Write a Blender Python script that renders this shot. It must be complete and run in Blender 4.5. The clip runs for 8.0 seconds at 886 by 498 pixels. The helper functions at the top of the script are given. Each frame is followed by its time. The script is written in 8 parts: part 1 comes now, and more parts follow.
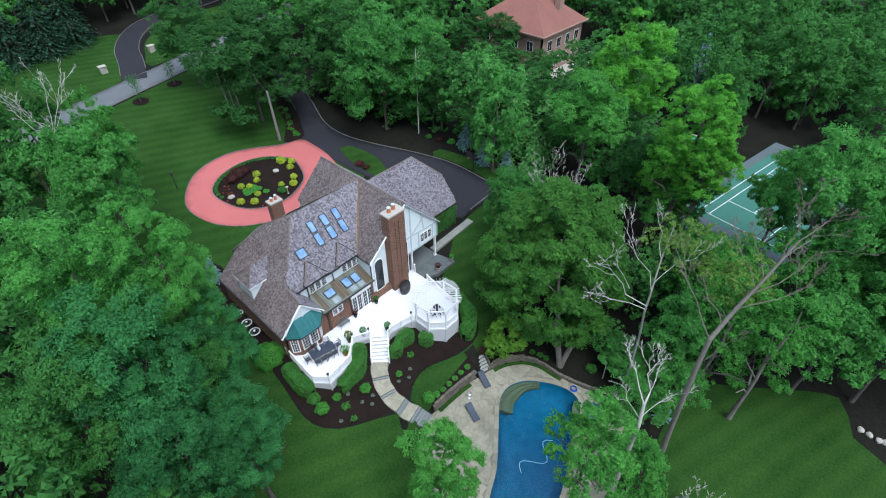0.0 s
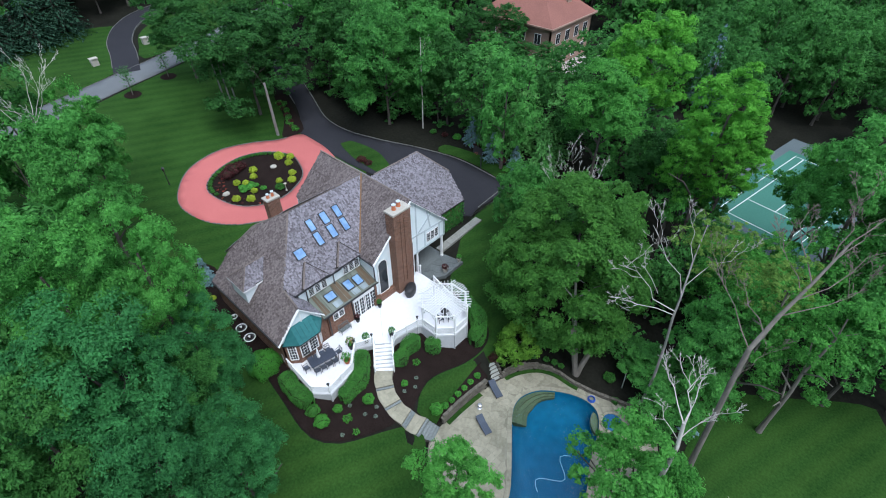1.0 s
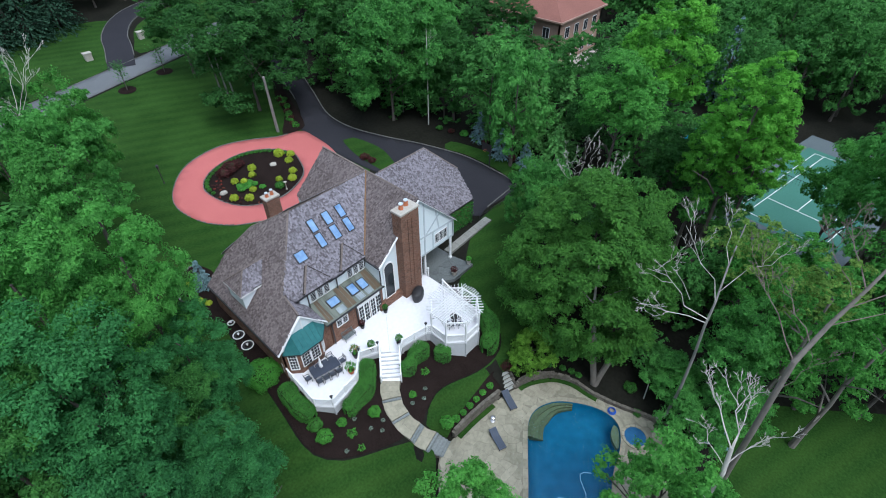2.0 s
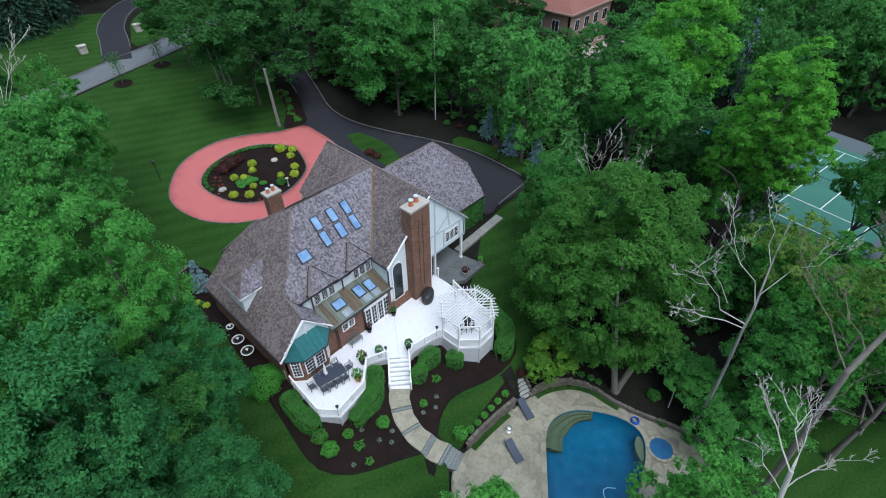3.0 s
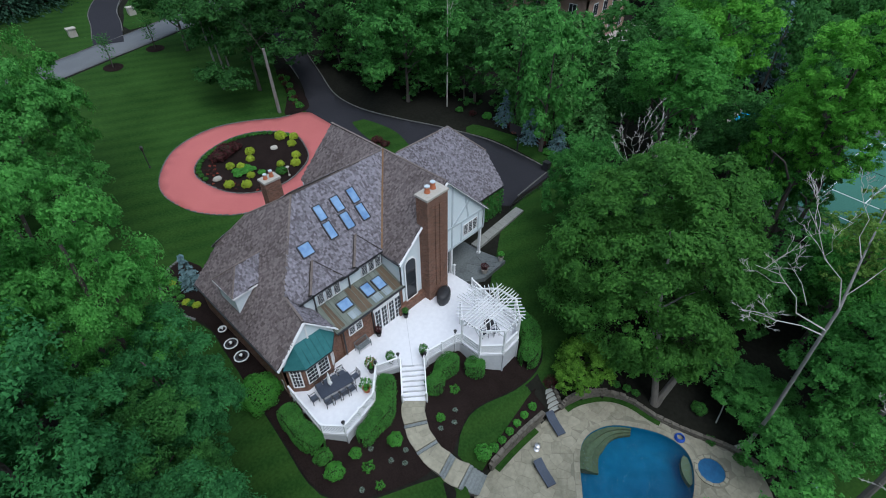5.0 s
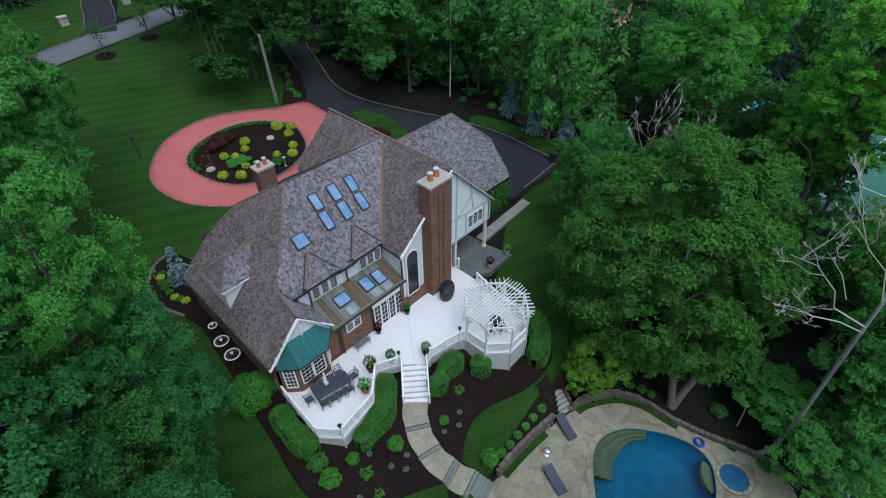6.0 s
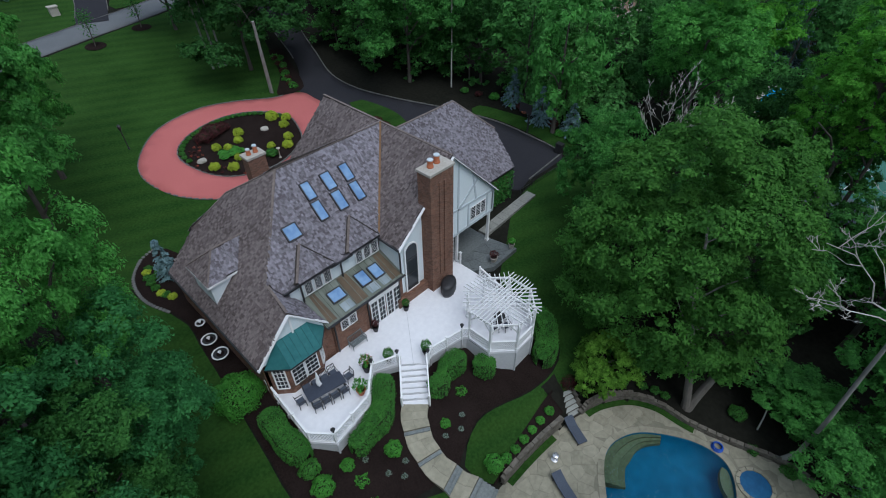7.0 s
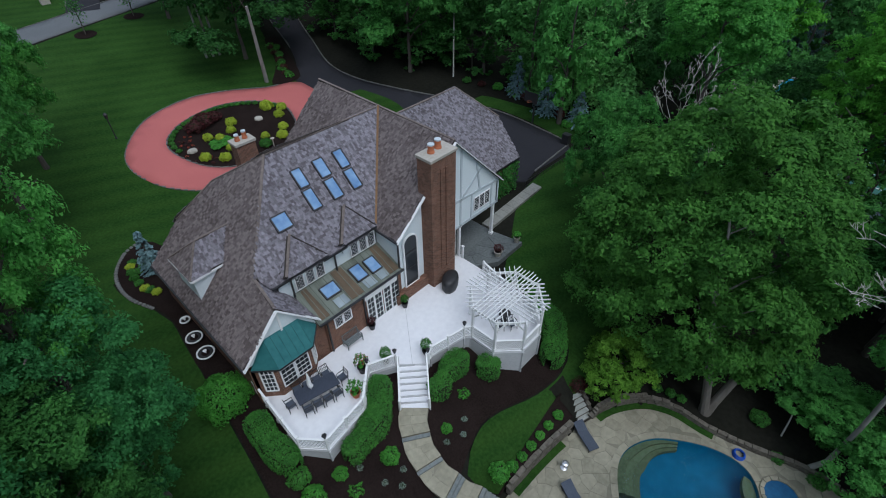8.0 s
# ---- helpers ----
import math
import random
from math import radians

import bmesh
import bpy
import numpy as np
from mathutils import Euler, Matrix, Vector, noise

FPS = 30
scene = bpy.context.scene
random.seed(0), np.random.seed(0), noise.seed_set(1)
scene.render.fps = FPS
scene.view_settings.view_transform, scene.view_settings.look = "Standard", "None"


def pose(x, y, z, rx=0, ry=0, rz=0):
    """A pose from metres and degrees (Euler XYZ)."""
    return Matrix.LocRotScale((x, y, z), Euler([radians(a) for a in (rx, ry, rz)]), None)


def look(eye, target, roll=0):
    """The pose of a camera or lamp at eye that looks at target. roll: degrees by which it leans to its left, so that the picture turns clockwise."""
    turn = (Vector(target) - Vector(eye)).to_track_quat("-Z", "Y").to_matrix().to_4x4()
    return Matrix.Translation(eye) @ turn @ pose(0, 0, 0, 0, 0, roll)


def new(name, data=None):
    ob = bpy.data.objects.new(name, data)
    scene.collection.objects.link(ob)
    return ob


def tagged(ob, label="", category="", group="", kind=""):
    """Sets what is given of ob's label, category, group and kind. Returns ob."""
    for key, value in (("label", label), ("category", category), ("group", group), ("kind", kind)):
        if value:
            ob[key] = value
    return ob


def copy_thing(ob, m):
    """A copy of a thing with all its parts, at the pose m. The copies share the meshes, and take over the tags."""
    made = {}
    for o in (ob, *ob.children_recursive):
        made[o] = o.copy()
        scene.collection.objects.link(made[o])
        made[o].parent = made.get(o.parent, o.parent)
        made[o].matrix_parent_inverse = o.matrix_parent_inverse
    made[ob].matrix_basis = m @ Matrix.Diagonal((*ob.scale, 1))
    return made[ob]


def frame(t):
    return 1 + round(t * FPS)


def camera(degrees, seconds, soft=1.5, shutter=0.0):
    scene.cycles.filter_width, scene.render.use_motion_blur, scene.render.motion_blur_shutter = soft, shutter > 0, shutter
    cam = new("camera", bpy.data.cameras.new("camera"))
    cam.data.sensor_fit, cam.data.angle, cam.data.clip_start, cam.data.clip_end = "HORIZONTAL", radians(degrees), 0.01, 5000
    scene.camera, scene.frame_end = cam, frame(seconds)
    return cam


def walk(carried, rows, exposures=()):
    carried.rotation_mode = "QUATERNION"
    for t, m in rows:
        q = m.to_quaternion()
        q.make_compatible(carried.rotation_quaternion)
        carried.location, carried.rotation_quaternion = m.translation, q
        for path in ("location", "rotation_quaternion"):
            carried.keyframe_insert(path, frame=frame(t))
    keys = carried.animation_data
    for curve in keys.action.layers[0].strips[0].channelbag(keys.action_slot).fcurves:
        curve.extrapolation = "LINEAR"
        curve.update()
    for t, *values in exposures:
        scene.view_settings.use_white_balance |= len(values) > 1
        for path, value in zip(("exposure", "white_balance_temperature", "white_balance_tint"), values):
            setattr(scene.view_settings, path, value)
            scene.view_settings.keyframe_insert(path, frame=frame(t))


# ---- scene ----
cam = camera(83.8, 8.0, soft=1.0)
PATH = [
    (0, (-24.344, -31.391, 35.918), (-23.235, -30.362, 34.61), -0.4),
    (0.5, (-23.67, -30.19, 34.698), (-22.559, -29.162, 33.391), -0.4),
    (1, (-22.992, -28.976, 33.711), (-21.883, -27.948, 32.402), -0.3),
    (1.5, (-22.359, -27.842, 32.826), (-21.252, -26.813, 31.517), -0.4),
    (3, (-21.085, -24.576, 30.128), (-19.979, -23.546, 28.817), -0.4),
    (3.5, (-20.724, -23.623, 29.247), (-19.619, -22.592, 27.936), -0.4),
    (4, (-20.323, -22.732, 28.386), (-19.22, -21.7, 27.075), -0.4),
    (4.5, (-19.92, -21.949, 27.499), (-18.818, -20.915, 26.188), -0.4),
    (6, (-18.669, -20.194, 24.649), (-17.573, -19.157, 23.336), -0.4),
    (6.5, (-18.166, -19.752, 23.728), (-17.073, -18.713, 22.414), -0.5),
    (7, (-17.715, -19.323, 22.884), (-16.624, -18.283, 21.569), -0.6),
    (7.5, (-17.264, -18.857, 21.974), (-16.174, -17.816, 20.66), -0.6),
    (8, (-16.731, -18.363, 21.045), (-15.644, -17.32, 19.73), -0.6),
]
walk(cam, [(t, look(eye, target, roll)) for t, eye, target, roll in PATH], exposures=[(t, stops, 5750, 8) for t, stops in ((0, 1.1), (1.5, 1.0), (3.5, 0.72), (4.5, 0.58), (6.5, 0.3), (8, 0.17))])

# ---- world, sun ----
world = bpy.data.worlds.new("sky")
scene.world = world
world.use_nodes = True
wn = world.node_tree
wbg = wn.nodes["Background"]
sky = wn.nodes.new("ShaderNodeTexSky")
sky.sky_type, sky.sun_disc = "NISHITA", False
sky.sun_elevation, sky.sun_rotation = radians(60), radians(197)
sky.air_density, sky.dust_density, sky.ozone_density = 1.0, 3.0, 2.0
# a layer of cloud evens the sky out; it is brightest overhead
cloud = wn.nodes.new("ShaderNodeMix")
cloud.data_type = "RGBA"
cloud.inputs[0].default_value = 0.7
cloud.inputs[7].default_value = (4.4, 4.75, 5.1, 1)
wn.links.new(sky.outputs[0], cloud.inputs[6])
way, split, rise = wn.nodes.new("ShaderNodeTexCoord"), wn.nodes.new("ShaderNodeSeparateXYZ"), wn.nodes.new("ShaderNodeMapRange")
rise.inputs["To Min"].default_value, rise.inputs["To Max"].default_value = 0.5, 1.3
wn.links.new(way.outputs["Generated"], split.inputs[0])
wn.links.new(split.outputs[2], rise.inputs["Value"])
overcast = wn.nodes.new("ShaderNodeVectorMath")
overcast.operation = "SCALE"
wn.links.new(cloud.outputs[2], overcast.inputs[0])
wn.links.new(rise.outputs[0], overcast.inputs["Scale"])
wn.links.new(overcast.outputs[0], wbg.inputs[0])
wbg.inputs[1].default_value = 0.13
sun = new("sun", bpy.data.lights.new("sun", "SUN"))
sun.data.energy, sun.data.angle, sun.data.color = 1.25, radians(35), (1.0, 0.97, 0.92)
sun.matrix_world = look((-6, -20, 38), (0, 0, 0))
scene.view_settings.exposure = 0.0

# ---- materials ----
def material(name, low, high, scale=4.0, fine=30.0, rough=0.8, metal=0.0, bump=0.2, island=0.0, ob_random=0.0,
             big=0.4, translucent=0.0, spec=0.3, stretch=(1, 1, 1)):
    """A surface that varies between two colours at a broad and a fine scale, and from piece to piece."""
    m = bpy.data.materials.new(name)
    m.use_nodes = True
    nt = m.node_tree
    nodes, link = nt.nodes, nt.links.new
    b = nodes["Principled BSDF"]
    geo = nodes.new("ShaderNodeNewGeometry")
    mapping = nodes.new("ShaderNodeMapping")
    mapping.inputs["Scale"].default_value = stretch
    link(geo.outputs["Position"], mapping.inputs[0])
    n1, n2 = nodes.new("ShaderNodeTexNoise"), nodes.new("ShaderNodeTexNoise")
    n1.inputs["Scale"].default_value, n1.inputs["Detail"].default_value = scale * 0.25, 4
    n2.inputs["Scale"].default_value, n2.inputs["Detail"].default_value = fine * 0.25, 5
    for n in (n1, n2):
        link(mapping.outputs[0], n.inputs["Vector"])
    total = nodes.new("ShaderNodeMath")
    total.operation = "MULTIPLY_ADD"
    link(n1.outputs[0], total.inputs[0])
    total.inputs[1].default_value = big * 2
    fine_part = nodes.new("ShaderNodeMath")
    fine_part.operation = "MULTIPLY_ADD"
    link(n2.outputs[0], fine_part.inputs[0])
    fine_part.inputs[1].default_value = (1 - big) * 2
    fine_part.inputs[2].default_value = -0.5
    link(fine_part.outputs[0], total.inputs[2])
    out = total.outputs[0]
    for amount, node, socket in ((island, geo, "Random Per Island"), (ob_random, nodes.new("ShaderNodeObjectInfo"), "Random")):
        if amount:
            add = nodes.new("ShaderNodeMath")
            add.operation = "MULTIPLY_ADD"
            link(node.outputs[socket], add.inputs[0])
            add.inputs[1].default_value = amount
            shift = nodes.new("ShaderNodeMath")
            shift.operation = "SUBTRACT"
            link(out, shift.inputs[0])
            shift.inputs[1].default_value = amount / 2
            link(shift.outputs[0], add.inputs[2])
            out = add.outputs[0]
    mix = nodes.new("ShaderNodeMix")
    mix.data_type, mix.clamp_factor = "RGBA", True
    link(out, mix.inputs[0])
    mix.inputs[6].default_value = low if len(low) == 4 else (*low, 1)
    mix.inputs[7].default_value = high if len(high) == 4 else (*high, 1)
    link(mix.outputs[2], b.inputs["Base Color"])
    b.inputs["Roughness"].default_value, b.inputs["Metallic"].default_value = rough, metal
    b.inputs["Specular IOR Level"].default_value = spec
    if bump:
        bp = nodes.new("ShaderNodeBump")
        bp.inputs["Strength"].default_value, bp.inputs["Distance"].default_value = bump, 0.03
        link(n2.outputs[0], bp.inputs["Height"])
        link(bp.outputs[0], b.inputs["Normal"])
    if translucent:
        tr = nodes.new("ShaderNodeBsdfTranslucent")
        link(mix.outputs[2], tr.inputs[0])
        ms = nodes.new("ShaderNodeMixShader")
        ms.inputs[0].default_value = translucent
        link(b.outputs[0], ms.inputs[1])
        link(tr.outputs[0], ms.inputs[2])
        link(ms.outputs[0], nodes["Material Output"].inputs[0])
    return m


def brick_material(name):
    m = material(name, (0.115, 0.06, 0.041), (0.235, 0.127, 0.086), 3, 60, 0.9, bump=0.2, big=0.5)
    nt = m.node_tree
    nodes, link = nt.nodes, nt.links.new
    geo = nodes.new("ShaderNodeNewGeometry")
    sep = nodes.new("ShaderNodeSeparateXYZ")
    link(geo.outputs["Position"], sep.inputs[0])
    add = nodes.new("ShaderNodeMath")
    link(sep.outputs[0], add.inputs[0])
    link(sep.outputs[1], add.inputs[1])
    comb = nodes.new("ShaderNodeCombineXYZ")
    link(add.outputs[0], comb.inputs[0])
    link(sep.outputs[2], comb.inputs[1])
    br = nodes.new("ShaderNodeTexBrick")
    br.inputs["Scale"].default_value = 1.0
    br.inputs["Brick Width"].default_value, br.inputs["Row Height"].default_value = 0.21, 0.075
    br.inputs["Mortar Size"].default_value = 0.006
    br.inputs["Color1"].default_value, br.inputs["Color2"].default_value = (0.55, 0.55, 0.55, 1), (1.25, 1.15, 1.1, 1)
    br.inputs["Mortar"].default_value = (1.5, 1.9, 2.2, 1)
    link(comb.outputs[0], br.inputs["Vector"])
    b = nodes["Principled BSDF"]
    src = b.inputs["Base Color"].links[0].from_socket
    mul = nodes.new("ShaderNodeMix")
    mul.data_type, mul.blend_type = "RGBA", "MULTIPLY"
    mul.inputs[0].default_value = 1
    link(src, mul.inputs[6])
    link(br.outputs[0], mul.inputs[7])
    link(mul.outputs[2], b.inputs["Base Color"])
    return m


def glass_material(name, tint, rough=0.04):
    m = bpy.data.materials.new(name)
    m.use_nodes = True
    b = m.node_tree.nodes["Principled BSDF"]
    b.inputs["Base Color"].default_value = (*tint, 1)
    b.inputs["Roughness"].default_value = rough
    b.inputs["Specular IOR Level"].default_value = 0.3
    return m



def lawn_material(name):
    """Mown grass: broad patches, fine blades and faint mowing stripes."""
    m = material(name, (0.005, 0.022, 0.004), (0.035, 0.087, 0.017), 0.7, 22, 0.95, bump=0.6, big=0.45, spec=0.05)
    nt = m.node_tree
    nodes, link = nt.nodes, nt.links.new
    geo = nodes.new("ShaderNodeNewGeometry")
    wave = nodes.new("ShaderNodeTexWave")
    wave.wave_type, wave.bands_direction = "BANDS", "Y"
    turn = nodes.new("ShaderNodeMapping")
    turn.inputs["Rotation"].default_value = (0, 0, 0.35)
    link(geo.outputs["Position"], turn.inputs[0])
    link(turn.outputs[0], wave.inputs["Vector"])
    wave.inputs["Scale"].default_value, wave.inputs["Distortion"].default_value = 0.16, 1.2
    wave.inputs["Detail Scale"].default_value = 0.6
    b = nodes["Principled BSDF"]
    src = b.inputs["Base Color"].links[0].from_socket
    mul = nodes.new("ShaderNodeMix")
    mul.data_type = "RGBA"
    mul.inputs[7].default_value = (0.05, 0.1, 0.018, 1)
    fac = nodes.new("ShaderNodeMath")
    fac.operation = "MULTIPLY"
    fac.inputs[1].default_value = 0.2
    link(wave.outputs[1], fac.inputs[0])
    link(fac.outputs[0], mul.inputs[0])
    link(src, mul.inputs[6])
    link(mul.outputs[2], b.inputs["Base Color"])
    return m


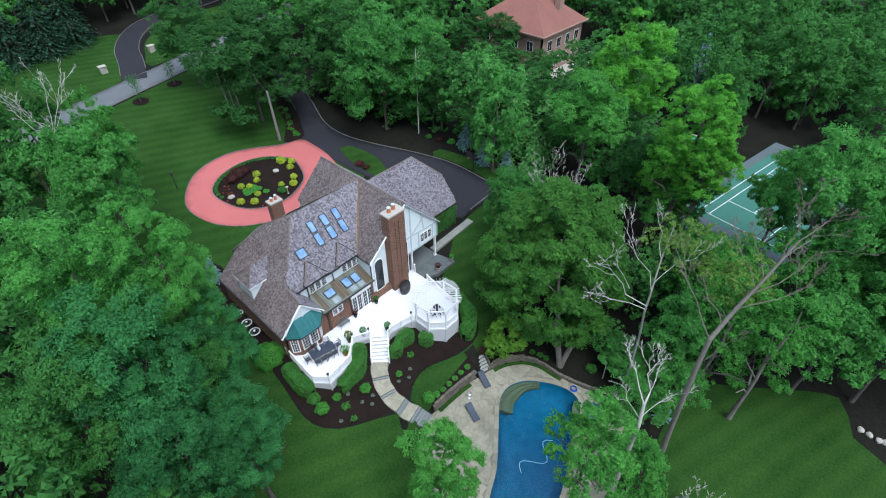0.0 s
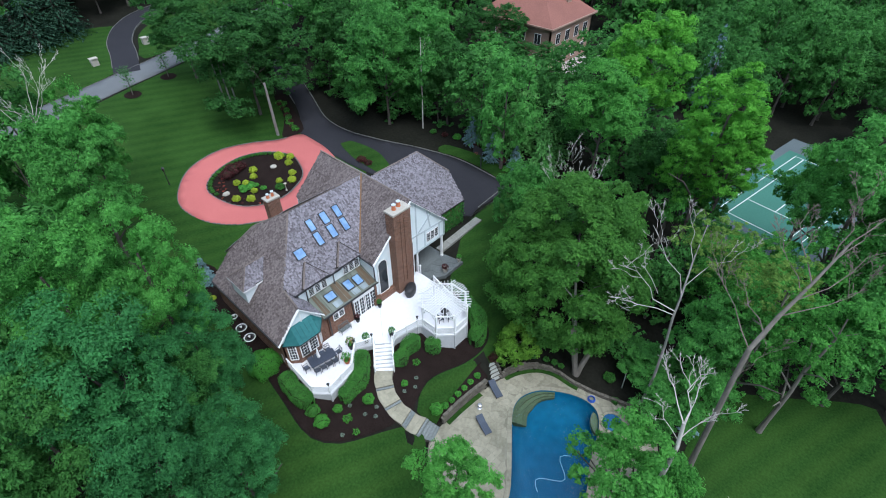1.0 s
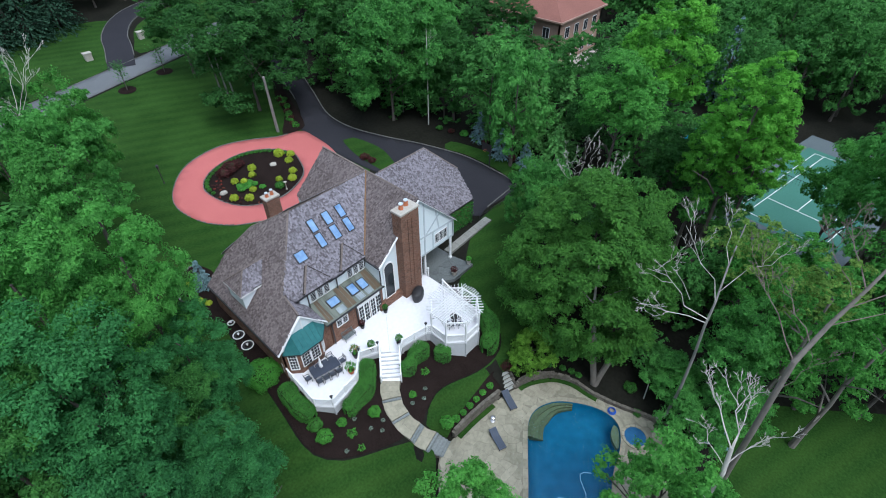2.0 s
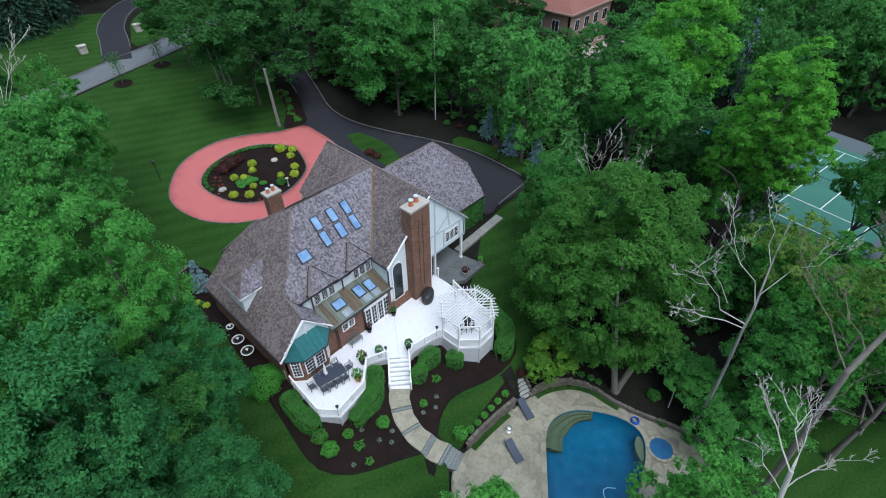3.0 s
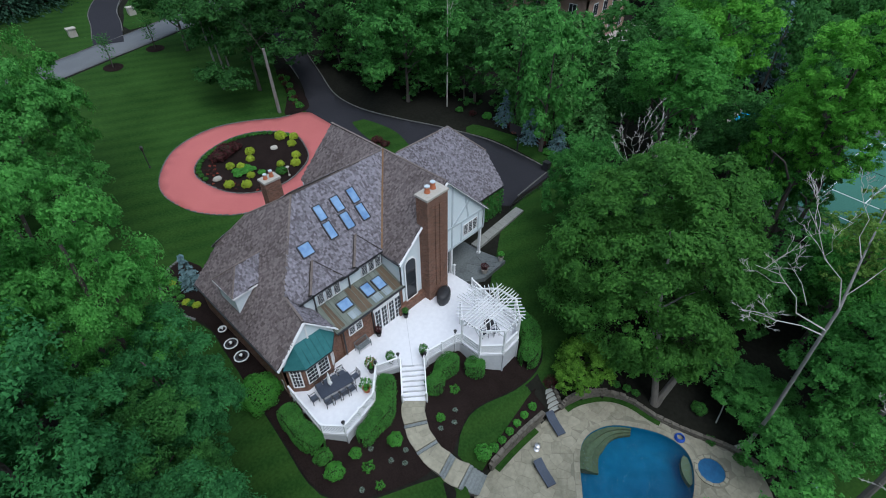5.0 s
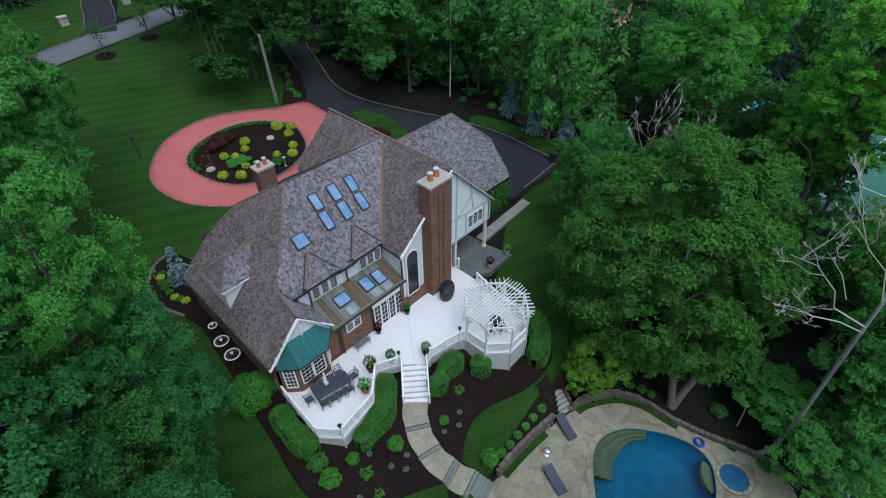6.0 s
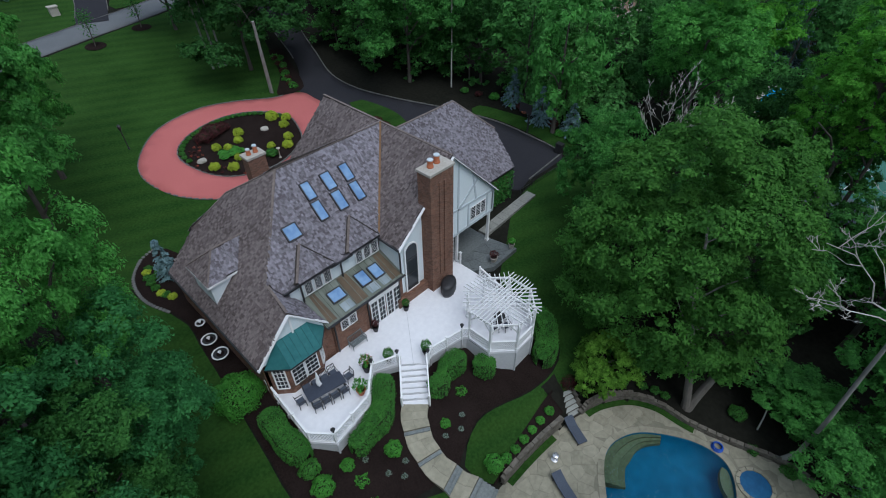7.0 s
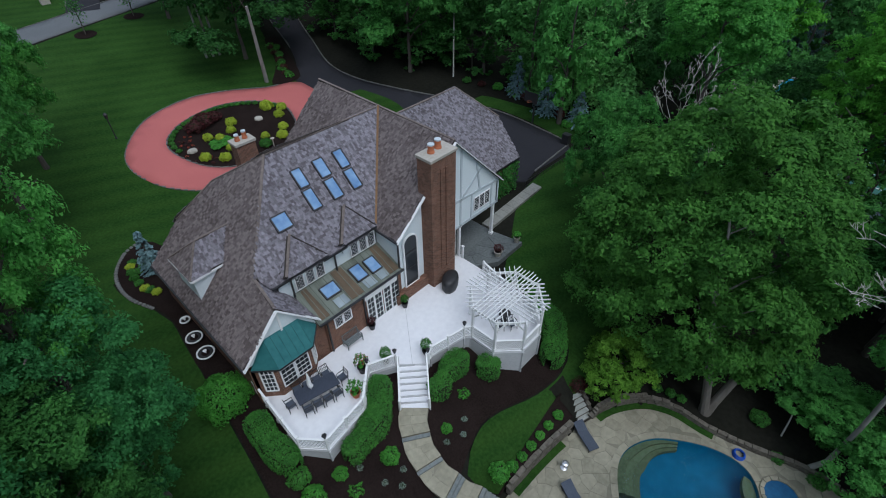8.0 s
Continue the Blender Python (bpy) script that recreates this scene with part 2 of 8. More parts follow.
M = {
    # dark leaf litter; the colour also holds the darkness under the crowns
    "soil": material("crown_shaded_floor", (0.008, 0.0085, 0.007), (0.023, 0.023, 0.018), 1.2, 12, 1.0, bump=0.6, spec=0.03),
    "lawn": lawn_material("lawn_grass"),
    "mulch": material("dark_mulch", (0.007, 0.005, 0.0045), (0.027, 0.019, 0.017), 3, 40, 1.0, bump=0.8, spec=0.03),
    "asphalt": material("asphalt", (0.019, 0.019, 0.023), (0.036, 0.036, 0.043), 0.6, 60, 0.95, bump=0.2, spec=0.12),
    "road": material("worn_road", (0.09, 0.097, 0.105), (0.15, 0.158, 0.166), 0.8, 60, 0.9, bump=0.2),
    "red": material("red_pavers", (0.34, 0.088, 0.088), (0.48, 0.142, 0.132), 0.8, 50, 0.85, bump=0.2, island=0.5),
    "kerb": material("granite_kerb", (0.075, 0.076, 0.072), (0.18, 0.178, 0.17), 4, 40, 0.9, island=0.4),
    "shake": material("weathered_shakes", (0.08, 0.07, 0.076), (0.268, 0.252, 0.285), 0.7, 90, 0.85, bump=0.4, island=0.85, big=0.4),
    "shake_brown": material("brown_shakes", (0.064, 0.05, 0.048), (0.2, 0.168, 0.165), 0.7, 90, 0.85, bump=0.4, island=0.8, big=0.4),
    "shake_under": material("roof_underlay", (0.025, 0.02, 0.018), (0.05, 0.042, 0.037), 2, 20, 0.95),
    "ridge": material("ridge_shakes", (0.1, 0.08, 0.07), (0.24, 0.2, 0.185), 2, 20, 0.9, island=0.6),
    "rust_sheet": material("rust_stained_sheet", (0.05, 0.036, 0.022), (0.14, 0.1, 0.062), 2, 12, 0.6, stretch=(1, 0.3, 0.5)),
    # pale colour carries the sheen of reflecting glass
    "pale_sheen": material("painted_pale_sheen", (0.12, 0.15, 0.16), (0.32, 0.37, 0.39), 1.5, 6, 0.15, bump=0, spec=0.6, stretch=(1, 0.4, 0.5)),
    "copper_valley": material("rusty_valley", (0.12, 0.065, 0.03), (0.24, 0.14, 0.07), 2, 20, 0.7),
    "brick": brick_material("red_brick"),
    "stucco": material("white_stucco", (0.63, 0.71, 0.74), (0.76, 0.81, 0.83), 1.5, 40, 0.85, bump=0.12),
    "timber": material("grey_timber", (0.42, 0.48, 0.52), (0.55, 0.6, 0.63), 3, 30, 0.8),
    "white": material("white_paint", (0.74, 0.75, 0.76), (0.84, 0.84, 0.84), 2, 30, 0.5, bump=0.05),
    "deck": material("pale_deck", (0.66, 0.66, 0.69), (0.78, 0.78, 0.8), 0.7, 12, 0.6, bump=0.06),
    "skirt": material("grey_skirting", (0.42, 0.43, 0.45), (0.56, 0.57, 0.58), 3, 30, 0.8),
    "bench_metal": material("grey_painted_metal", (0.1, 0.12, 0.125), (0.19, 0.215, 0.22), 4, 40, 0.5, spec=0.4),
    "black": material("black_metal", (0.012, 0.012, 0.014), (0.03, 0.03, 0.033), 4, 40, 0.5, spec=0.5),
    "teal": material("patinated_metal", (0.025, 0.13, 0.14), (0.06, 0.22, 0.22), 1.2, 14, 0.5, metal=0.2, spec=0.4),
    "lean": material("stained_metal_roof", (0.06, 0.065, 0.045), (0.2, 0.225, 0.195), 1.6, 12, 0.6, metal=0.1, stretch=(1.0, 0.15, 0.3)),
    "glass": glass_material("dark_glass", (0.03, 0.035, 0.04)),
    # blue sky reflection is put into this base colour
    "skyglass": material("painted_sky_glass", (0.06, 0.15, 0.34), (0.24, 0.38, 0.57), 4, 8, 0.1, bump=0, big=0.7, spec=0.7),
    "clay": material("clay_pot", (0.36, 0.11, 0.05), (0.5, 0.18, 0.09), 4, 30, 0.85),
    "stone": material("cap_stone", (0.3, 0.28, 0.24), (0.48, 0.45, 0.4), 3, 30, 0.9),
    "flag": material("flagstone", (0.16, 0.153, 0.112), (0.36, 0.335, 0.255), 1.6, 14, 0.85, bump=0.3, ob_random=0.3, big=0.55),
    "joint": material("sand_joint", (0.14, 0.132, 0.1), (0.25, 0.235, 0.18), 1.2, 14, 1.0, big=0.7),
    # dark bluestone, with some of the porch's shade in its colour
    "porch_stone": material("shade_darkened_porch_stone", (0.075, 0.085, 0.087), (0.165, 0.18, 0.18), 2, 24, 0.8, ob_random=0.4),
    "pale_tread": material("pale_step_stone", (0.2, 0.21, 0.19), (0.36, 0.37, 0.34), 2, 24, 0.8, ob_random=0.3),
    "bluestone": material("bluestone", (0.11, 0.125, 0.125), (0.24, 0.26, 0.255), 2, 24, 0.8, ob_random=0.4),
    "rock": material("field_stone", (0.07, 0.062, 0.05), (0.21, 0.19, 0.16), 2, 20, 0.95, island=0.6, ob_random=0.3),
    "plaster": material("pool_plaster", (0.012, 0.09, 0.155), (0.034, 0.175, 0.28), 0.5, 5, 0.7),
    "spa_tile": material("deep_blue_spa_tile", (0.01, 0.06, 0.15), (0.022, 0.12, 0.26), 3, 14, 0.5),
    "walk_stone": material("grey_walk_stone", (0.17, 0.17, 0.15), (0.31, 0.31, 0.285), 1.5, 20, 0.85, bump=0.2, ob_random=0.2),
    "pool_rim": material("pool_rim_stone", (0.17, 0.105, 0.045), (0.32, 0.21, 0.1), 2, 20, 0.8, island=0.4),
    "bark": material("grey_bark", (0.05, 0.042, 0.036), (0.135, 0.12, 0.105), 2, 14, 0.95, bump=0.6, stretch=(1, 1, 0.3)),
    "deadwood": material("bleached_wood", (0.3, 0.285, 0.26), (0.56, 0.54, 0.5), 2, 14, 0.95, bump=0.5, stretch=(1, 1, 0.3)),
    "leaf_a": material("oak_leaves", (0.037, 0.122, 0.03), (0.107, 0.315, 0.07), 1.6, 5, 0.7, bump=0, island=0.6, ob_random=0.3, translucent=0.48, spec=0.12),
    "leaf_b": material("maple_leaves", (0.045, 0.168, 0.031), (0.155, 0.46, 0.085), 1.6, 5, 0.7, bump=0, island=0.6, ob_random=0.3, translucent=0.48, spec=0.12),
    "leaf_c": material("ash_leaves", (0.025, 0.103, 0.034), (0.085, 0.3, 0.09), 1.6, 5, 0.7, bump=0, island=0.6, ob_random=0.3, translucent=0.48, spec=0.12),
    "leaf_oak": material("broad_oak_leaves", (0.04, 0.122, 0.024), (0.117, 0.31, 0.053), 1.6, 5, 0.7, bump=0, island=0.6, translucent=0.48, spec=0.12),
    "leaf_dark": material("dark_oak_leaves", (0.027, 0.09, 0.024), (0.08, 0.235, 0.055), 1.6, 5, 0.7, bump=0, island=0.6, ob_random=0.3, translucent=0.48, spec=0.12),
    "leaf_m": material("young_maple_leaves", (0.06, 0.155, 0.018), (0.2, 0.41, 0.05), 1.6, 5, 0.7, bump=0, island=0.6, translucent=0.48, spec=0.12),
    "leaf_e": material("woodland_leaves", (0.044, 0.155, 0.034), (0.145, 0.43, 0.092), 1.6, 5, 0.7, bump=0, island=0.6, ob_random=0.3, translucent=0.48, spec=0.12),
    "leaf_d": material("pale_maple_leaves", (0.05, 0.18, 0.036), (0.17, 0.5, 0.1), 1.6, 5, 0.7, bump=0, island=0.6, ob_random=0.2, translucent=0.48, spec=0.12),
    "lime": material("lime_leaves", (0.055, 0.205, 0.022), (0.21, 0.57, 0.07), 1.6, 5, 0.7, bump=0, island=0.5, translucent=0.48, spec=0.12),
    "leaf_y_thin": material("yellowing_leaves", (0.06, 0.15, 0.025), (0.24, 0.4, 0.085), 1.6, 5, 0.7, bump=0, island=0.6, translucent=0.48, spec=0.12),
    "pine": material("pine_needles", (0.055, 0.165, 0.042), (0.185, 0.46, 0.12), 3, 10, 0.7, bump=0, island=0.5, translucent=0.2, spec=0.12),
    "pale_bark": material("pale_grey_bark", (0.1, 0.09, 0.078), (0.22, 0.2, 0.175), 2, 14, 0.95, bump=0.6, stretch=(1, 1, 0.3)),
    "grey_trunk": material("smooth_grey_bark", (0.15, 0.145, 0.135), (0.32, 0.31, 0.29), 2, 14, 0.9, bump=0.4, stretch=(1, 1, 0.3)),
    "twig": material("brown_dead_twigs", (0.11, 0.085, 0.075), (0.23, 0.19, 0.17), 2, 14, 0.95, bump=0.3),
    "leaf_y": material("yellow_green_leaves", (0.2, 0.3, 0.02), (0.55, 0.66, 0.06), 3, 10, 0.6, bump=0, island=0.5, translucent=0.25),
    "hedge": material("boxwood_leaves", (0.022, 0.1, 0.014), (0.085, 0.28, 0.04), 3, 10, 0.6, bump=0, island=0.6, ob_random=0.2, translucent=0.2),
    "shrub": material("bright_shrub_leaves", (0.035, 0.16, 0.018), (0.11, 0.38, 0.05), 3, 10, 0.6, bump=0, island=0.5, ob_random=0.4, translucent=0.25),
    "spruce": material("blue_spruce_needles", (0.08, 0.15, 0.16), (0.26, 0.4, 0.43), 3, 10, 0.7, bump=0, island=0.5, translucent=0.1),
    "conifer": material("dark_needles", (0.01, 0.032, 0.018), (0.035, 0.09, 0.05), 3, 10, 0.7, bump=0, island=0.5, translucent=0.1, spec=0.15),
    "sage": material("sage_leaves", (0.1, 0.14, 0.11), (0.24, 0.3, 0.25), 3, 10, 0.7, bump=0, island=0.5, translucent=0.1),
    "maroon": material("maroon_leaves", (0.03, 0.006, 0.008), (0.09, 0.02, 0.02), 3, 10, 0.6, bump=0, island=0.5, translucent=0.2),
    "cushion": material("slate_fabric", (0.05, 0.06, 0.085), (0.085, 0.1, 0.13), 3, 60, 0.9),
    "tabletop": material("slate_table", (0.03, 0.036, 0.055), (0.055, 0.065, 0.09), 3, 30, 0.5),
    "court": material("court_green", (0.035, 0.125, 0.095), (0.065, 0.185, 0.14), 0.5, 20, 0.9),
    "slate_court": material("slate_court_paint", (0.07, 0.09, 0.1), (0.12, 0.145, 0.155), 0.5, 20, 0.9),
    "line": material("white_line", (0.7, 0.72, 0.7), (0.8, 0.8, 0.8), 2, 20, 0.8),
    "roof_red": material("red_brown_roof", (0.17, 0.075, 0.06), (0.27, 0.12, 0.095), 1, 20, 0.9, island=0.3),
    "tan_wall": material("tan_brick_wall", (0.26, 0.17, 0.13), (0.36, 0.25, 0.2), 1, 30, 0.9),
    "blue": material("blue_plastic", (0.01, 0.05, 0.3), (0.02, 0.09, 0.45), 3, 30, 0.4),
    "bright_pool": material("bright_pool_water", (0.02, 0.3, 0.52), (0.06, 0.46, 0.68), 1.5, 6, 0.1, bump=0.1, spec=0.5),
    "flower": material("red_petals", (0.28, 0.02, 0.02), (0.5, 0.07, 0.05), 3, 30, 0.7, island=0.5),
    "silver": material("brushed_steel", (0.5, 0.5, 0.52), (0.7, 0.7, 0.72), 3, 30, 0.35, metal=0.9),
}


def water_material():
    m = bpy.data.materials.new("pool_water")
    m.use_nodes = True
    nt = m.node_tree
    nodes, link = nt.nodes, nt.links.new
    nodes.remove(nodes["Principled BSDF"])
    glossy, clear, ms = nodes.new("ShaderNodeBsdfGlossy"), nodes.new("ShaderNodeBsdfTransparent"), nodes.new("ShaderNodeMixShader")
    clear.inputs[0].default_value = (0.45, 0.82, 0.95, 1)
    glossy.inputs["Roughness"].default_value = 0.08
    n = nodes.new("ShaderNodeTexNoise")
    n.inputs["Scale"].default_value = 5.0
    geo = nodes.new("ShaderNodeNewGeometry")
    link(geo.outputs["Position"], n.inputs["Vector"])
    bp = nodes.new("ShaderNodeBump")
    bp.inputs["Strength"].default_value, bp.inputs["Distance"].default_value = 0.7, 0.06
    link(n.outputs[0], bp.inputs["Height"])
    fr = nodes.new("ShaderNodeFresnel")
    fr.inputs[0].default_value = 1.33
    for node in (glossy, fr):
        link(bp.outputs[0], node.inputs["Normal"])
    link(fr.outputs[0], ms.inputs[0])
    link(clear.outputs[0], ms.inputs[1])
    link(glossy.outputs[0], ms.inputs[2])
    link(ms.outputs[0], nodes["Material Output"].inputs[0])
    return m


M["water"] = water_material()

# ---- mesh helpers ----
def finish(name, bm, mat, parent=None, label="", smooth=False):
    bmesh.ops.recalc_face_normals(bm, faces=bm.faces)
    me = bpy.data.meshes.new(name)
    bm.to_mesh(me)
    bm.free()
    me.materials.append(mat)
    if smooth:
        for p in me.polygons:
            p.use_smooth = True
    ob = new(name, me)
    if parent is not None:
        ob.parent = parent
        ob.matrix_parent_inverse = parent.matrix_basis.inverted()
    if label:
        ob["label"] = label
    return ob


def part(name, bm, mat, parent, label="", smooth=False):
    return finish(name, bm, mat, parent, label, smooth)


def empty(name, at=(0, 0, 0), turn=0.0):
    ob = new(name)
    ob.matrix_basis = pose(*at, 0, 0, turn)
    ob.empty_display_size = 0.2
    return ob


def box(bm, lo, hi, m=None):
    vs = [bm.verts.new((x, y, z)) for z in (lo[2], hi[2]) for y in (lo[1], hi[1]) for x in (lo[0], hi[0])]
    for f in ((0, 2, 3, 1), (4, 5, 7, 6), (0, 1, 5, 4), (2, 6, 7, 3), (0, 4, 6, 2), (1, 3, 7, 5)):
        bm.faces.new([vs[i] for i in f])
    if m is not None:
        for v in vs:
            v.co = m @ v.co
    return vs


def bar(bm, a, b, w, h=None, up=(0, 0, 1)):
    """A squared bar from a to b, w wide and h deep."""
    a, b = Vector(a), Vector(b)
    d = (b - a).normalized()
    side = d.cross(Vector(up))
    if side.length < 1e-4:
        side = Vector((1, 0, 0))
    side.normalize()
    top = side.cross(d).normalized()
    h = h or w
    vs = []
    for p in (a, b):
        for s, t in ((-1, -1), (1, -1), (1, 1), (-1, 1)):
            vs.append(bm.verts.new(p + side * s * w / 2 + top * t * h / 2))
    for f in ((3, 2, 1, 0), (4, 5, 6, 7), (0, 1, 5, 4), (1, 2, 6, 5), (2, 3, 7, 6), (3, 0, 4, 7)):
        bm.faces.new([vs[i] for i in f])


def tube(bm, points, radii, n=8, cap=True):
    """A round tapered limb along points."""
    rings = []
    for i, p in enumerate(points):
        p = Vector(p)
        d = (Vector(points[min(i + 1, len(points) - 1)]) - Vector(points[max(i - 1, 0)])).normalized()
        s = d.cross(Vector((0.31, 0.95, 0.1))).normalized()
        t = d.cross(s)
        rings.append([bm.verts.new(p + (s * math.cos(k * math.tau / n) + t * math.sin(k * math.tau / n)) * radii[i]) for k in range(n)])
    for r, q in zip(rings, rings[1:]):
        for k in range(n):
            bm.faces.new((r[k], r[(k + 1) % n], q[(k + 1) % n], q[k]))
    if cap:
        bm.faces.new(rings[0][::-1])
        bm.faces.new(rings[-1])


def lathe(bm, at, profile, n=16):
    """A turned body; profile holds pairs of radius and height above at."""
    tube(bm, [(at[0], at[1], at[2] + z) for _, z in profile], [r for r, _ in profile], n)


def slab(bm, pts, thick, down=(0, 0, -1)):
    """A plate below a polygon in space."""
    d = Vector(down) * thick
    a = [bm.verts.new(p) for p in pts]
    b = [bm.verts.new(Vector(p) + d) for p in pts]
    bm.faces.new(a)
    bm.faces.new(b[::-1])
    for i in range(len(a)):
        j = (i + 1) % len(a)
        bm.faces.new((a[i], b[i], b[j], a[j]))


def curve_pts(pts, step=0.5, closed=False):
    """A smooth line through plan points."""
    n, out = len(pts), []
    for i in range(n if closed else n - 1):
        if closed:
            p = [Vector(pts[(i + k) % n]) for k in (-1, 0, 1, 2)]
        else:
            p = [Vector(pts[min(max(i + k, 0), n - 1)]) for k in (-1, 0, 1, 2)]
        m = max(1, int((p[2] - p[1]).length / step))
        for k in range(m):
            t = k / m
            out.append(0.5 * ((2 * p[1]) + (p[2] - p[0]) * t + (2 * p[0] - 5 * p[1] + 4 * p[2] - p[3]) * t * t + (3 * p[1] - p[0] - 3 * p[2] + p[3]) * t ** 3))
    if not closed:
        out.append(Vector(pts[-1]))
    return out


def inside(x, y, poly):
    hit, j = False, len(poly) - 1
    for i in range(len(poly)):
        xi, yi, xj, yj = poly[i][0], poly[i][1], poly[j][0], poly[j][1]
        if (yi > y) != (yj > y) and x < (xj - xi) * (y - yi) / (yj - yi) + xi:
            hit = not hit
        j = i
    return hit


def edge_distance(x, y, poly):
    best = 1e9
    for i in range(len(poly)):
        ax, ay, bx, by = poly[i - 1][0], poly[i - 1][1], poly[i][0], poly[i][1]
        dx, dy = bx - ax, by - ay
        t = max(0, min(1, ((x - ax) * dx + (y - ay) * dy) / (dx * dx + dy * dy + 1e-9)))
        best = min(best, math.hypot(x - ax - t * dx, y - ay - t * dy))
    return best


# ---- terrain ----
DECK_Z, PATIO_Z = -4.3, -8.7
SLOPE_Y = (-300, -60, -30, -16, -12, -8.5, -5.5, -2, 6, 14, 24, 36, 60, 80, 140, 400)
SLOPE_Z = (-11, -9.6, -9.0, -8.5, -7.3, -6.6, -5.5, -4.9, -4.45, -4.0, -3.1, -2.4, 0.6, 2.3, 6.0, 9.0)
# smooth the profile once
_py = np.arange(-320, 420, 0.5)
_pz = np.interp(_py, SLOPE_Y, SLOPE_Z)
_pz = np.convolve(np.pad(_pz, 4, "edge"), np.ones(9) / 9, "valid")
PATIO = curve_pts([(-7.0, -12.6), (-4.0, -12.5), (-1.2, -12.7), (0.7, -13.0), (2.0, -13.4), (3.7, -13.9), (5.6, -15.3), (6.5, -17.1),
                   (6.6, -19.1), (6.9, -21.0), (7.4, -22.8), (7.9, -24.6), (7.5, -27.0), (4.0, -29.0), (-4.0, -29.5), (-11.5, -27.5),
                   (-13.0, -22.0), (-11.0, -16.5), (-8.6, -13.6)], 0.5, True)
POOL = curve_pts([(-9.0, -22.4), (-5.7, -20.6), (-2.6, -18.4), (-0.2, -16.7), (1.2, -16.2), (2.5, -16.4), (3.8, -17.2), (4.9, -18.7), (5.6, -20.2),
                  (5.75, -21.6), (5.2, -22.7), (3.6, -23.6), (1.0, -24.3), (-2.0, -25.6), (-5.5, -26.4), (-8.8, -25.2)], 0.4, True)
SPA_AT, SPA_R = (5.35, -24.1), 0.95


PATH_MID = [(-6.45, -5.97, -5.5), (-7.45, -7.12, -5.93), (-7.96, -8.67, -6.5), (-7.79, -10.28, -7.15), (-7.32, -11.64, -7.75), (-6.59, -12.76, -8.62)]


def natural(x, y):
    z = float(np.interp(y, _py, _pz))
    # the front lawn falls away a little towards the turning circle
    z += min(1, max(0, (13 - x) / 5)) * float(np.interp(y, (12, 22, 29, 34, 38, 46), (0, -0.8, -0.15, 0.2, 0.25, 0)))
    far = min(1.0, math.hypot(x, y) / 120)
    z += far * 1.5 * noise.noise((x * 0.015, y * 0.015, 3.1))
    # the tennis court lies on levelled ground
    level = min(1, max(0, (24 - abs(x - 57.4)) / 4), max(0, (17 - abs(y + 26.4)) / 4))
    z += level * min(0.0, -9.4 - z)
    if -11 < x < -4 and -14.5 < y < -4.5:
        # the ground lies just under the garden path
        for (ax, ay, az), (bx, by, bz) in zip(PATH_MID, PATH_MID[1:]):
            dx, dy = bx - ax, by - ay
            t = max(0, min(1, ((x - ax) * dx + (y - ay) * dy) / (dx * dx + dy * dy)))
            gap = math.hypot(x - ax - t * dx, y - ay - t * dy)
            if gap < 1.5:
                z = min(z, az + t * (bz - az) - 0.16 + max(0, gap - 1.0))
    if 0 < x < 4.5 and -14.5 < y < -10.8:
        # and under the steps beside the lawn
        t = max(0, min(1, ((x - 2.35) * -0.85 + (y + 11.75) * -1.65) / 3.445))
        gap = math.hypot(x - 2.35 + t * 0.85, y + 11.75 + t * 1.65)
        if gap < 0.8:
            z = min(z, -7.75 - 0.98 * t - 0.14 + 1.5 * max(0, gap - 0.6))
    return z


def gz(x, y):
    """Height of the finished ground."""
    z = natural(x, y)
    if -15 < x < 10 and -31 < y < -11:
        d = edge_distance(x, y, PATIO)
        if inside(x, y, PATIO):
            return PATIO_Z - 0.15 if d < 1.0 else -11.2
        if d < 0.9:
            return min(z, PATIO_Z - 0.15)
    return z


def drape(name, outline, lift, mat, step=1.0, kind="structure", label="", category="", holes=(), height=natural, skirt=0.0):
    """A sheet laid over the ground inside an outline, a little above it."""
    from mathutils.geometry import delaunay_2d_cdt
    loops = [outline, *holes]
    pts, edges = [], []
    for loop in loops:
        a = len(pts)
        pts += [Vector((p[0], p[1])) for p in loop]
        edges += [(a + i, a + (i + 1) % len(loop)) for i in range(len(loop))]
    xs, ys = [p[0] for p in outline], [p[1] for p in outline]
    x = min(xs) + step / 2
    while x < max(xs):
        y = min(ys) + step / 2
        while y < max(ys):
            if inside(x, y, outline) and edge_distance(x, y, outline) > step * 0.4 and not any(inside(x, y, h) or edge_distance(x, y, h) < step * 0.4 for h in holes):
                pts.append(Vector((x + 0.2 * step * math.sin(y * 7), y)))
            y += step
        x += step
    vs, _, fs, *_ = delaunay_2d_cdt(pts, edges, [], 0, 1e-5)
    bm = bmesh.new()
    bv = [bm.verts.new((v.x, v.y, height(v.x, v.y) + lift)) for v in vs]
    for f in fs:
        c = sum((vs[i] for i in f), Vector((0, 0))) / len(f)
        if inside(c.x, c.y, outline) and not any(inside(c.x, c.y, h) for h in holes):
            bm.faces.new([bv[i] for i in f])
    loose = [v for v in bm.verts if not v.link_faces]
    bmesh.ops.delete(bm, geom=loose, context="VERTS")
    if skirt:
        rim = [e for e in bm.edges if e.is_boundary]
        made = bmesh.ops.extrude_edge_only(bm, edges=rim)
        for v in made["geom"]:
            if isinstance(v, bmesh.types.BMVert):
                v.co.z -= skirt
    me = bpy.data.meshes.new(name)
    bm.to_mesh(me)
    bm.free()
    for p in me.polygons:
        p.use_smooth = True
    me.materials.append(mat)
    return tagged(new(name, me), label, category, "", kind)


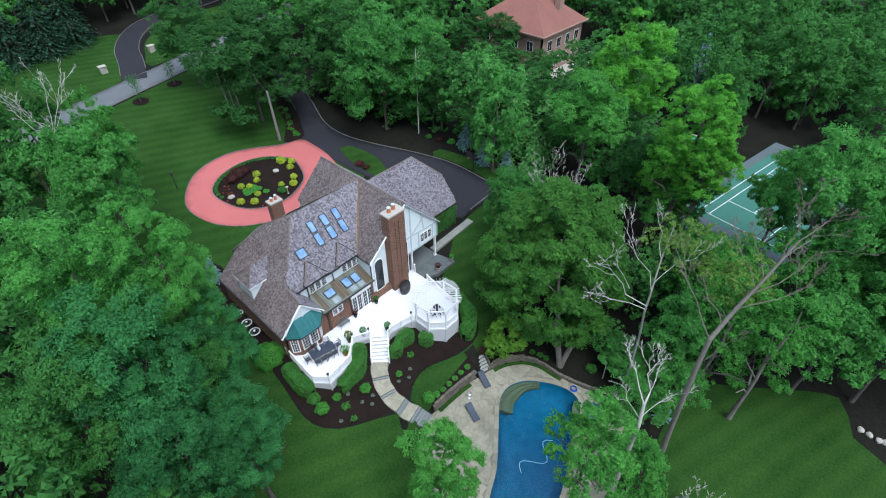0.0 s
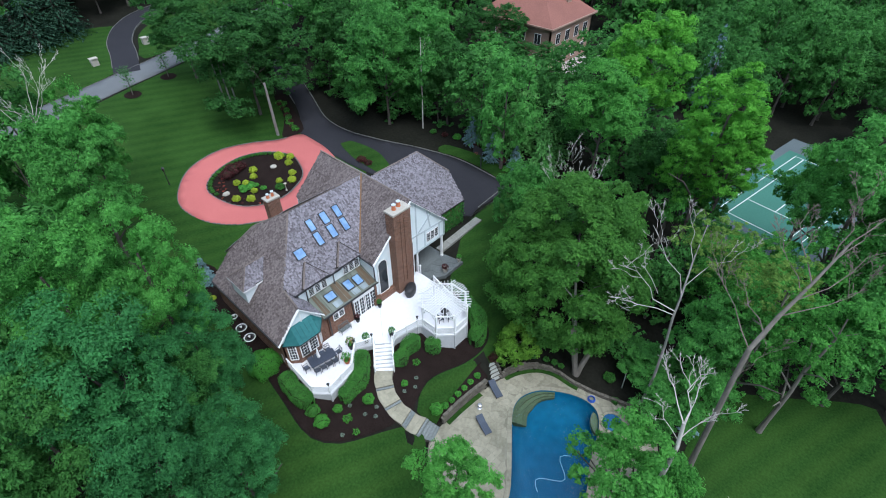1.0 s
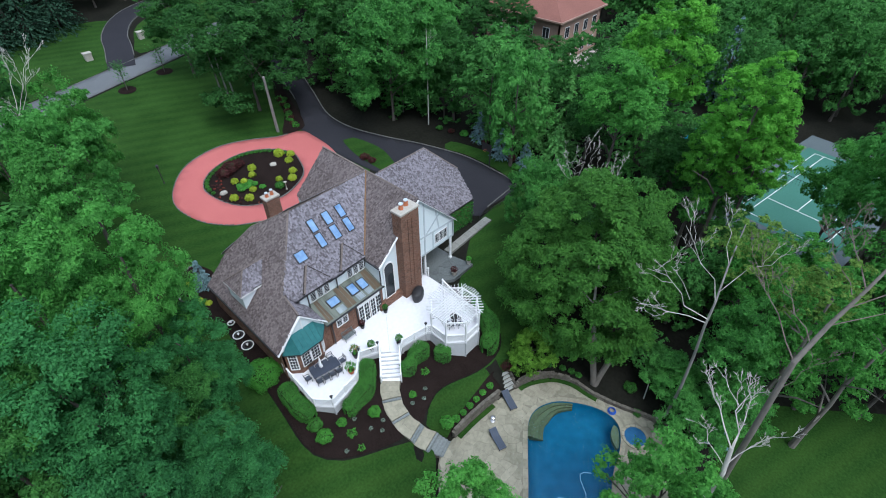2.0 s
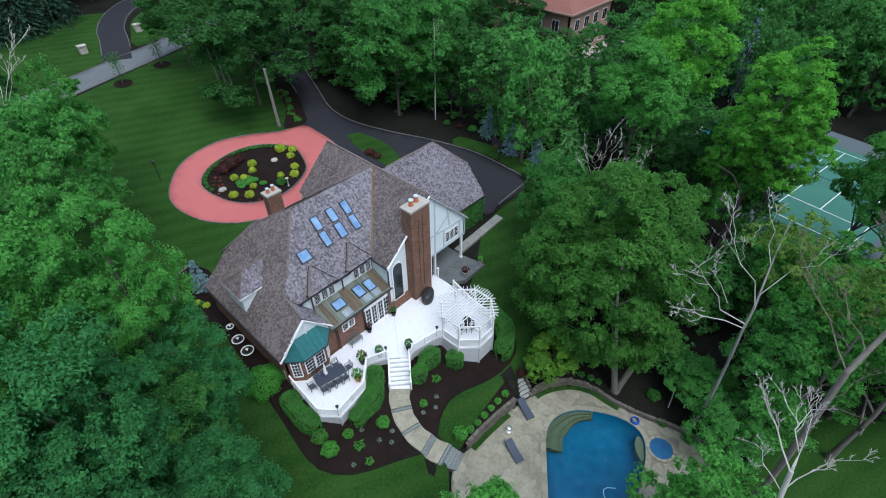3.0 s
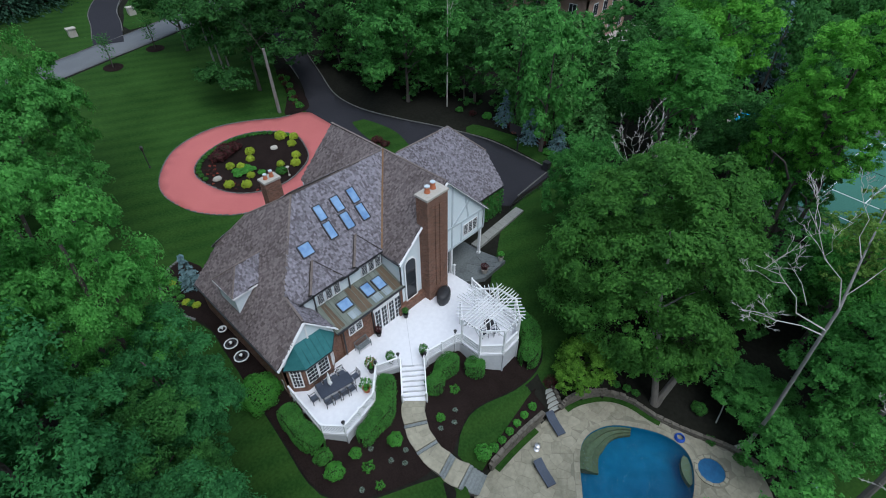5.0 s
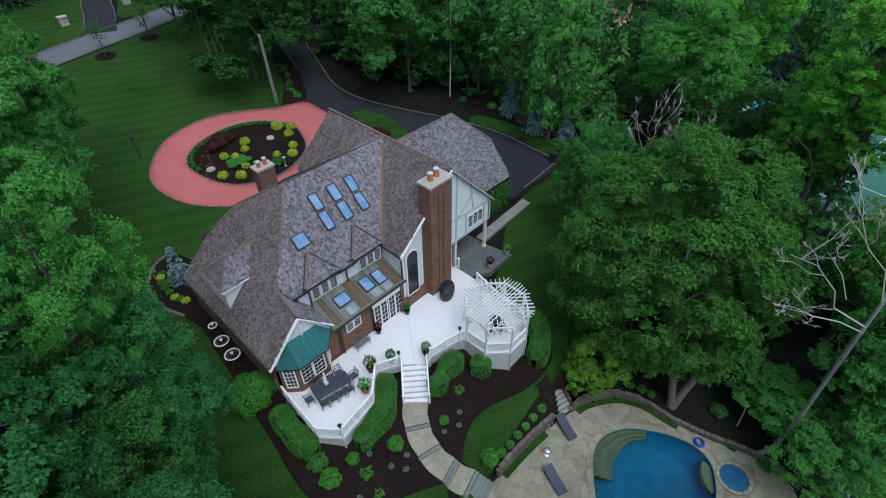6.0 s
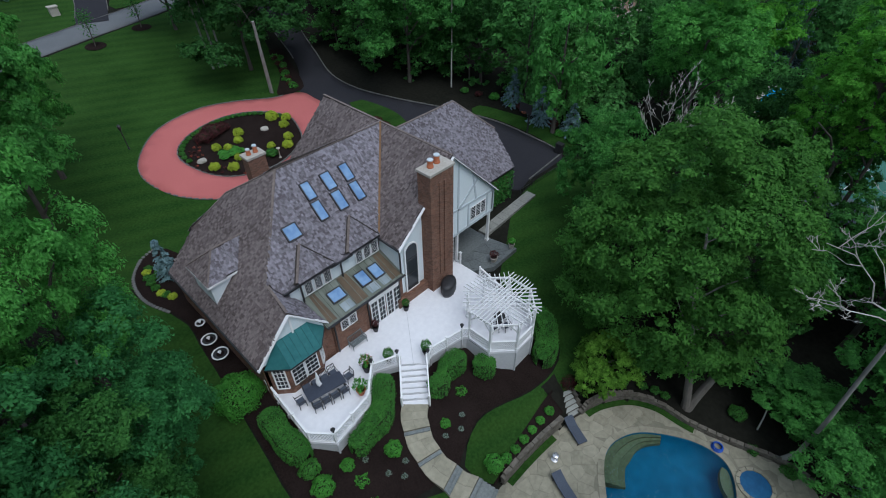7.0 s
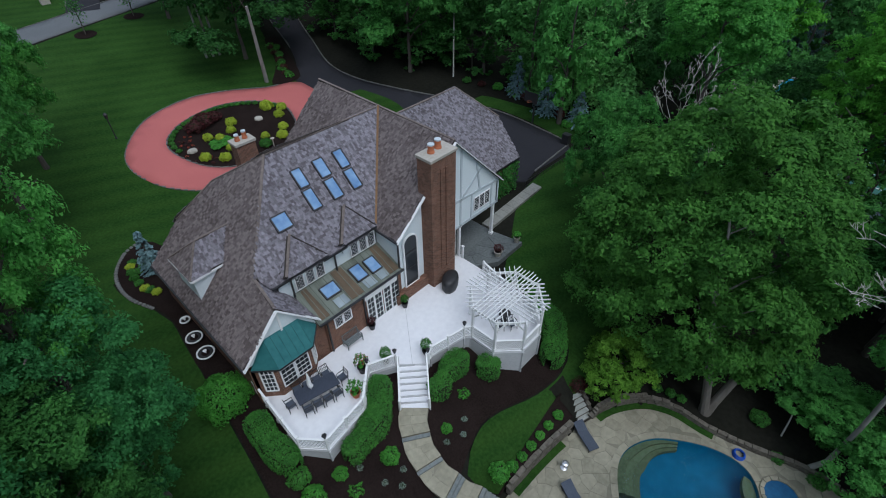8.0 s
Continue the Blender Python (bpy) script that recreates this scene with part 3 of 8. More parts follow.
def ground_sheet():
    near_x = list(np.arange(-60, 100, 1.25))
    near_y = list(np.arange(-62, 110, 1.25))
    far = [3, 8, 16, 30, 60, 120, 300, 800, 2000]
    xs = [near_x[0] - f for f in far[::-1]] + near_x + [near_x[-1] + f for f in far]
    ys = [near_y[0] - f for f in far[::-1]] + near_y + [near_y[-1] + f for f in far]
    verts = [(x, y, gz(x, y)) for y in ys for x in xs]
    w = len(xs)
    faces = [(j * w + i, j * w + i + 1, (j + 1) * w + i + 1, (j + 1) * w + i) for j in range(len(ys) - 1) for i in range(w - 1)]
    me = bpy.data.meshes.new("ground")
    me.from_pydata(verts, [], faces)
    for p in me.polygons:
        p.use_smooth = True
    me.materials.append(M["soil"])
    return tagged(new("ground", me), "woodland floor of leaf litter, darkened as crown shade, sloping down the hill", "ground", "", "structure")


ground_sheet()


def band(line, width):
    """The outline of a strip along a line."""
    left, right = [], []
    for i, p in enumerate(line):
        d = (line[min(i + 1, len(line) - 1)] - line[max(i - 1, 0)]).normalized()
        n = Vector((-d.y, d.x)) * width / 2
        left.append(p + n)
        right.append(p - n)
    return left + right[::-1]


RING_OUT = curve_pts([(-8.0, 26.7), (-8.3, 29.7), (-7.0, 32.6), (-3.7, 35.9), (1.1, 37.1), (5.3, 36.0), (8.9, 34.1), (12.4, 33.4), (12.9, 31.0), (12.7, 26.5), (11.0, 22.3), (5.4, 19.9), (-0.1, 20.0), (-3.9, 21.7), (-6.7, 24.1)], 0.6, True)
RING_IN = curve_pts([(-4.4, 28.7), (-4.0, 31.0), (-1.7, 32.9), (2.3, 33.7), (5.9, 32.5), (8.1, 29.8), (7.8, 27.1), (6.4, 24.7), (2.6, 23.1), (-0.9, 23.6), (-3.2, 25.4)], 0.6, True)
DRIVE = curve_pts([(12.8, 34.4), (15.4, 37.6), (17.6, 42.5), (19.6, 49.0), (22.0, 56.0), (24.5, 64.0), (29.0, 64.0), (26.5, 55.0), (23.4, 48.5), (20.6, 41.0), (18.4, 34.8), (18.3, 29.5),
                   (20.2, 24.0), (23.0, 18.6), (25.1, 13.0), (25.4, 8.0), (25.0, 3.6), (22.5, 3.0), (18.5, 3.2), (15.9, 3.4), (15.6, 11.0), (13.2, 20.0), (12.5, 27.0)], 0.8, True)
drape("red_driveway_ring", RING_OUT, 0.12, M["red"], 1.0, label="red brick-paved turning circle round a planting bed", category="driveway", holes=[RING_IN], skirt=0.1)
drape("asphalt_driveway", DRIVE, 0.10, M["asphalt"], 1.2, label="dark asphalt driveway curving past the garage", category="driveway", skirt=0.1)
drape("ring_mulch_bed", RING_IN, 0.10, M["mulch"], 0.8, label="dark mulched bed inside the turning circle", category="planting bed")
ROAD_LINE = curve_pts([(-80, 45), (-40, 55), (-12, 62.2), (0, 65.6), (10, 68.6), (30, 76), (70, 92)], 2)
drape("street", band(ROAD_LINE, 5.4), 0.10, M["road"], 1.6, label="pale worn street past the front lawn", category="road", skirt=0.1)
SIDE_LINE = curve_pts([(2.0, 68.0), (4.6, 75.5), (6.6, 82), (11, 89), (18, 94), (34, 99)], 1.5)
drape("far_driveway", band(SIDE_LINE, 4.2), 0.14, M["asphalt"], 1.5, label="asphalt driveway across the street", category="driveway")
FRONT_LAWN = curve_pts([(-40, 34), (-20, 18.5), (-14.5, 16.2), (-8, 15), (0, 15.8), (9, 17), (13.8, 20), (14.2, 30), (13.4, 38), (16, 45), (19, 54), (21.5, 68), (10, 65.2), (-2, 61.6), (-14, 58), (-40, 50.5)], 1.5, True)
drape("front_lawn", FRONT_LAWN, 0.06, M["lawn"], 1.6, label="mown front lawn with faint stripes", category="lawn")
FAR_LAWN = curve_pts([(-50, 57), (-14, 65), (1, 69.5), (2.5, 75), (4.5, 82), (9, 89.5), (-5, 92), (-40, 84)], 2, True)
drape("far_lawn", FAR_LAWN, 0.06, M["lawn"], 2, label="mown lawn across the street", category="lawn")
FAR_LAWN_B = curve_pts([(6.6, 71.5), (8.0, 77), (11.5, 84), (20, 90), (34, 93), (34, 81), (18, 74.5)], 2, True)
drape("far_lawn", FAR_LAWN_B, 0.06, M["lawn"], 2, label="mown lawn across the street", category="lawn")
DRIVE_VERGE = curve_pts([(24.6, 16.0), (25.6, 13.0), (25.9, 8.0), (25.5, 3.6), (27.5, 3.2), (28.8, 8), (28.0, 13), (26.6, 16.6)], 1, True)
drape("drive_verge", DRIVE_VERGE, 0.07, M["lawn"], 1.2, label="narrow mown grass verge beside the driveway", category="lawn")
ISLAND_LAWN = curve_pts([(15.2, 27.2), (16.7, 26.8), (17.7, 22.5), (17.2, 19.5), (15.6, 15.5), (14.6, 16), (14.2, 20), (14.2, 23.5)], 0.8, True)
drape("entrance_lawn", ISLAND_LAWN, 0.14, M["lawn"], 1.2, label="small mown lawn between drive and house", category="lawn")
SIDE_LAWN = curve_pts([(8.6, -1.5), (15.6, 2.2), (24, 2.4), (26, 0), (20, -4), (13, -8), (8.5, -11), (4.4, -11.8), (2.2, -12.0), (-1.5, -12.2), (-5.8, -12.1), (-6.6, -10.4),
                       (-5.7, -9.8), (-4.1, -9.3), (-2.5, -9.5), (0.2, -10.4), (2.7, -10.6), (4.5, -10.0), (5.5, -8.6), (5.8, -6.0), (5.6, -3.5)], 0.8, True)
drape("side_lawn", SIDE_LAWN, 0.06, M["lawn"], 1.0, label="mown side lawn sloping towards the pool", category="lawn")
REAR_LAWN = curve_pts([(-15.2, 20), (-15.0, 15.2), (-14.75, 13.5), (-14.0, 11.7), (-13.6, 9.8), (-13.85, 7.6), (-14.1, 4.8), (-14.35, 2.9), (-14.65, 0.2), (-15.0, -2.8), (-15.2, -4.2), (-15.1, -6.3), (-13.6, -8.2), (-10.2, -9.9), (-8.6, -10.6), (-7.6, -12.2), (-9.0, -13.8), (-11.6, -16.6), (-13.6, -22),
                       (-12.2, -28), (-14, -34), (-30, -30), (-30, -10), (-22, 4), (-19, 20)], 1.0, True)
drape("rear_lawn", REAR_LAWN, 0.06, M["lawn"], 1.2, label="mown rear lawn below the terrace beds", category="lawn")
EAST_LAWN = curve_pts([(9, -30), (14, -29), (20, -36), (24, -42), (20, -44), (18.5, -48), (10, -60), (-10, -60), (-6, -36), (2, -31)], 1.5, True)
drape("lower_lawn", EAST_LAWN, 0.06, M["lawn"], 1.6, label="shaded lower lawn beyond the pool", category="lawn")
TERRACE_BED = curve_pts([(-12.4, 4.6), (-14.0, 4.8), (-14.25, 2.9), (-14.55, 0.2), (-14.9, -2.8), (-15.1, -4.2), (-15.0, -6.2), (-13.6, -8.0), (-10.2, -9.7), (-8.7, -10.0), (-7.0, -10.2), (-5.7, -9.7), (-4.1, -9.2), (-2.5, -9.4), (0.2, -10.3),
                         (2.6, -10.5), (4.4, -9.9), (5.4, -8.6), (5.7, -6.0), (5.4, -3.6), (4.6, -1.6), (0, -2), (-8, -1)], 0.8, True)
drape("terrace_bed", TERRACE_BED, 0.09, M["mulch"], 0.7, label="dark mulched bed round the terrace", category="planting bed")
SIDE_BED = curve_pts([(-12.4, 4.6), (-14.0, 4.8), (-13.75, 7.6), (-13.5, 9.8), (-13.9, 11.7), (-14.6, 13.5), (-14.8, 15.2), (-14.4, 17.2), (-13.1, 19.0), (-11.7, 19.6), (-10.6, 17.5), (-11.4, 13.2), (-12.1, 8)], 0.8, True)
drape("side_bed", SIDE_BED, 0.10, M["mulch"], 0.8, label="mulched bed along the gable wall", category="planting bed")
WALL_BED = curve_pts([(-5.8, -12.15), (-1.4, -11.6), (1.8, -11.4), (2.0, -12.3), (0.6, -12.8), (-1.2, -12.5), (-4, -12.35)], 0.5, True)
drape("wall_bed", WALL_BED, 0.10, M["mulch"], 0.5, label="mulched strip behind the pool wall", category="planting bed")

# ---- the house ----
house = empty("house", (0, 6, DECK_Z))
tagged(house, "brick and stucco house with weathered wooden shake roofs", "house")
RIDGE = 6.0
def shakes(name, poly, parent, label="", course=0.18, wide=0.15, lip=0.045, mat="shake"):
    """A roof plane: a deck board under a field of overlapping wooden shakes."""
    a = np.array([(p[0], p[1], 1.0) for p in poly])
    fx, fy, fc = np.linalg.lstsq(a, np.array([p[2] for p in poly]), rcond=None)[0]
    pts = [Vector((p[0], p[1], fx * p[0] + fy * p[1] + fc)) for p in poly]
    nrm = Vector((-fx, -fy, 1)).normalized()
    side = Vector((0, 0, 1)).cross(nrm).normalized()
    up = nrm.cross(side)
    o = pts[0]
    flat = [((p - o).dot(side), (p - o).dot(up)) for p in pts]
    bm = bmesh.new()
    slab(bm, pts, 0.12, -nrm)
    plane = part(name, bm, M["shake_under"], parent, label)
    rnd = random.Random(name + str(len(pts)) + str(round(o.x, 1)))
    verts, faces = [], []
    lo, hi = min(f[1] for f in flat), max(f[1] for f in flat)
    y = lo
    while y < hi:
        row = [f[0] for f in flat]
        x = min(row) - rnd.random() * wide
        while x < max(row):
            w = wide * rnd.uniform(0.6, 1.35)
            if inside(x + w / 2, y + course * 0.45, flat):
                t = lip * rnd.uniform(0.6, 1.5)
                y0 = y - rnd.uniform(0, 0.03)
                a = o + side * (x + 0.006) + up * y0
                b = o + side * (x + w - 0.006) + up * y0
                c, d = b + up * course * 1.12, a + up * course * 1.12
                k = len(verts)
                verts += [a + nrm * t, b + nrm * t, c + nrm * 0.006, d + nrm * 0.006, a - nrm * 0.01, b - nrm * 0.01]
                faces += [(k, k + 1, k + 2, k + 3), (k + 4, k + 5, k + 1, k), (k + 4, k, k + 3), (k + 5, k + 2, k + 1)]
            x += w
        y += course
    me = bpy.data.meshes.new("shake_field")
    me.from_pydata(verts, [], faces)
    me.materials.append(M[mat])
    ob = new("shake_field", me)
    ob.parent = plane
    ob["kind"] = "stuff"
    return plane


def ridge_caps(a, b, parent, mat="ridge", wide=0.16):
    a, b = Vector(a), Vector(b)
    n = max(2, int((b - a).length / 0.3))
    for i in range(n):
        p, q = a.lerp(b, i / n), a.lerp(b, (i + 1.05) / n)
        bm = bmesh.new()
        bar(bm, p + Vector((0, 0, 0.03)), q + Vector((0, 0, 0.05)), wide, 0.06)
        part("ridge_cap", bm, M[mat], parent)


def wall(poly, thick, out, mat, name="wall", label="", parent=None):
    """A wall plate behind a polygon; out is its outward normal."""
    bm = bmesh.new()
    slab(bm, poly, thick, -Vector(out))
    return part(name, bm, M[mat], parent or house, label)


GY = 0.05                                   # plane of the rear gables
N_HIP = (-9.82, 2.9, 1.73)
RL, RM = (-5.38, 7.25, RIDGE), (3.62, 7.25, RIDGE)
EAVE_Y, EAVE_Z = 2.0, 1.14
shakes("roof", [RL, N_HIP, (-9.3, 2.02, 1.16), (-1.75, EAVE_Y, EAVE_Z), (3.62, 7.25, RIDGE)], house, "rear slope of weathered grey shakes")
shakes("roof", [(-12.85, 0.2, -1.15), (-10.2, 0.2, 1.55), N_HIP, RL, (-7.65, 10.6, 3.79), (-10.2, 12.1, 1.37), (-12.7, 12.2, -1.1)], house, "side slope of brown-grey shakes", mat="shake_brown")
shakes("roof", [RL, RM, (3.62, 13.2, 0.6), (-7.65, 13.2, 0.6), (-7.65, 10.6, 3.79)], house)
shakes("roof", [(-7.65, 10.6, 3.79), (-7.65, 13.2, 1.2), (-10.2, 13.2, 0.8), (-10.2, 12.1, 1.37)], house)
shakes("roof", [(-10.2, 0.2, 1.6), (-7.83, 0.2, -1.12), (-7.83, 1.6, -1.12), (-9.0, 2.6, 0.6), N_HIP], house)
# wing with the chimney gable
shakes("roof", [(3.62, GY, RIDGE + 0.02), (3.62, 14.2, RIDGE + 0.02), (-0.6, 14.2, 1.9), (-1.75, 7.0, 1.0), (-1.75, EAVE_Y, 1.0), (-1.75, GY, 1.08)], house, "wing slope of brown-grey shakes", mat="shake_brown")
shakes("roof", [(3.62, GY, RIDGE + 0.02), (8.82, GY, 0.8), (8.82, 14.2, 0.8), (3.62, 14.2, RIDGE + 0.02)], house)
# garage wing with its clipped gable
shakes("roof", [(5.6, 8.75, 3.9), (8.0, 3.05, -1.4), (15.35, 3.05, -1.4), (15.75, 5.85, 1.3), (13.2, 8.75, 3.9)], house, "garage slope of grey shakes")
shakes("roof", [(5.6, 8.75, 3.9), (13.2, 8.75, 3.9), (15.75, 11.6, 1.3), (15.35, 14.4, -1.4), (7.0, 14.4, -1.4)], house)
shakes("roof", [(13.2, 8.75, 3.9), (15.75, 5.85, 1.3), (15.75, 11.6, 1.3)], house)
for a, b in ((RL, RM), ((3.62, GY, RIDGE), (3.62, 14.2, RIDGE)), ((6.4, 8.75, 3.9), (13.2, 8.75, 3.9)), (N_HIP, RL), ((-10.2, 0.25, 1.6), N_HIP),
             ((13.2, 8.75, 3.9), (15.75, 5.85, 1.3)), (RL, (-7.65, 10.6, 3.79)), ((-7.65, 10.6, 3.79), (-10.2, 12.1, 1.37))):
    ridge_caps(a, b, house)
bm = bmesh.new()
bar(bm, (3.55, 7.2, 6.08), (-1.7, 2.05, 1.22), 0.14, 0.06)
part("valley_flashing", bm, M["copper_valley"], house, "rust-coloured metal valley")

# walls
wall([(-12.6, 0.35, -5.2), (-7.6, 0.35, -5.2), (-7.6, 0.35, -1.2), (-12.6, 0.35, -1.2)], 0.25, (0, -1, 0), "brick", label="brick wall under the bay gable")
wall([(-12.6, 0.32, -1.3), (-7.95, 0.32, -1.3), (-10.2, 0.32, 1.35)], 0.25, (0, -1, 0), "stucco", "gable_wall", "white stucco gable")
wall([(-12.55, 0.35, -5.2), (-12.55, 12.0, -4.8), (-12.55, 12.0, -1.2), (-12.55, 0.35, -1.2)], 0.25, (-1, 0, 0), "brick", label="long brick side wall")
wall([(-12.55, 12.0, -4.8), (-7.6, 12.9, -4.6), (3.6, 12.9, -4.2), (3.6, 12.9, 0.9), (-7.6, 12.9, 1.2), (-10.2, 12.0, 1.2), (-12.5, 12.0, -1.2)], 0.25, (0, 1, 0), "brick")
wall([(-7.7, 0.1, -4.5), (-1.6, 0.1, -4.5), (-1.6, 0.1, -1.35), (-7.7, 0.1, -1.35)], 0.25, (0, -1, 0), "brick", label="brick terrace wall")
wall([(-8.9, 2.25, -0.6), (-1.7, 2.25, -0.6), (-1.7, 2.25, 1.15), (-8.9, 2.25, 1.15)], 0.2, (0, -1, 0), "stucco", "upper_wall", "white stucco upper wall")
wall([(-1.6, 0.12, -1.6), (-1.6, 2.3, -0.9), (-1.6, 2.3, 1.1), (-1.6, 0.12, 1.1)], 0.2, (-1, 0, 0), "stucco", "upper_wall", "white stucco cheek wall")
wall([(-1.6, 0.3, -4.5), (2.0, 0.3, -4.5), (2.0, 0.3, 4.5), (-1.5, 0.3, 1.1)], 0.25, (0, -1, 0), "stucco", "gable_wall", "white stucco gable with a tall arched window")
wall([(-2.2, -0.12, -4.5), (0.8, -0.12, -4.5), (0.8, -0.12, -3.5), (-2.2, -0.12, -3.5)], 0.4, (0, -1, 0), "brick", label="low brick wall under the arched window")
wall([(2.6, 0.2, -1.3), (8.7, 0.2, -1.3), (8.7, 0.2, 0.75), (3.62, 0.2, 5.85), (2.6, 0.2, 4.9)], 0.25, (0, -1, 0), "stucco", "gable_wall", "white half-timbered gable")
wall([(2.6, 0.5, -4.5), (4.3, 0.5, -4.5), (4.3, 0.5, -1.3), (2.6, 0.5, -1.3)], 0.25, (0, -1, 0), "brick")
wall([(8.7, 0.2, -1.3), (8.7, 14, -1.3), (8.7, 14, 0.75), (8.7, 0.2, 0.75)], 0.25, (1, 0, 0), "stucco", "upper_wall")
wall([(4.3, 3.2, -4.6), (8.7, 3.2, -4.6), (8.7, 3.2, -1.3), (4.3, 3.2, -1.3)], 0.25, (0, -1, 0), "brick", label="brick wall behind the porch")
wall([(4.3, 0.5, -4.6), (4.3, 3.2, -4.6), (4.3, 3.2, -1.3), (4.3, 0.5, -1.3)], 0.25, (1, 0, 0), "brick")
wall([(8.7, 3.3, -4.8), (15.1, 3.3, -4.8), (15.1, 3.3, -1.4), (8.7, 3.3, -1.4)], 0.25, (0, -1, 0), "brick", label="brick garage wall")
wall([(15.1, 3.3, -4.8), (15.1, 14.2, -4.6), (15.1, 14.2, -1.4), (15.1, 11.6, 1.2), (15.1, 5.9, 1.2), (15.1, 3.3, -1.4)], 0.25, (1, 0, 0), "brick")
wall([(-0.6, 14.0, -4.0), (8.7, 14.0, -4.0), (8.7, 14.0, 0.7), (3.62, 14.0, 5.8), (-0.6, 14.0, 1.8)], 0.25, (0, 1, 0), "stucco", "gable_wall")
wall([(-0.5, 13.0, -4.2), (-0.5, 14.0, -4.0), (-0.5, 14.0, 1.8), (-0.5, 13.0, 1.2)], 0.25, (-1, 0, 0), "stucco", "upper_wall")
wall([(8.7, 14.2, -4.6), (15.1, 14.2, -4.6), (15.1, 14.2, -1.4), (8.7, 14.2, -1.4)], 0.25, (0, 1, 0), "brick")

# chimneys
def chimney(x0, x1, y0, y1, base, top, pots, label):
    ob = empty("chimney", ((x0 + x1) / 2, (y0 + y1) / 2, base))
    tagged(ob, label, "chimney")
    bm = bmesh.new()
    box(bm, (x0, y0, base), (x1, y1, top - 0.25))
    xm = (x0 + x1) / 2
    part("shaft", bm, M["brick"], ob)
    if top > 5.5:
        for s in (-0.24, 0.24):
            bm = bmesh.new()
            box(bm, (xm + s - 0.1, y0 - 0.09, base + 2), (xm + s + 0.1, y0 - 0.003, top - 0.9))
            part("pilaster", bm, M["brick"], ob)
    bm = bmesh.new()
    slab(bm, [(x0 - 0.08, y0 - 0.08, top), (x1 + 0.08, y0 - 0.08, top), (x1 + 0.08, y1 + 0.08, top), (x0 - 0.08, y1 + 0.08, top)], 0.2)
    bmesh.ops.bevel(bm, geom=bm.edges[:], offset=0.02, segments=1, affect="EDGES")
    part("cap", bm, M["stone"], ob, "weathered stone cap")
    for px, py, r, h in pots:
        bm = bmesh.new()
        lathe(bm, (px, py, top), [(r * 1.15, 0), (r * 1.15, 0.08), (r, 0.14), (r * 0.86, h * 0.75), (r * 1.0, h * 0.8), (r * 1.0, h)])
        pot = part("pot", bm, M["clay"], ob, "terracotta chimney pot")
        bm = bmesh.new()
        lathe(bm, (px, py, top + h), [(r * 0.9, 0), (r * 1.02, 0.02), (r * 1.02, 0.1), (r * 0.7, 0.12)])
        part("cowl", bm, M["timber"], pot, "pale metal cowl")
    return ob


chimney(0.74, 2.92, -0.68, 0.5, -4.9, 6.1, [(1.45, 0.0, 0.2, 0.48), (2.15, 0.1, 0.2, 0.5)], "tall red brick chimney with two clay pots")
chimney(-5.0, -3.6, 12.0, 12.9, -3.8, 4.7, [(-4.6, 12.45, 0.16, 0.36), (-4.05, 12.45, 0.16, 0.46)], "shorter brick chimney with two clay pots")

# ---- house details ----
def main_z(y):
    return RIDGE - 0.927 * (7.25 - y)


def window(x0, x1, z0, z1, y, cols, rows, parent, frame_w=0.07, lattice=False, name="window", label="white-framed window", mat="white"):
    """A window in a wall that faces -y: frame, glass, and glazing bars or a diamond lattice."""
    bm = bmesh.new()
    for a, b in (((x0, y, z0), (x1, y, z0)), ((x0, y, z1), (x1, y, z1)), ((x0, y, z0), (x0, y, z1)), ((x1, y, z0), (x1, y, z1))):
        bar(bm, a, b, frame_w, 0.06, (0, 1, 0))
    fr = part(name, bm, M[mat], parent, label)
    bm = bmesh.new()
    box(bm, (x0, y + 0.0, z0), (x1, y + 0.03, z1))
    part("pane", bm, M["glass"], fr, "dark window glass")
    bm = bmesh.new()
    if lattice:
        d, n = 0.27, int((x1 - x0 + z1 - z0) / 0.27)
        for k in range(1, n + 1):
            s = k * d
            a = (x0 + s, z0) if x0 + s < x1 else (x1, z0 + s - (x1 - x0))
            b = (x0, z0 + s) if z0 + s < z1 else (x0 + s - (z1 - z0), z1)
            if a[1] < z1 and b[0] < x1:
                bar(bm, (a[0], y - 0.02, a[1]), (b[0], y - 0.02, b[1]), 0.011, 0.012, (0, 1, 0))
                bar(bm, (x0 + x1 - a[0], y - 0.022, a[1]), (x0 + x1 - b[0], y - 0.022, b[1]), 0.011, 0.012, (0, 1, 0))
    else:
        for k in range(1, cols):
            x = x0 + (x1 - x0) * k / cols
            bar(bm, (x, y - 0.02, z0), (x, y - 0.02, z1), 0.016, 0.03, (0, 1, 0))
        for k in range(1, rows):
            z = z0 + (z1 - z0) * k / rows
            bar(bm, (x0, y - 0.021, z), (x1, y - 0.021, z), 0.022, 0.03, (0, 1, 0))
    part("glazing_grid", bm, M["white"], fr)
    return fr


def skylight(x0, x1, y0, y1, plane, parent):
    """A framed roof window on a slope given by its height at y."""
    n = Vector((0, -(plane(1) - plane(0)), 1)).normalized()
    c = [Vector((x, y, plane(y))) + n * 0.13 for x, y in ((x0, y0), (x1, y0), (x1, y1), (x0, y1))]
    bm = bmesh.new()
    for a, b in zip(c, c[1:] + c[:1]):
        bar(bm, a - n * 0.06, b - n * 0.06, 0.075, 0.17, n)
    fr = part("skylight", bm, M["black"], parent, "dark-framed roof window")
    bm = bmesh.new()
    slab(bm, [p - n * 0.01 for p in c], 0.04, -n)
    part("pane", bm, M["skyglass"], fr, "roof glass with blue sky reflection painted in")
    return fr


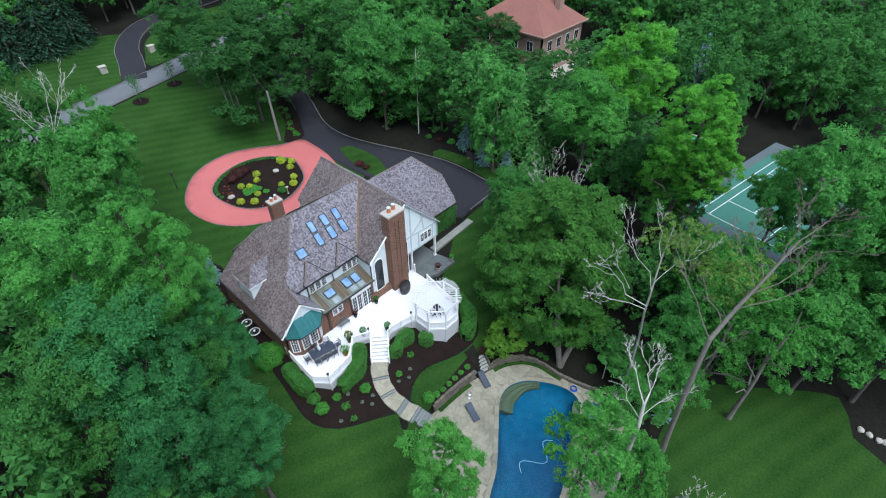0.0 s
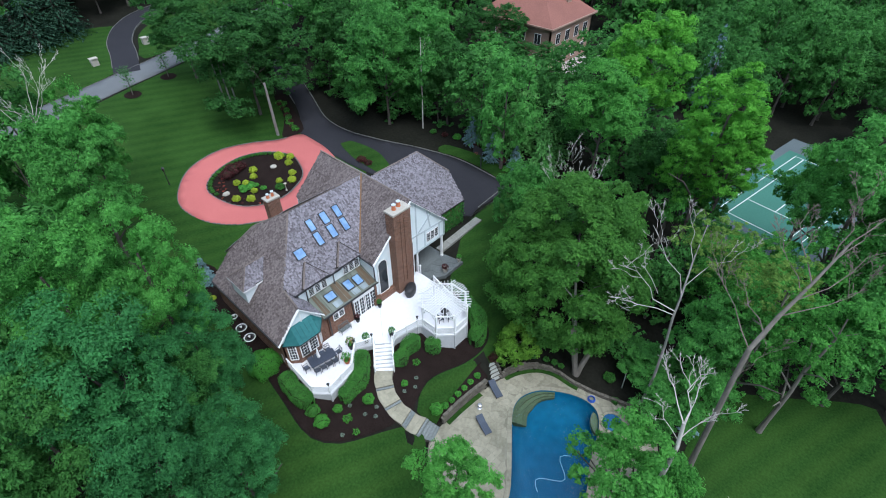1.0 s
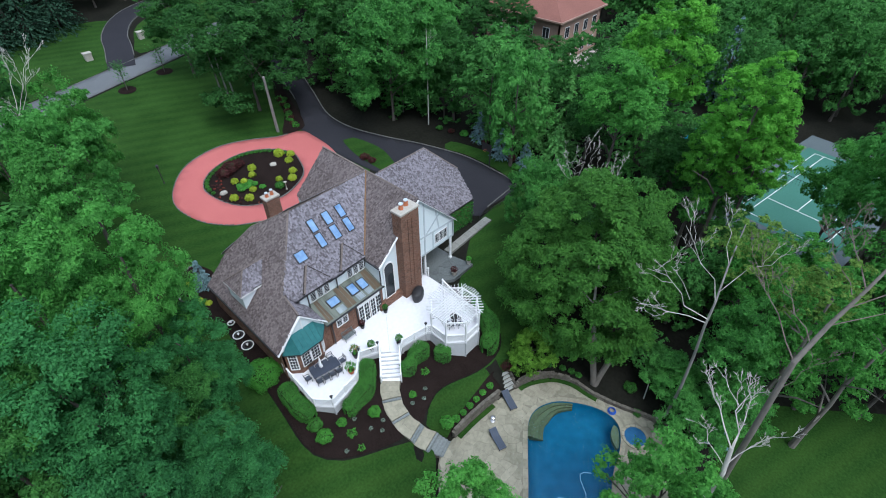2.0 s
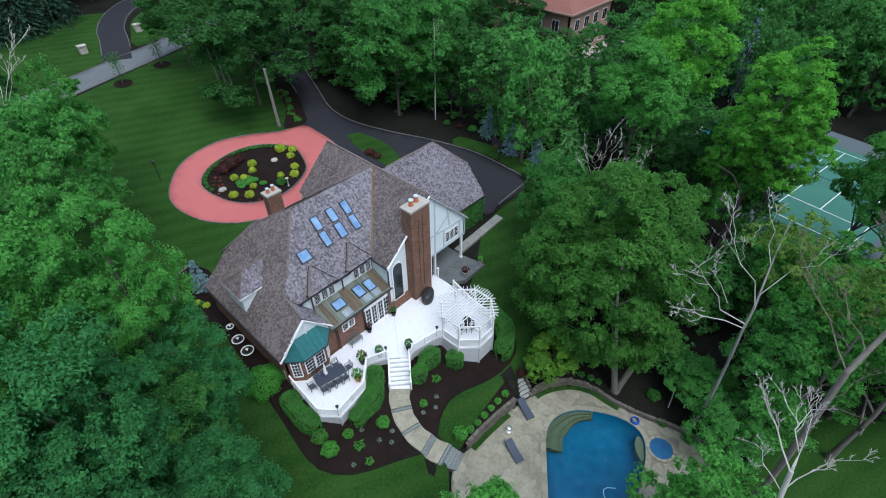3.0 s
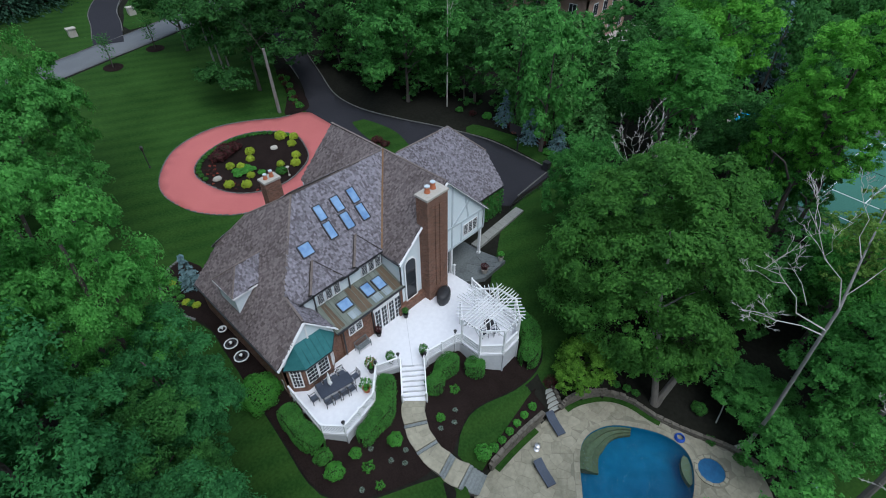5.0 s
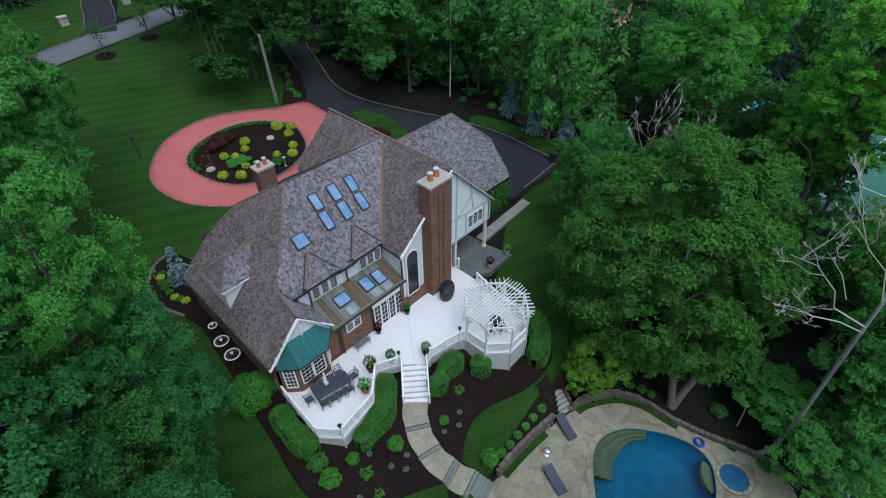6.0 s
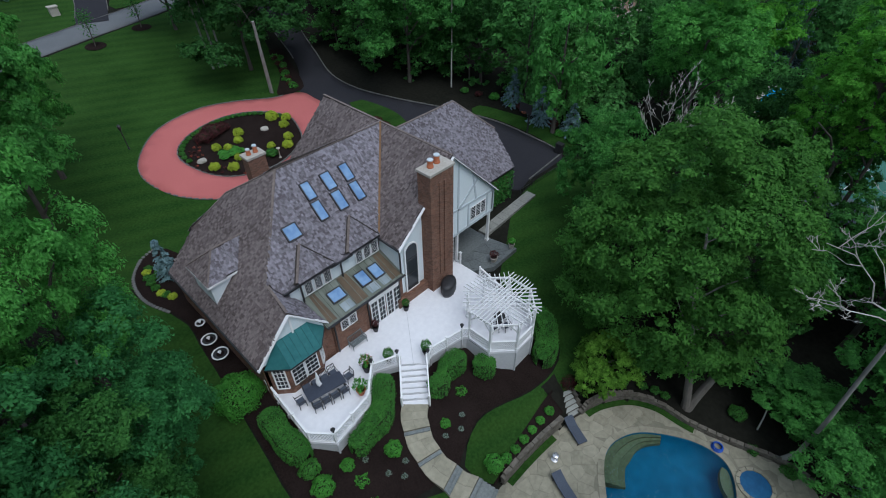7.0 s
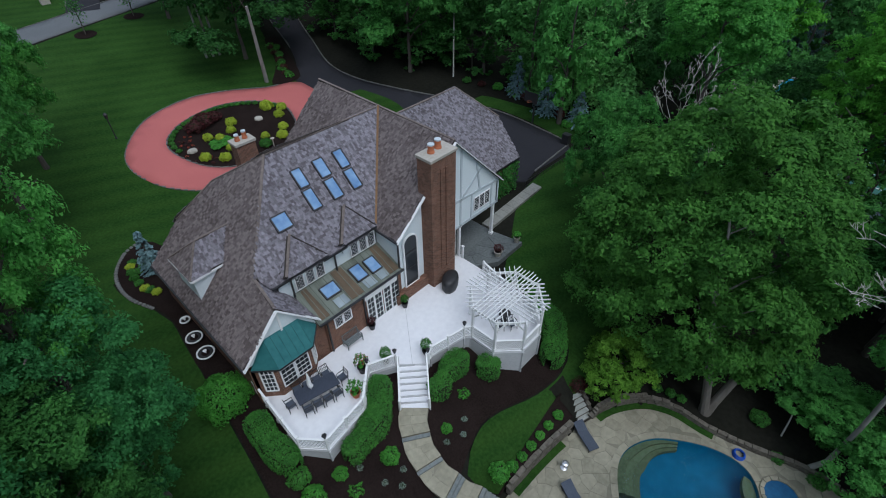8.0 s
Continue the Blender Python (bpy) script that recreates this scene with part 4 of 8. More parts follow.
for x0, x1 in ((-4.62, -3.97), (-3.04, -2.32), (-1.5, -0.82)):
    skylight(x0, x1, 5.2, 6.1, main_z, house)
    skylight(x0 - 0.07, x1 - 0.07, 4.08, 5.06, main_z, house)
skylight(-7.25, -6.27, 3.95, 4.65, main_z, house)

# hipped window dormers in the rear slope
for xa, xl, xr in ((-6.8, -8.4, -5.6), (-2.8, -4.5, -1.78)):
    apex, l, r = (xa, 3.6, main_z(3.6) + 0.08), (xl, 1.9, 1.5), (xr, 1.9, 1.45)
    bl, br = (xl - 0.3, 2.35, main_z(2.35) - 0.03), (xr + 0.2, 2.35, main_z(2.35) - 0.03)
    d = shakes("dormer_roof", [apex, l, r], house, "hipped dormer roof of grey shakes")
    shakes("dormer_roof", [apex, bl, l], house)
    shakes("dormer_roof", [apex, r, br], house)
    ridge_caps(Vector(apex) + Vector((0, 0, 0.06)), Vector(l) + Vector((0, 0, 0.05)), d, wide=0.15)
    ridge_caps(apex, r, d, "shake_under", wide=0.06)
    # a dark bar draws the hip's shadow line on its left
    bm = bmesh.new()
    bar(bm, Vector(apex) + Vector((-0.13, 0.03, 0.0)), Vector(l) + Vector((-0.13, 0.03, 0.0)), 0.1, 0.1)
    part("hip_shadow_line", bm, M["shake_under"], d, "dark bar drawn as the shadow line beside the hip")
    bm = bmesh.new()
    box(bm, (xl + 0.1, 2.1, 0.6), (xr - 0.1, 2.3, 1.4))
    part("dormer_wall", bm, M["stucco"], house)
for x in (-7.9, -7.17, -6.45):
    window(x - 0.03, x + 0.53, 0.0, 1.04, 2.05, 1, 1, house, 0.045, lattice=True, label="white-framed window with leaded diamond panes")
for x in (-3.82, -3.13, -2.46):
    window(x - 0.03, x + 0.53, 0.0, 1.06, 2.05, 1, 1, house, 0.045, lattice=True, label="white-framed window with leaded diamond panes")
for a, b in (((-9.4, 1.95, 1.2), (-8.2, 1.95, 1.2)), ((-5.9, 1.93, 1.12), (-4.15, 1.93, 1.12)), ((-8.2, 1.88, 1.36), (-5.55, 1.88, 1.36)), ((-4.3, 1.88, 1.36), (-1.8, 1.88, 1.36)), ((-1.78, GY - 0.1, 1.0), (-1.78, 2.0, 1.0))):
    bm = bmesh.new()
    bar(bm, a, b, 0.12, 0.12)
    part("gutter", bm, M["black"], house, "black gutter")
for a, b in (((-8.2, 2.0, 1.2), (-8.2, 2.0, -0.3)), ((-5.1, 2.0, 1.1), (-5.1, 2.0, -0.3)), ((-1.72, GY - 0.05, 1.0), (-1.72, GY - 0.05, -1.2))):
    bm = bmesh.new()
    bar(bm, a, b, 0.09)
    part("downpipe", bm, M["black"], house, "black downpipe")

# lean-to sun room roof
def lean_z(y):
    return -1.1 + 0.4 * y


bm = bmesh.new()
slab(bm, [(-8.2, -0.15, lean_z(-0.15)), (-1.62, -0.15, lean_z(-0.15)), (-1.62, 2.2, lean_z(2.2)), (-8.2, 2.2, lean_z(2.2))], 0.14)
lean = part("lean_to_roof", bm, M["lean"], house, "low metal roof streaked with rust and moss")
for k in range(14):
    bm = bmesh.new()
    x = -8.1 + k * 0.49
    bar(bm, (x, -0.15, lean_z(-0.15) + 0.02), (x, 2.2, lean_z(2.2) + 0.02), 0.03, 0.05)
    part("standing_seam", bm, M["lean"], lean)
for x0, x1, y0, y1 in ((-6.85, -5.8, 0.82, 1.6), (-4.58, -3.75, 0.68, 1.66), (-3.45, -2.66, 0.62, 1.6)):
    skylight(x0, x1, y0, y1, lean_z, lean)
for x0, x1, mm in ((-5.7, -4.7, "rust_sheet"), (-2.55, -1.75, "rust_sheet"), (-7.9, -7.3, "rust_sheet")):
    bm = bmesh.new()
    slab(bm, [(x0, 0.0, lean_z(0) + 0.03), (x1, 0.0, lean_z(0) + 0.03), (x1 - 0.1, 2.1, lean_z(2.1) + 0.03), (x0 + 0.1, 2.1, lean_z(2.1) + 0.03)], 0.02)
    part("roof_sheet", bm, M[mm], lean, "rust-stained metal sheet")
for x0, x1 in ((-6.6, -5.75), (-4.35, -3.55), (-3.3, -2.6)):
    bm = bmesh.new()
    slab(bm, [(x0, 0.0, lean_z(0) + 0.045), (x1, 0.0, lean_z(0) + 0.045), (x1 - 0.05, 0.6, lean_z(0.6) + 0.045), (x0 - 0.05, 0.6, lean_z(0.6) + 0.045)], 0.03)
    part("roof_glass", bm, M["pale_sheen"], lean, "glazed roof panel with its pale sheen painted in")
bm = bmesh.new()
bar(bm, (-8.2, -0.22, -1.2), (-1.55, -0.22, -1.2), 0.12)
part("gutter", bm, M["black"], house, "black gutter")
for x in (-7.62, -4.85, -2.0):
    bm = bmesh.new()
    bar(bm, (x, 0.0, -1.25), (x, 0.0, -4.25), 0.09)
    part("downpipe", bm, M["black"], house, "black downpipe")

# terrace doors and small window
door_n = 0
for x0 in (-4.62, -3.98, -3.22, -2.58):
    d = window(x0, x0 + 0.58, -4.25, -1.95, 0.02, 2, 5, house, 0.075, name="french_door", label="white glazed french door")
    bm = bmesh.new()
    bar(bm, (x0 + 0.52, -0.06, -3.3), (x0 + 0.52, -0.06, -3.15), 0.03)
    part("handle", bm, M["silver"], d)
for x in (-7.1, -6.45):
    window(x, x + 0.58, -2.5, -1.65, 0.02, 1, 1, house, 0.08, True, label="small leaded window in the brick wall")
bm = bmesh.new()
box(bm, (-4.75, -0.02, -1.92), (-1.95, 0.12, -1.5))
part("lintel", bm, M["white"], house)

# bay window under the gable
BAY = [(-12.45, 0.42), (-11.5, -0.42), (-9.25, -0.42), (-8.6, 0.3)]
for (ax, ay), (bx, by) in zip(BAY, BAY[1:]):
    wall([(ax, ay, -4.5), (bx, by, -4.5), (bx, by, -1.65), (ax, ay, -1.65)], 0.2, Vector((by - ay, -(bx - ax), 0)).normalized(), "brick", label="brick bay wall")
for x in (-11.3, -10.35):
    window(x, x + 0.85, -3.6, -1.75, -0.47, 3, 5, house, 0.08, label="white many-paned bay window")


def facet_window(a, b, z0, z1, t0, t1):
    a, b = Vector((*a, 0)), Vector((*b, 0))
    p, q = a.lerp(b, t0), a.lerp(b, t1)
    d = (b - a).normalized()
    n = Vector((d.y, -d.x, 0)) * 0.04
    bm = bmesh.new()
    P = [p + n + Vector((0, 0, z0)), q + n + Vector((0, 0, z0)), q + n + Vector((0, 0, z1)), p + n + Vector((0, 0, z1))]
    for u, v in zip(P, P[1:] + P[:1]):
        bar(bm, u, v, 0.08, 0.08, n)
    fr = part("window", bm, M["white"], house, "white many-paned side window")
    bm = bmesh.new()
    slab(bm, [u - n * 0.3 for u in P], 0.03, -n.normalized())
    part("pane", bm, M["glass"], fr, "dark window glass")
    bm = bmesh.new()
    for k in (1, 2):
        bar(bm, P[0].lerp(P[1], k / 3) + n * 0.2, P[3].lerp(P[2], k / 3) + n * 0.2, 0.03, 0.03, n)
    for k in (1, 2, 3, 4):
        bar(bm, P[0].lerp(P[3], k / 5) + n * 0.25, P[1].lerp(P[2], k / 5) + n * 0.25, 0.03, 0.03, n)
    part("glazing_grid", bm, M["white"], fr)


facet_window(BAY[0], BAY[1], -3.7, -1.75, 0.3, 0.85)
facet_window(BAY[2], BAY[3], -3.7, -1.75, 0.15, 0.75)
hood = empty("bay_hood", (-10.4, 0, -1.6))
tagged(hood, "teal patinated metal hood over the bay window", "roof")
HT = [(-11.35, 0.3, 0.0), (-9.2, 0.3, -0.08), (-8.25, 0.3, -1.2)]
HB = [(-12.5, 0.3, -1.6), (-11.35, -0.68, -1.68), (-9.15, -0.68, -1.68), (-8.2, 0.25, -1.35)]
for poly in ([HT[0], HB[0], HB[1]], [HT[0], HB[1], HB[2], HT[1]], [HT[1], HB[2], HB[3], HT[2]]):
    bm = bmesh.new()
    slab(bm, poly, 0.06)
    part("hood_panel", bm, M["teal"], hood)
for k in range(6):
    t = k / 5
    bm = bmesh.new()
    bar(bm, Vector(HT[0]).lerp(Vector(HT[1]), t) + Vector((0, -0.01, 0.03)), Vector(HB[1]).lerp(Vector(HB[2]), t) + Vector((0, -0.02, 0.03)), 0.035, 0.05)
    part("standing_seam", bm, M["teal"], hood)
for a, b in ((HT[0], HB[0]), (HT[1], HB[3])):
    bm = bmesh.new()
    bar(bm, a, b, 0.03, 0.05)
    part("standing_seam", bm, M["teal"], hood)
bm = bmesh.new()
for a, b in zip(HB, HB[1:]):
    bar(bm, Vector(a) - Vector((0, 0, 0.06)), Vector(b) - Vector((0, 0, 0.06)), 0.09)
part("gutter", bm, M["black"], hood)

# white rake boards and timbers of the gables
bm = bmesh.new()
for a, b in (((-12.9, 0.16, -1.22), (-10.2, 0.16, 1.5)), ((-10.2, 0.16, 1.5), (-7.8, 0.16, -1.2))):
    bar(bm, a, b, 0.06, 0.24, (0, 1, 0))
bar(bm, (-10.2, 0.26, -1.2), (-10.2, 0.26, 1.3), 0.12, 0.04, (0, 1, 0))
part("rake_board", bm, M["white"], house, "white rake boards")
bm = bmesh.new()
for a, b in (((3.62, 0.0, 5.9), (8.85, 0.0, 0.68)), ((-1.8, 0.0, 0.95), (3.62, 0.0, 5.9))):
    bar(bm, a, b, 0.06, 0.26, (0, 1, 0))
part("rake_board", bm, M["white"], house)
for a, b, w in (((4.42, 0.17, -1.3), (4.42, 0.17, 5.0), 0.16), ((2.9, 0.17, 1.1), (8.7, 0.17, 0.75), 0.18), ((4.6, 0.165, 1.1), (6.5, 0.165, 2.7), 0.16), ((8.62, 0.17, -1.3), (8.62, 0.17, 0.7), 0.14),
                ((6.45, 0.165, 1.0), (6.0, 0.165, 3.3), 0.14), ((2.9, 0.17, -1.25), (8.7, 0.17, -1.25), 0.2), ((5.6, 0.17, -1.25), (5.6, 0.17, 0.9), 0.14), ((7.85, 0.17, -1.25), (7.85, 0.17, 0.8), 0.14)):
    bm = bmesh.new()
    bar(bm, a, b, w, 0.05, (0, 1, 0))
    part("timber", bm, M["timber"], house, "pale grey painted timber")
for x in (5.85, 6.45, 7.05):
    window(x, x + 0.55, -0.75, 0.42, 0.14, 1, 1, house, 0.05, True, label="leaded window in the half-timbered gable")

# tall arched window and the slim windows beside the chimney
def arched_window(xc, w, z0, z1, y):
    n, r = 10, w / 2
    arc = [(xc + r * math.cos(math.pi * k / n), z1 - r + r * math.sin(math.pi * k / n)) for k in range(n + 1)]
    pts = [(xc + r, z0)] + arc + [(xc - r, z0)]
    bm = bmesh.new()
    for a, b in zip(pts, pts[1:] + pts[:1]):
        bar(bm, (a[0], y, a[1]), (b[0], y, b[1]), 0.1, 0.12, (0, 1, 0))
    fr = part("window", bm, M["white"], house, "tall arched window with a white frame")
    bm = bmesh.new()
    slab(bm, [(a, y - 0.01, b) for a, b in pts], 0.03, (0, 1, 0))
    part("pane", bm, M["glass"], fr, "dark window glass")
    bm = bmesh.new()
    for z in (z0 + (z1 - z0) * 0.36, z0 + (z1 - z0) * 0.68):
        bar(bm, (xc - r, y - 0.02, z), (xc + r, y - 0.02, z), 0.05, 0.04, (0, 1, 0))
    part("glazing_grid", bm, M["black"], fr)


arched_window(-0.52, 1.2, -3.5, 0.85, 0.18)
window(3.05, 3.75, -4.1, 0.75, 0.1, 1, 3, house, 0.1, label="slim tall window beside the chimney")

# gabled dormer on the side slope
DY, DZ, DX = 7.3, 2.63, -12.1
RX = -10.85                                 # where the dormer's ridge turns into its hipped front
E0, E1 = (DX - 0.15, 5.85, 1.3), (DX - 0.15, 8.75, 1.3)
dm = shakes("dormer_roof", [(RX, DY, DZ), (-8.8, DY, DZ + 0.06), (-10.2, 5.85, 1.42), E0], house, "gabled dormer roof of pale shakes")
shakes("dormer_roof", [(RX, DY, DZ), E1, (-10.3, 8.75, 1.3), (-8.8, DY, DZ)], house)
shakes("dormer_roof", [(RX, DY, DZ), E0, E1], house, mat="shake_brown")
ridge_caps((RX, DY, DZ + 0.02), (-8.8, DY, DZ + 0.06), dm, wide=0.12)
ridge_caps((RX, DY, DZ), E0, dm, wide=0.1)
ridge_caps((RX, DY, DZ), E1, dm, wide=0.1)
bm = bmesh.new()
bar(bm, (DX - 0.15, 5.8, 1.2), (-10.25, 5.8, 1.32), 0.05, 0.12)
bar(bm, (DX - 0.17, 5.85, 1.2), (DX - 0.17, 8.75, 1.2), 0.05, 0.12)
part("fascia", bm, M["white"], dm)
bm = bmesh.new()
slab(bm, [(DX, 6.0, 1.25), (-10.4, 6.0, 1.25), (DX, 6.0, -0.5)], 0.1, (0, 1, 0))
part("dormer_wall", bm, M["stucco"], house, "white stucco dormer cheek")
bm = bmesh.new()
slab(bm, [(DX, 6.104, -0.5), (DX, 8.446, -0.5), (DX, 8.446, 1.2), (DX, 6.104, 1.2)], 0.15, (1, 0, 0))
part("dormer_wall", bm, M["stucco"], house, "white stucco dormer front")
bm = bmesh.new()
slab(bm, [(DX, 8.6, 1.2), (-10.4, 8.6, 1.2), (DX, 8.6, -0.5)], 0.15, (0, -1, 0))
part("dormer_wall", bm, M["stucco"], house)
for a, b, w in (((-12.9, 0.2, -1.25), (-12.78, 12.2, -1.2), 0.14), ((8.0, 3.0, -1.46), (15.4, 3.0, -1.46), 0.13), ((15.3, 3.1, -1.5), (15.3, 3.1, -4.6), 0.09)):
    bm = bmesh.new()
    bar(bm, a, b, w)
    part("gutter", bm, M["black"], house, "dark gutter under the eaves")

# porch posts under the half-timbered gable
for x, y in ((8.45, 0.4), (4.55, 0.4)):
    bm = bmesh.new()
    bar(bm, (x, y, -4.5), (x, y, -1.3), 0.2)
    bar(bm, (x, y, -1.75), (x + (-0.5 if x > 6 else 0.5), y, -1.35), 0.1)
    box(bm, (x - 0.15, y - 0.15, -4.5), (x + 0.15, y + 0.15, -4.3))
    part("porch_post", bm, M["white"], house, "white porch post with a bracket")


# ---- terrace deck ----
GZ_C, GZ_R = Vector((1.5, -6.4)), 2.45        # gazebo centre and radius


def gazebo_corner(k, r=GZ_R):
    a = radians(158 + 45 * k)
    return Vector((GZ_C.x + r * math.cos(a), GZ_C.y + r * math.sin(a)))


DECK = [(-12.5, 1.2), (-12.8, -3.8), (-11.75, -5.05), (-8.8, -4.55), (-7.2, -2.85), (-5.5, -3.68), (-4.32, -4.92), (-3.7, -4.7), (-1.1, -5.2)]
DECK += [tuple(gazebo_corner(k)) for k in range(6)] + [(4.5, -2.1), (4.5, 0.5), (-2.2, 0.1), (-8.7, 0.1), (-12.4, 0.4)]
terrace = empty("terrace", (-4, -2, DECK_Z - 1))
tagged(terrace, "large pale painted terrace deck behind the house", "deck", "", "structure")
bm = bmesh.new()
slab(bm, [(x, y, DECK_Z) for x, y in DECK], 0.2)
part("deck_floor", bm, M["deck"], terrace)
edge = DECK[:15]
for (ax, ay), (bx, by) in zip(edge, edge[1:]):
    if (ax, ay) == (-5.5, -3.68):
        continue
    n = max(1, int(math.hypot(bx - ax, by - ay) / 1.2))
    for k in range(n):
        p, q = Vector((ax, ay)).lerp(Vector((bx, by)), k / n), Vector((ax, ay)).lerp(Vector((bx, by)), (k + 1) / n)
        c = (Vector((-3, -2)) - p).normalized() * 0.06
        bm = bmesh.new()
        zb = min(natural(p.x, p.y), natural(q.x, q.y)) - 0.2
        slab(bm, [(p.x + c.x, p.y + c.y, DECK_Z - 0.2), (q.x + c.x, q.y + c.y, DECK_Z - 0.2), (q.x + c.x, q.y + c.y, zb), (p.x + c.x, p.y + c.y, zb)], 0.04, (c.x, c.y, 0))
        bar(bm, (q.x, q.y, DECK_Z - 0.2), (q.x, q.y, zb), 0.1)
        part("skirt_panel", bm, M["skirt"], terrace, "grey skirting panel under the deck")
bm = bmesh.new()
for a, b in (((-1.9, -0.45), (-4.9, -4.3)),):
    bar(bm, (*a, DECK_Z + 0.004), (*b, DECK_Z + 0.004), 0.03, 0.012)
part("deck_seam", bm, M["skirt"], terrace)


def railing(line, label="white lattice railing along the terrace", top=0.95, panel=1.5, lift=0.0):
    """Posts, rails and crossed lattice along a line of places in space."""
    root = empty("railing", line[0])
    tagged(root, label, "railing", "terrace railings")
    for a, b in zip(line, line[1:]):
        a, b = Vector(a), Vector(b)
        n = max(1, round((b - a).length / panel))
        for k in range(n):
            p, q = a.lerp(b, k / n), a.lerp(b, (k + 1) / n)
            bm = bmesh.new()
            bar(bm, p, p + Vector((0, 0, top + 0.12)), 0.12)
            bar(bm, p + Vector((0, 0, top + 0.12)), p + Vector((0, 0, top + 0.17)), 0.17)
            part("post", bm, M["white"], root)
            bm = bmesh.new()
            bar(bm, p + Vector((0, 0, top)), q + Vector((0, 0, top)), 0.13, 0.06)
            part("top_rail", bm, M["white"], root)
            bm = bmesh.new()
            bar(bm, p + Vector((0, 0, 0.1)), q + Vector((0, 0, 0.1)), 0.07, 0.06)
            part("bottom_rail", bm, M["white"], root)
            # crossed slats
            bm = bmesh.new()
            d = q - p
            m = max(2, int(d.length / 0.19))
            lo, hi = 0.12, top - 0.03
            for i in range(-2, m):
                for s in (0, 1):
                    t0, t1 = i / m, (i + 2.6) / m
                    z0, z1 = lo, hi
                    if t0 < 0:
                        z0, t0 = lo + (hi - lo) * (-t0) / (t1 - t0), 0
                    if t1 > 1:
                        z1, t1 = z0 + (hi - z0) * (1 - t0) / (t1 - t0), 1
                    if s:
                        t0, t1 = 1 - t0, 1 - t1
                    bar(bm, p + d * t0 + Vector((0, 0, z0)), p + d * t1 + Vector((0, 0, z1)), 0.02, 0.05, (0, 0, 1))
            part("lattice", bm, M["white"], root)
    bm = bmesh.new()
    p = Vector(line[-1])
    bar(bm, p, p + Vector((0, 0, top + 0.12)), 0.12)
    part("post", bm, M["white"], root)
    return root


def at_deck(*pts):
    return [(x, y, DECK_Z) for x, y in pts]


railing(at_deck((-12.5, 0.9), (-12.74, -3.76), (-11.75, -4.95), (-8.85, -4.48), (-7.22, -2.9), (-5.62, -3.58)))
railing(at_deck((-4.2, -4.98), (-3.7, -4.75), (-1.15, -5.22), tuple(gazebo_corner(0, 2.4))))
railing(at_deck(tuple(gazebo_corner(5, 2.4)), (4.4, -2.2)), "short white lattice railing beside the gazebo")
bm = bmesh.new()
bar(bm, (4.5, -0.05, DECK_Z), (4.5, -0.05, DECK_Z + 1.1), 0.13)
bar(bm, (4.5, -0.05, DECK_Z + 1.1), (4.5, -0.05, DECK_Z + 1.2), 0.2)
tagged(finish("newel_post", bm, M["white"]), "white newel post by the porch opening", "post")

# stairs down to the path
STAIR_TOP, STAIR_LOW = Vector((-4.9, -4.31)), Vector((-6.43, -6.02))
sdir = (STAIR_LOW - STAIR_TOP).normalized()
sside = Vector((-sdir.y, sdir.x))
stairs = empty("stairs", (*STAIR_LOW, -5.5))
tagged(stairs, "white painted wooden garden stairs", "stairs")
STEPS, DROP = 7, 1.2
for k in range(STEPS):
    c = STAIR_TOP.lerp(STAIR_LOW, (k + 0.55) / STEPS)
    z = DECK_Z - DROP * (k + 1) / (STEPS)
    m = Matrix.Translation((c.x, c.y, z)) @ Matrix.Rotation(math.atan2(sdir.y, sdir.x), 4, "Z")
    bm = bmesh.new()
    box(bm, (-0.2, -0.84, -0.05), (0.17, 0.84, 0.0), m)
    bmesh.ops.bevel(bm, geom=bm.edges[:], offset=0.012, segments=1, affect="EDGES")
    part("tread", bm, M["deck"], stairs)
    # risers take the darker grey as painted shade under each tread
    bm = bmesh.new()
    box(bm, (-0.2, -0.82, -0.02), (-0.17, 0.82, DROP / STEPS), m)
    part("riser", bm, M["skirt"], stairs, "riser board with its shade painted in grey")
for s in (-0.88, 0.88):
    a, b = STAIR_TOP + sside * s, STAIR_LOW + sside * s
    bm = bmesh.new()
    slab(bm, [(a.x, a.y, DECK_Z), (b.x, b.y, DECK_Z - DROP + 0.1), (b.x, b.y, DECK_Z - DROP - 0.35), (a.x, a.y, DECK_Z - 1.0)], 0.06, (sside.x, sside.y, 0))
    part("stringer", bm, M["white"], stairs)
    bm = bmesh.new()
    bar(bm, (a.x, a.y, DECK_Z + 0.95), (b.x, b.y, DECK_Z - DROP + 0.9), 0.08, 0.06)
    part("handrail", bm, M["white"], stairs)
    for k in range(9):
        p = a.lerp(b, k / 8)
        bm = bmesh.new()
        z = DECK_Z - DROP * k / 8
        bar(bm, (p.x, p.y, z - 0.1), (p.x, p.y, z + 0.94), 0.12 if k in (0, 8) else 0.035)
        part("baluster", bm, M["white"], stairs)


def lantern(x, y, z):
    root = empty("lantern", (x, y, z))
    tagged(root, "small black post lantern", "lantern", "terrace lanterns")
    bm = bmesh.new()
    lathe(bm, (x, y, z), [(0.05, 0), (0.03, 0.05), (0.08, 0.1), (0.11, 0.3), (0.11, 0.32)], 6)
    part("body", bm, M["glass"], root, "dark glass lantern body")
    bm = bmesh.new()
    lathe(bm, (x, y, z + 0.31), [(0.15, 0), (0.06, 0.1), (0.02, 0.16)], 6)
    part("cap", bm, M["black"], root)


for x, y in ((-11.75, -4.95), (-7.22, -2.9), (-5.62, -3.58), (-4.2, -4.98), (-1.15, -5.22)):
    lantern(x, y, DECK_Z + 1.12)

# gazebo with its open slatted roof
gaz = empty("gazebo", (*GZ_C, DECK_Z))
tagged(gaz, "white octagonal gazebo with an open slatted roof", "gazebo")
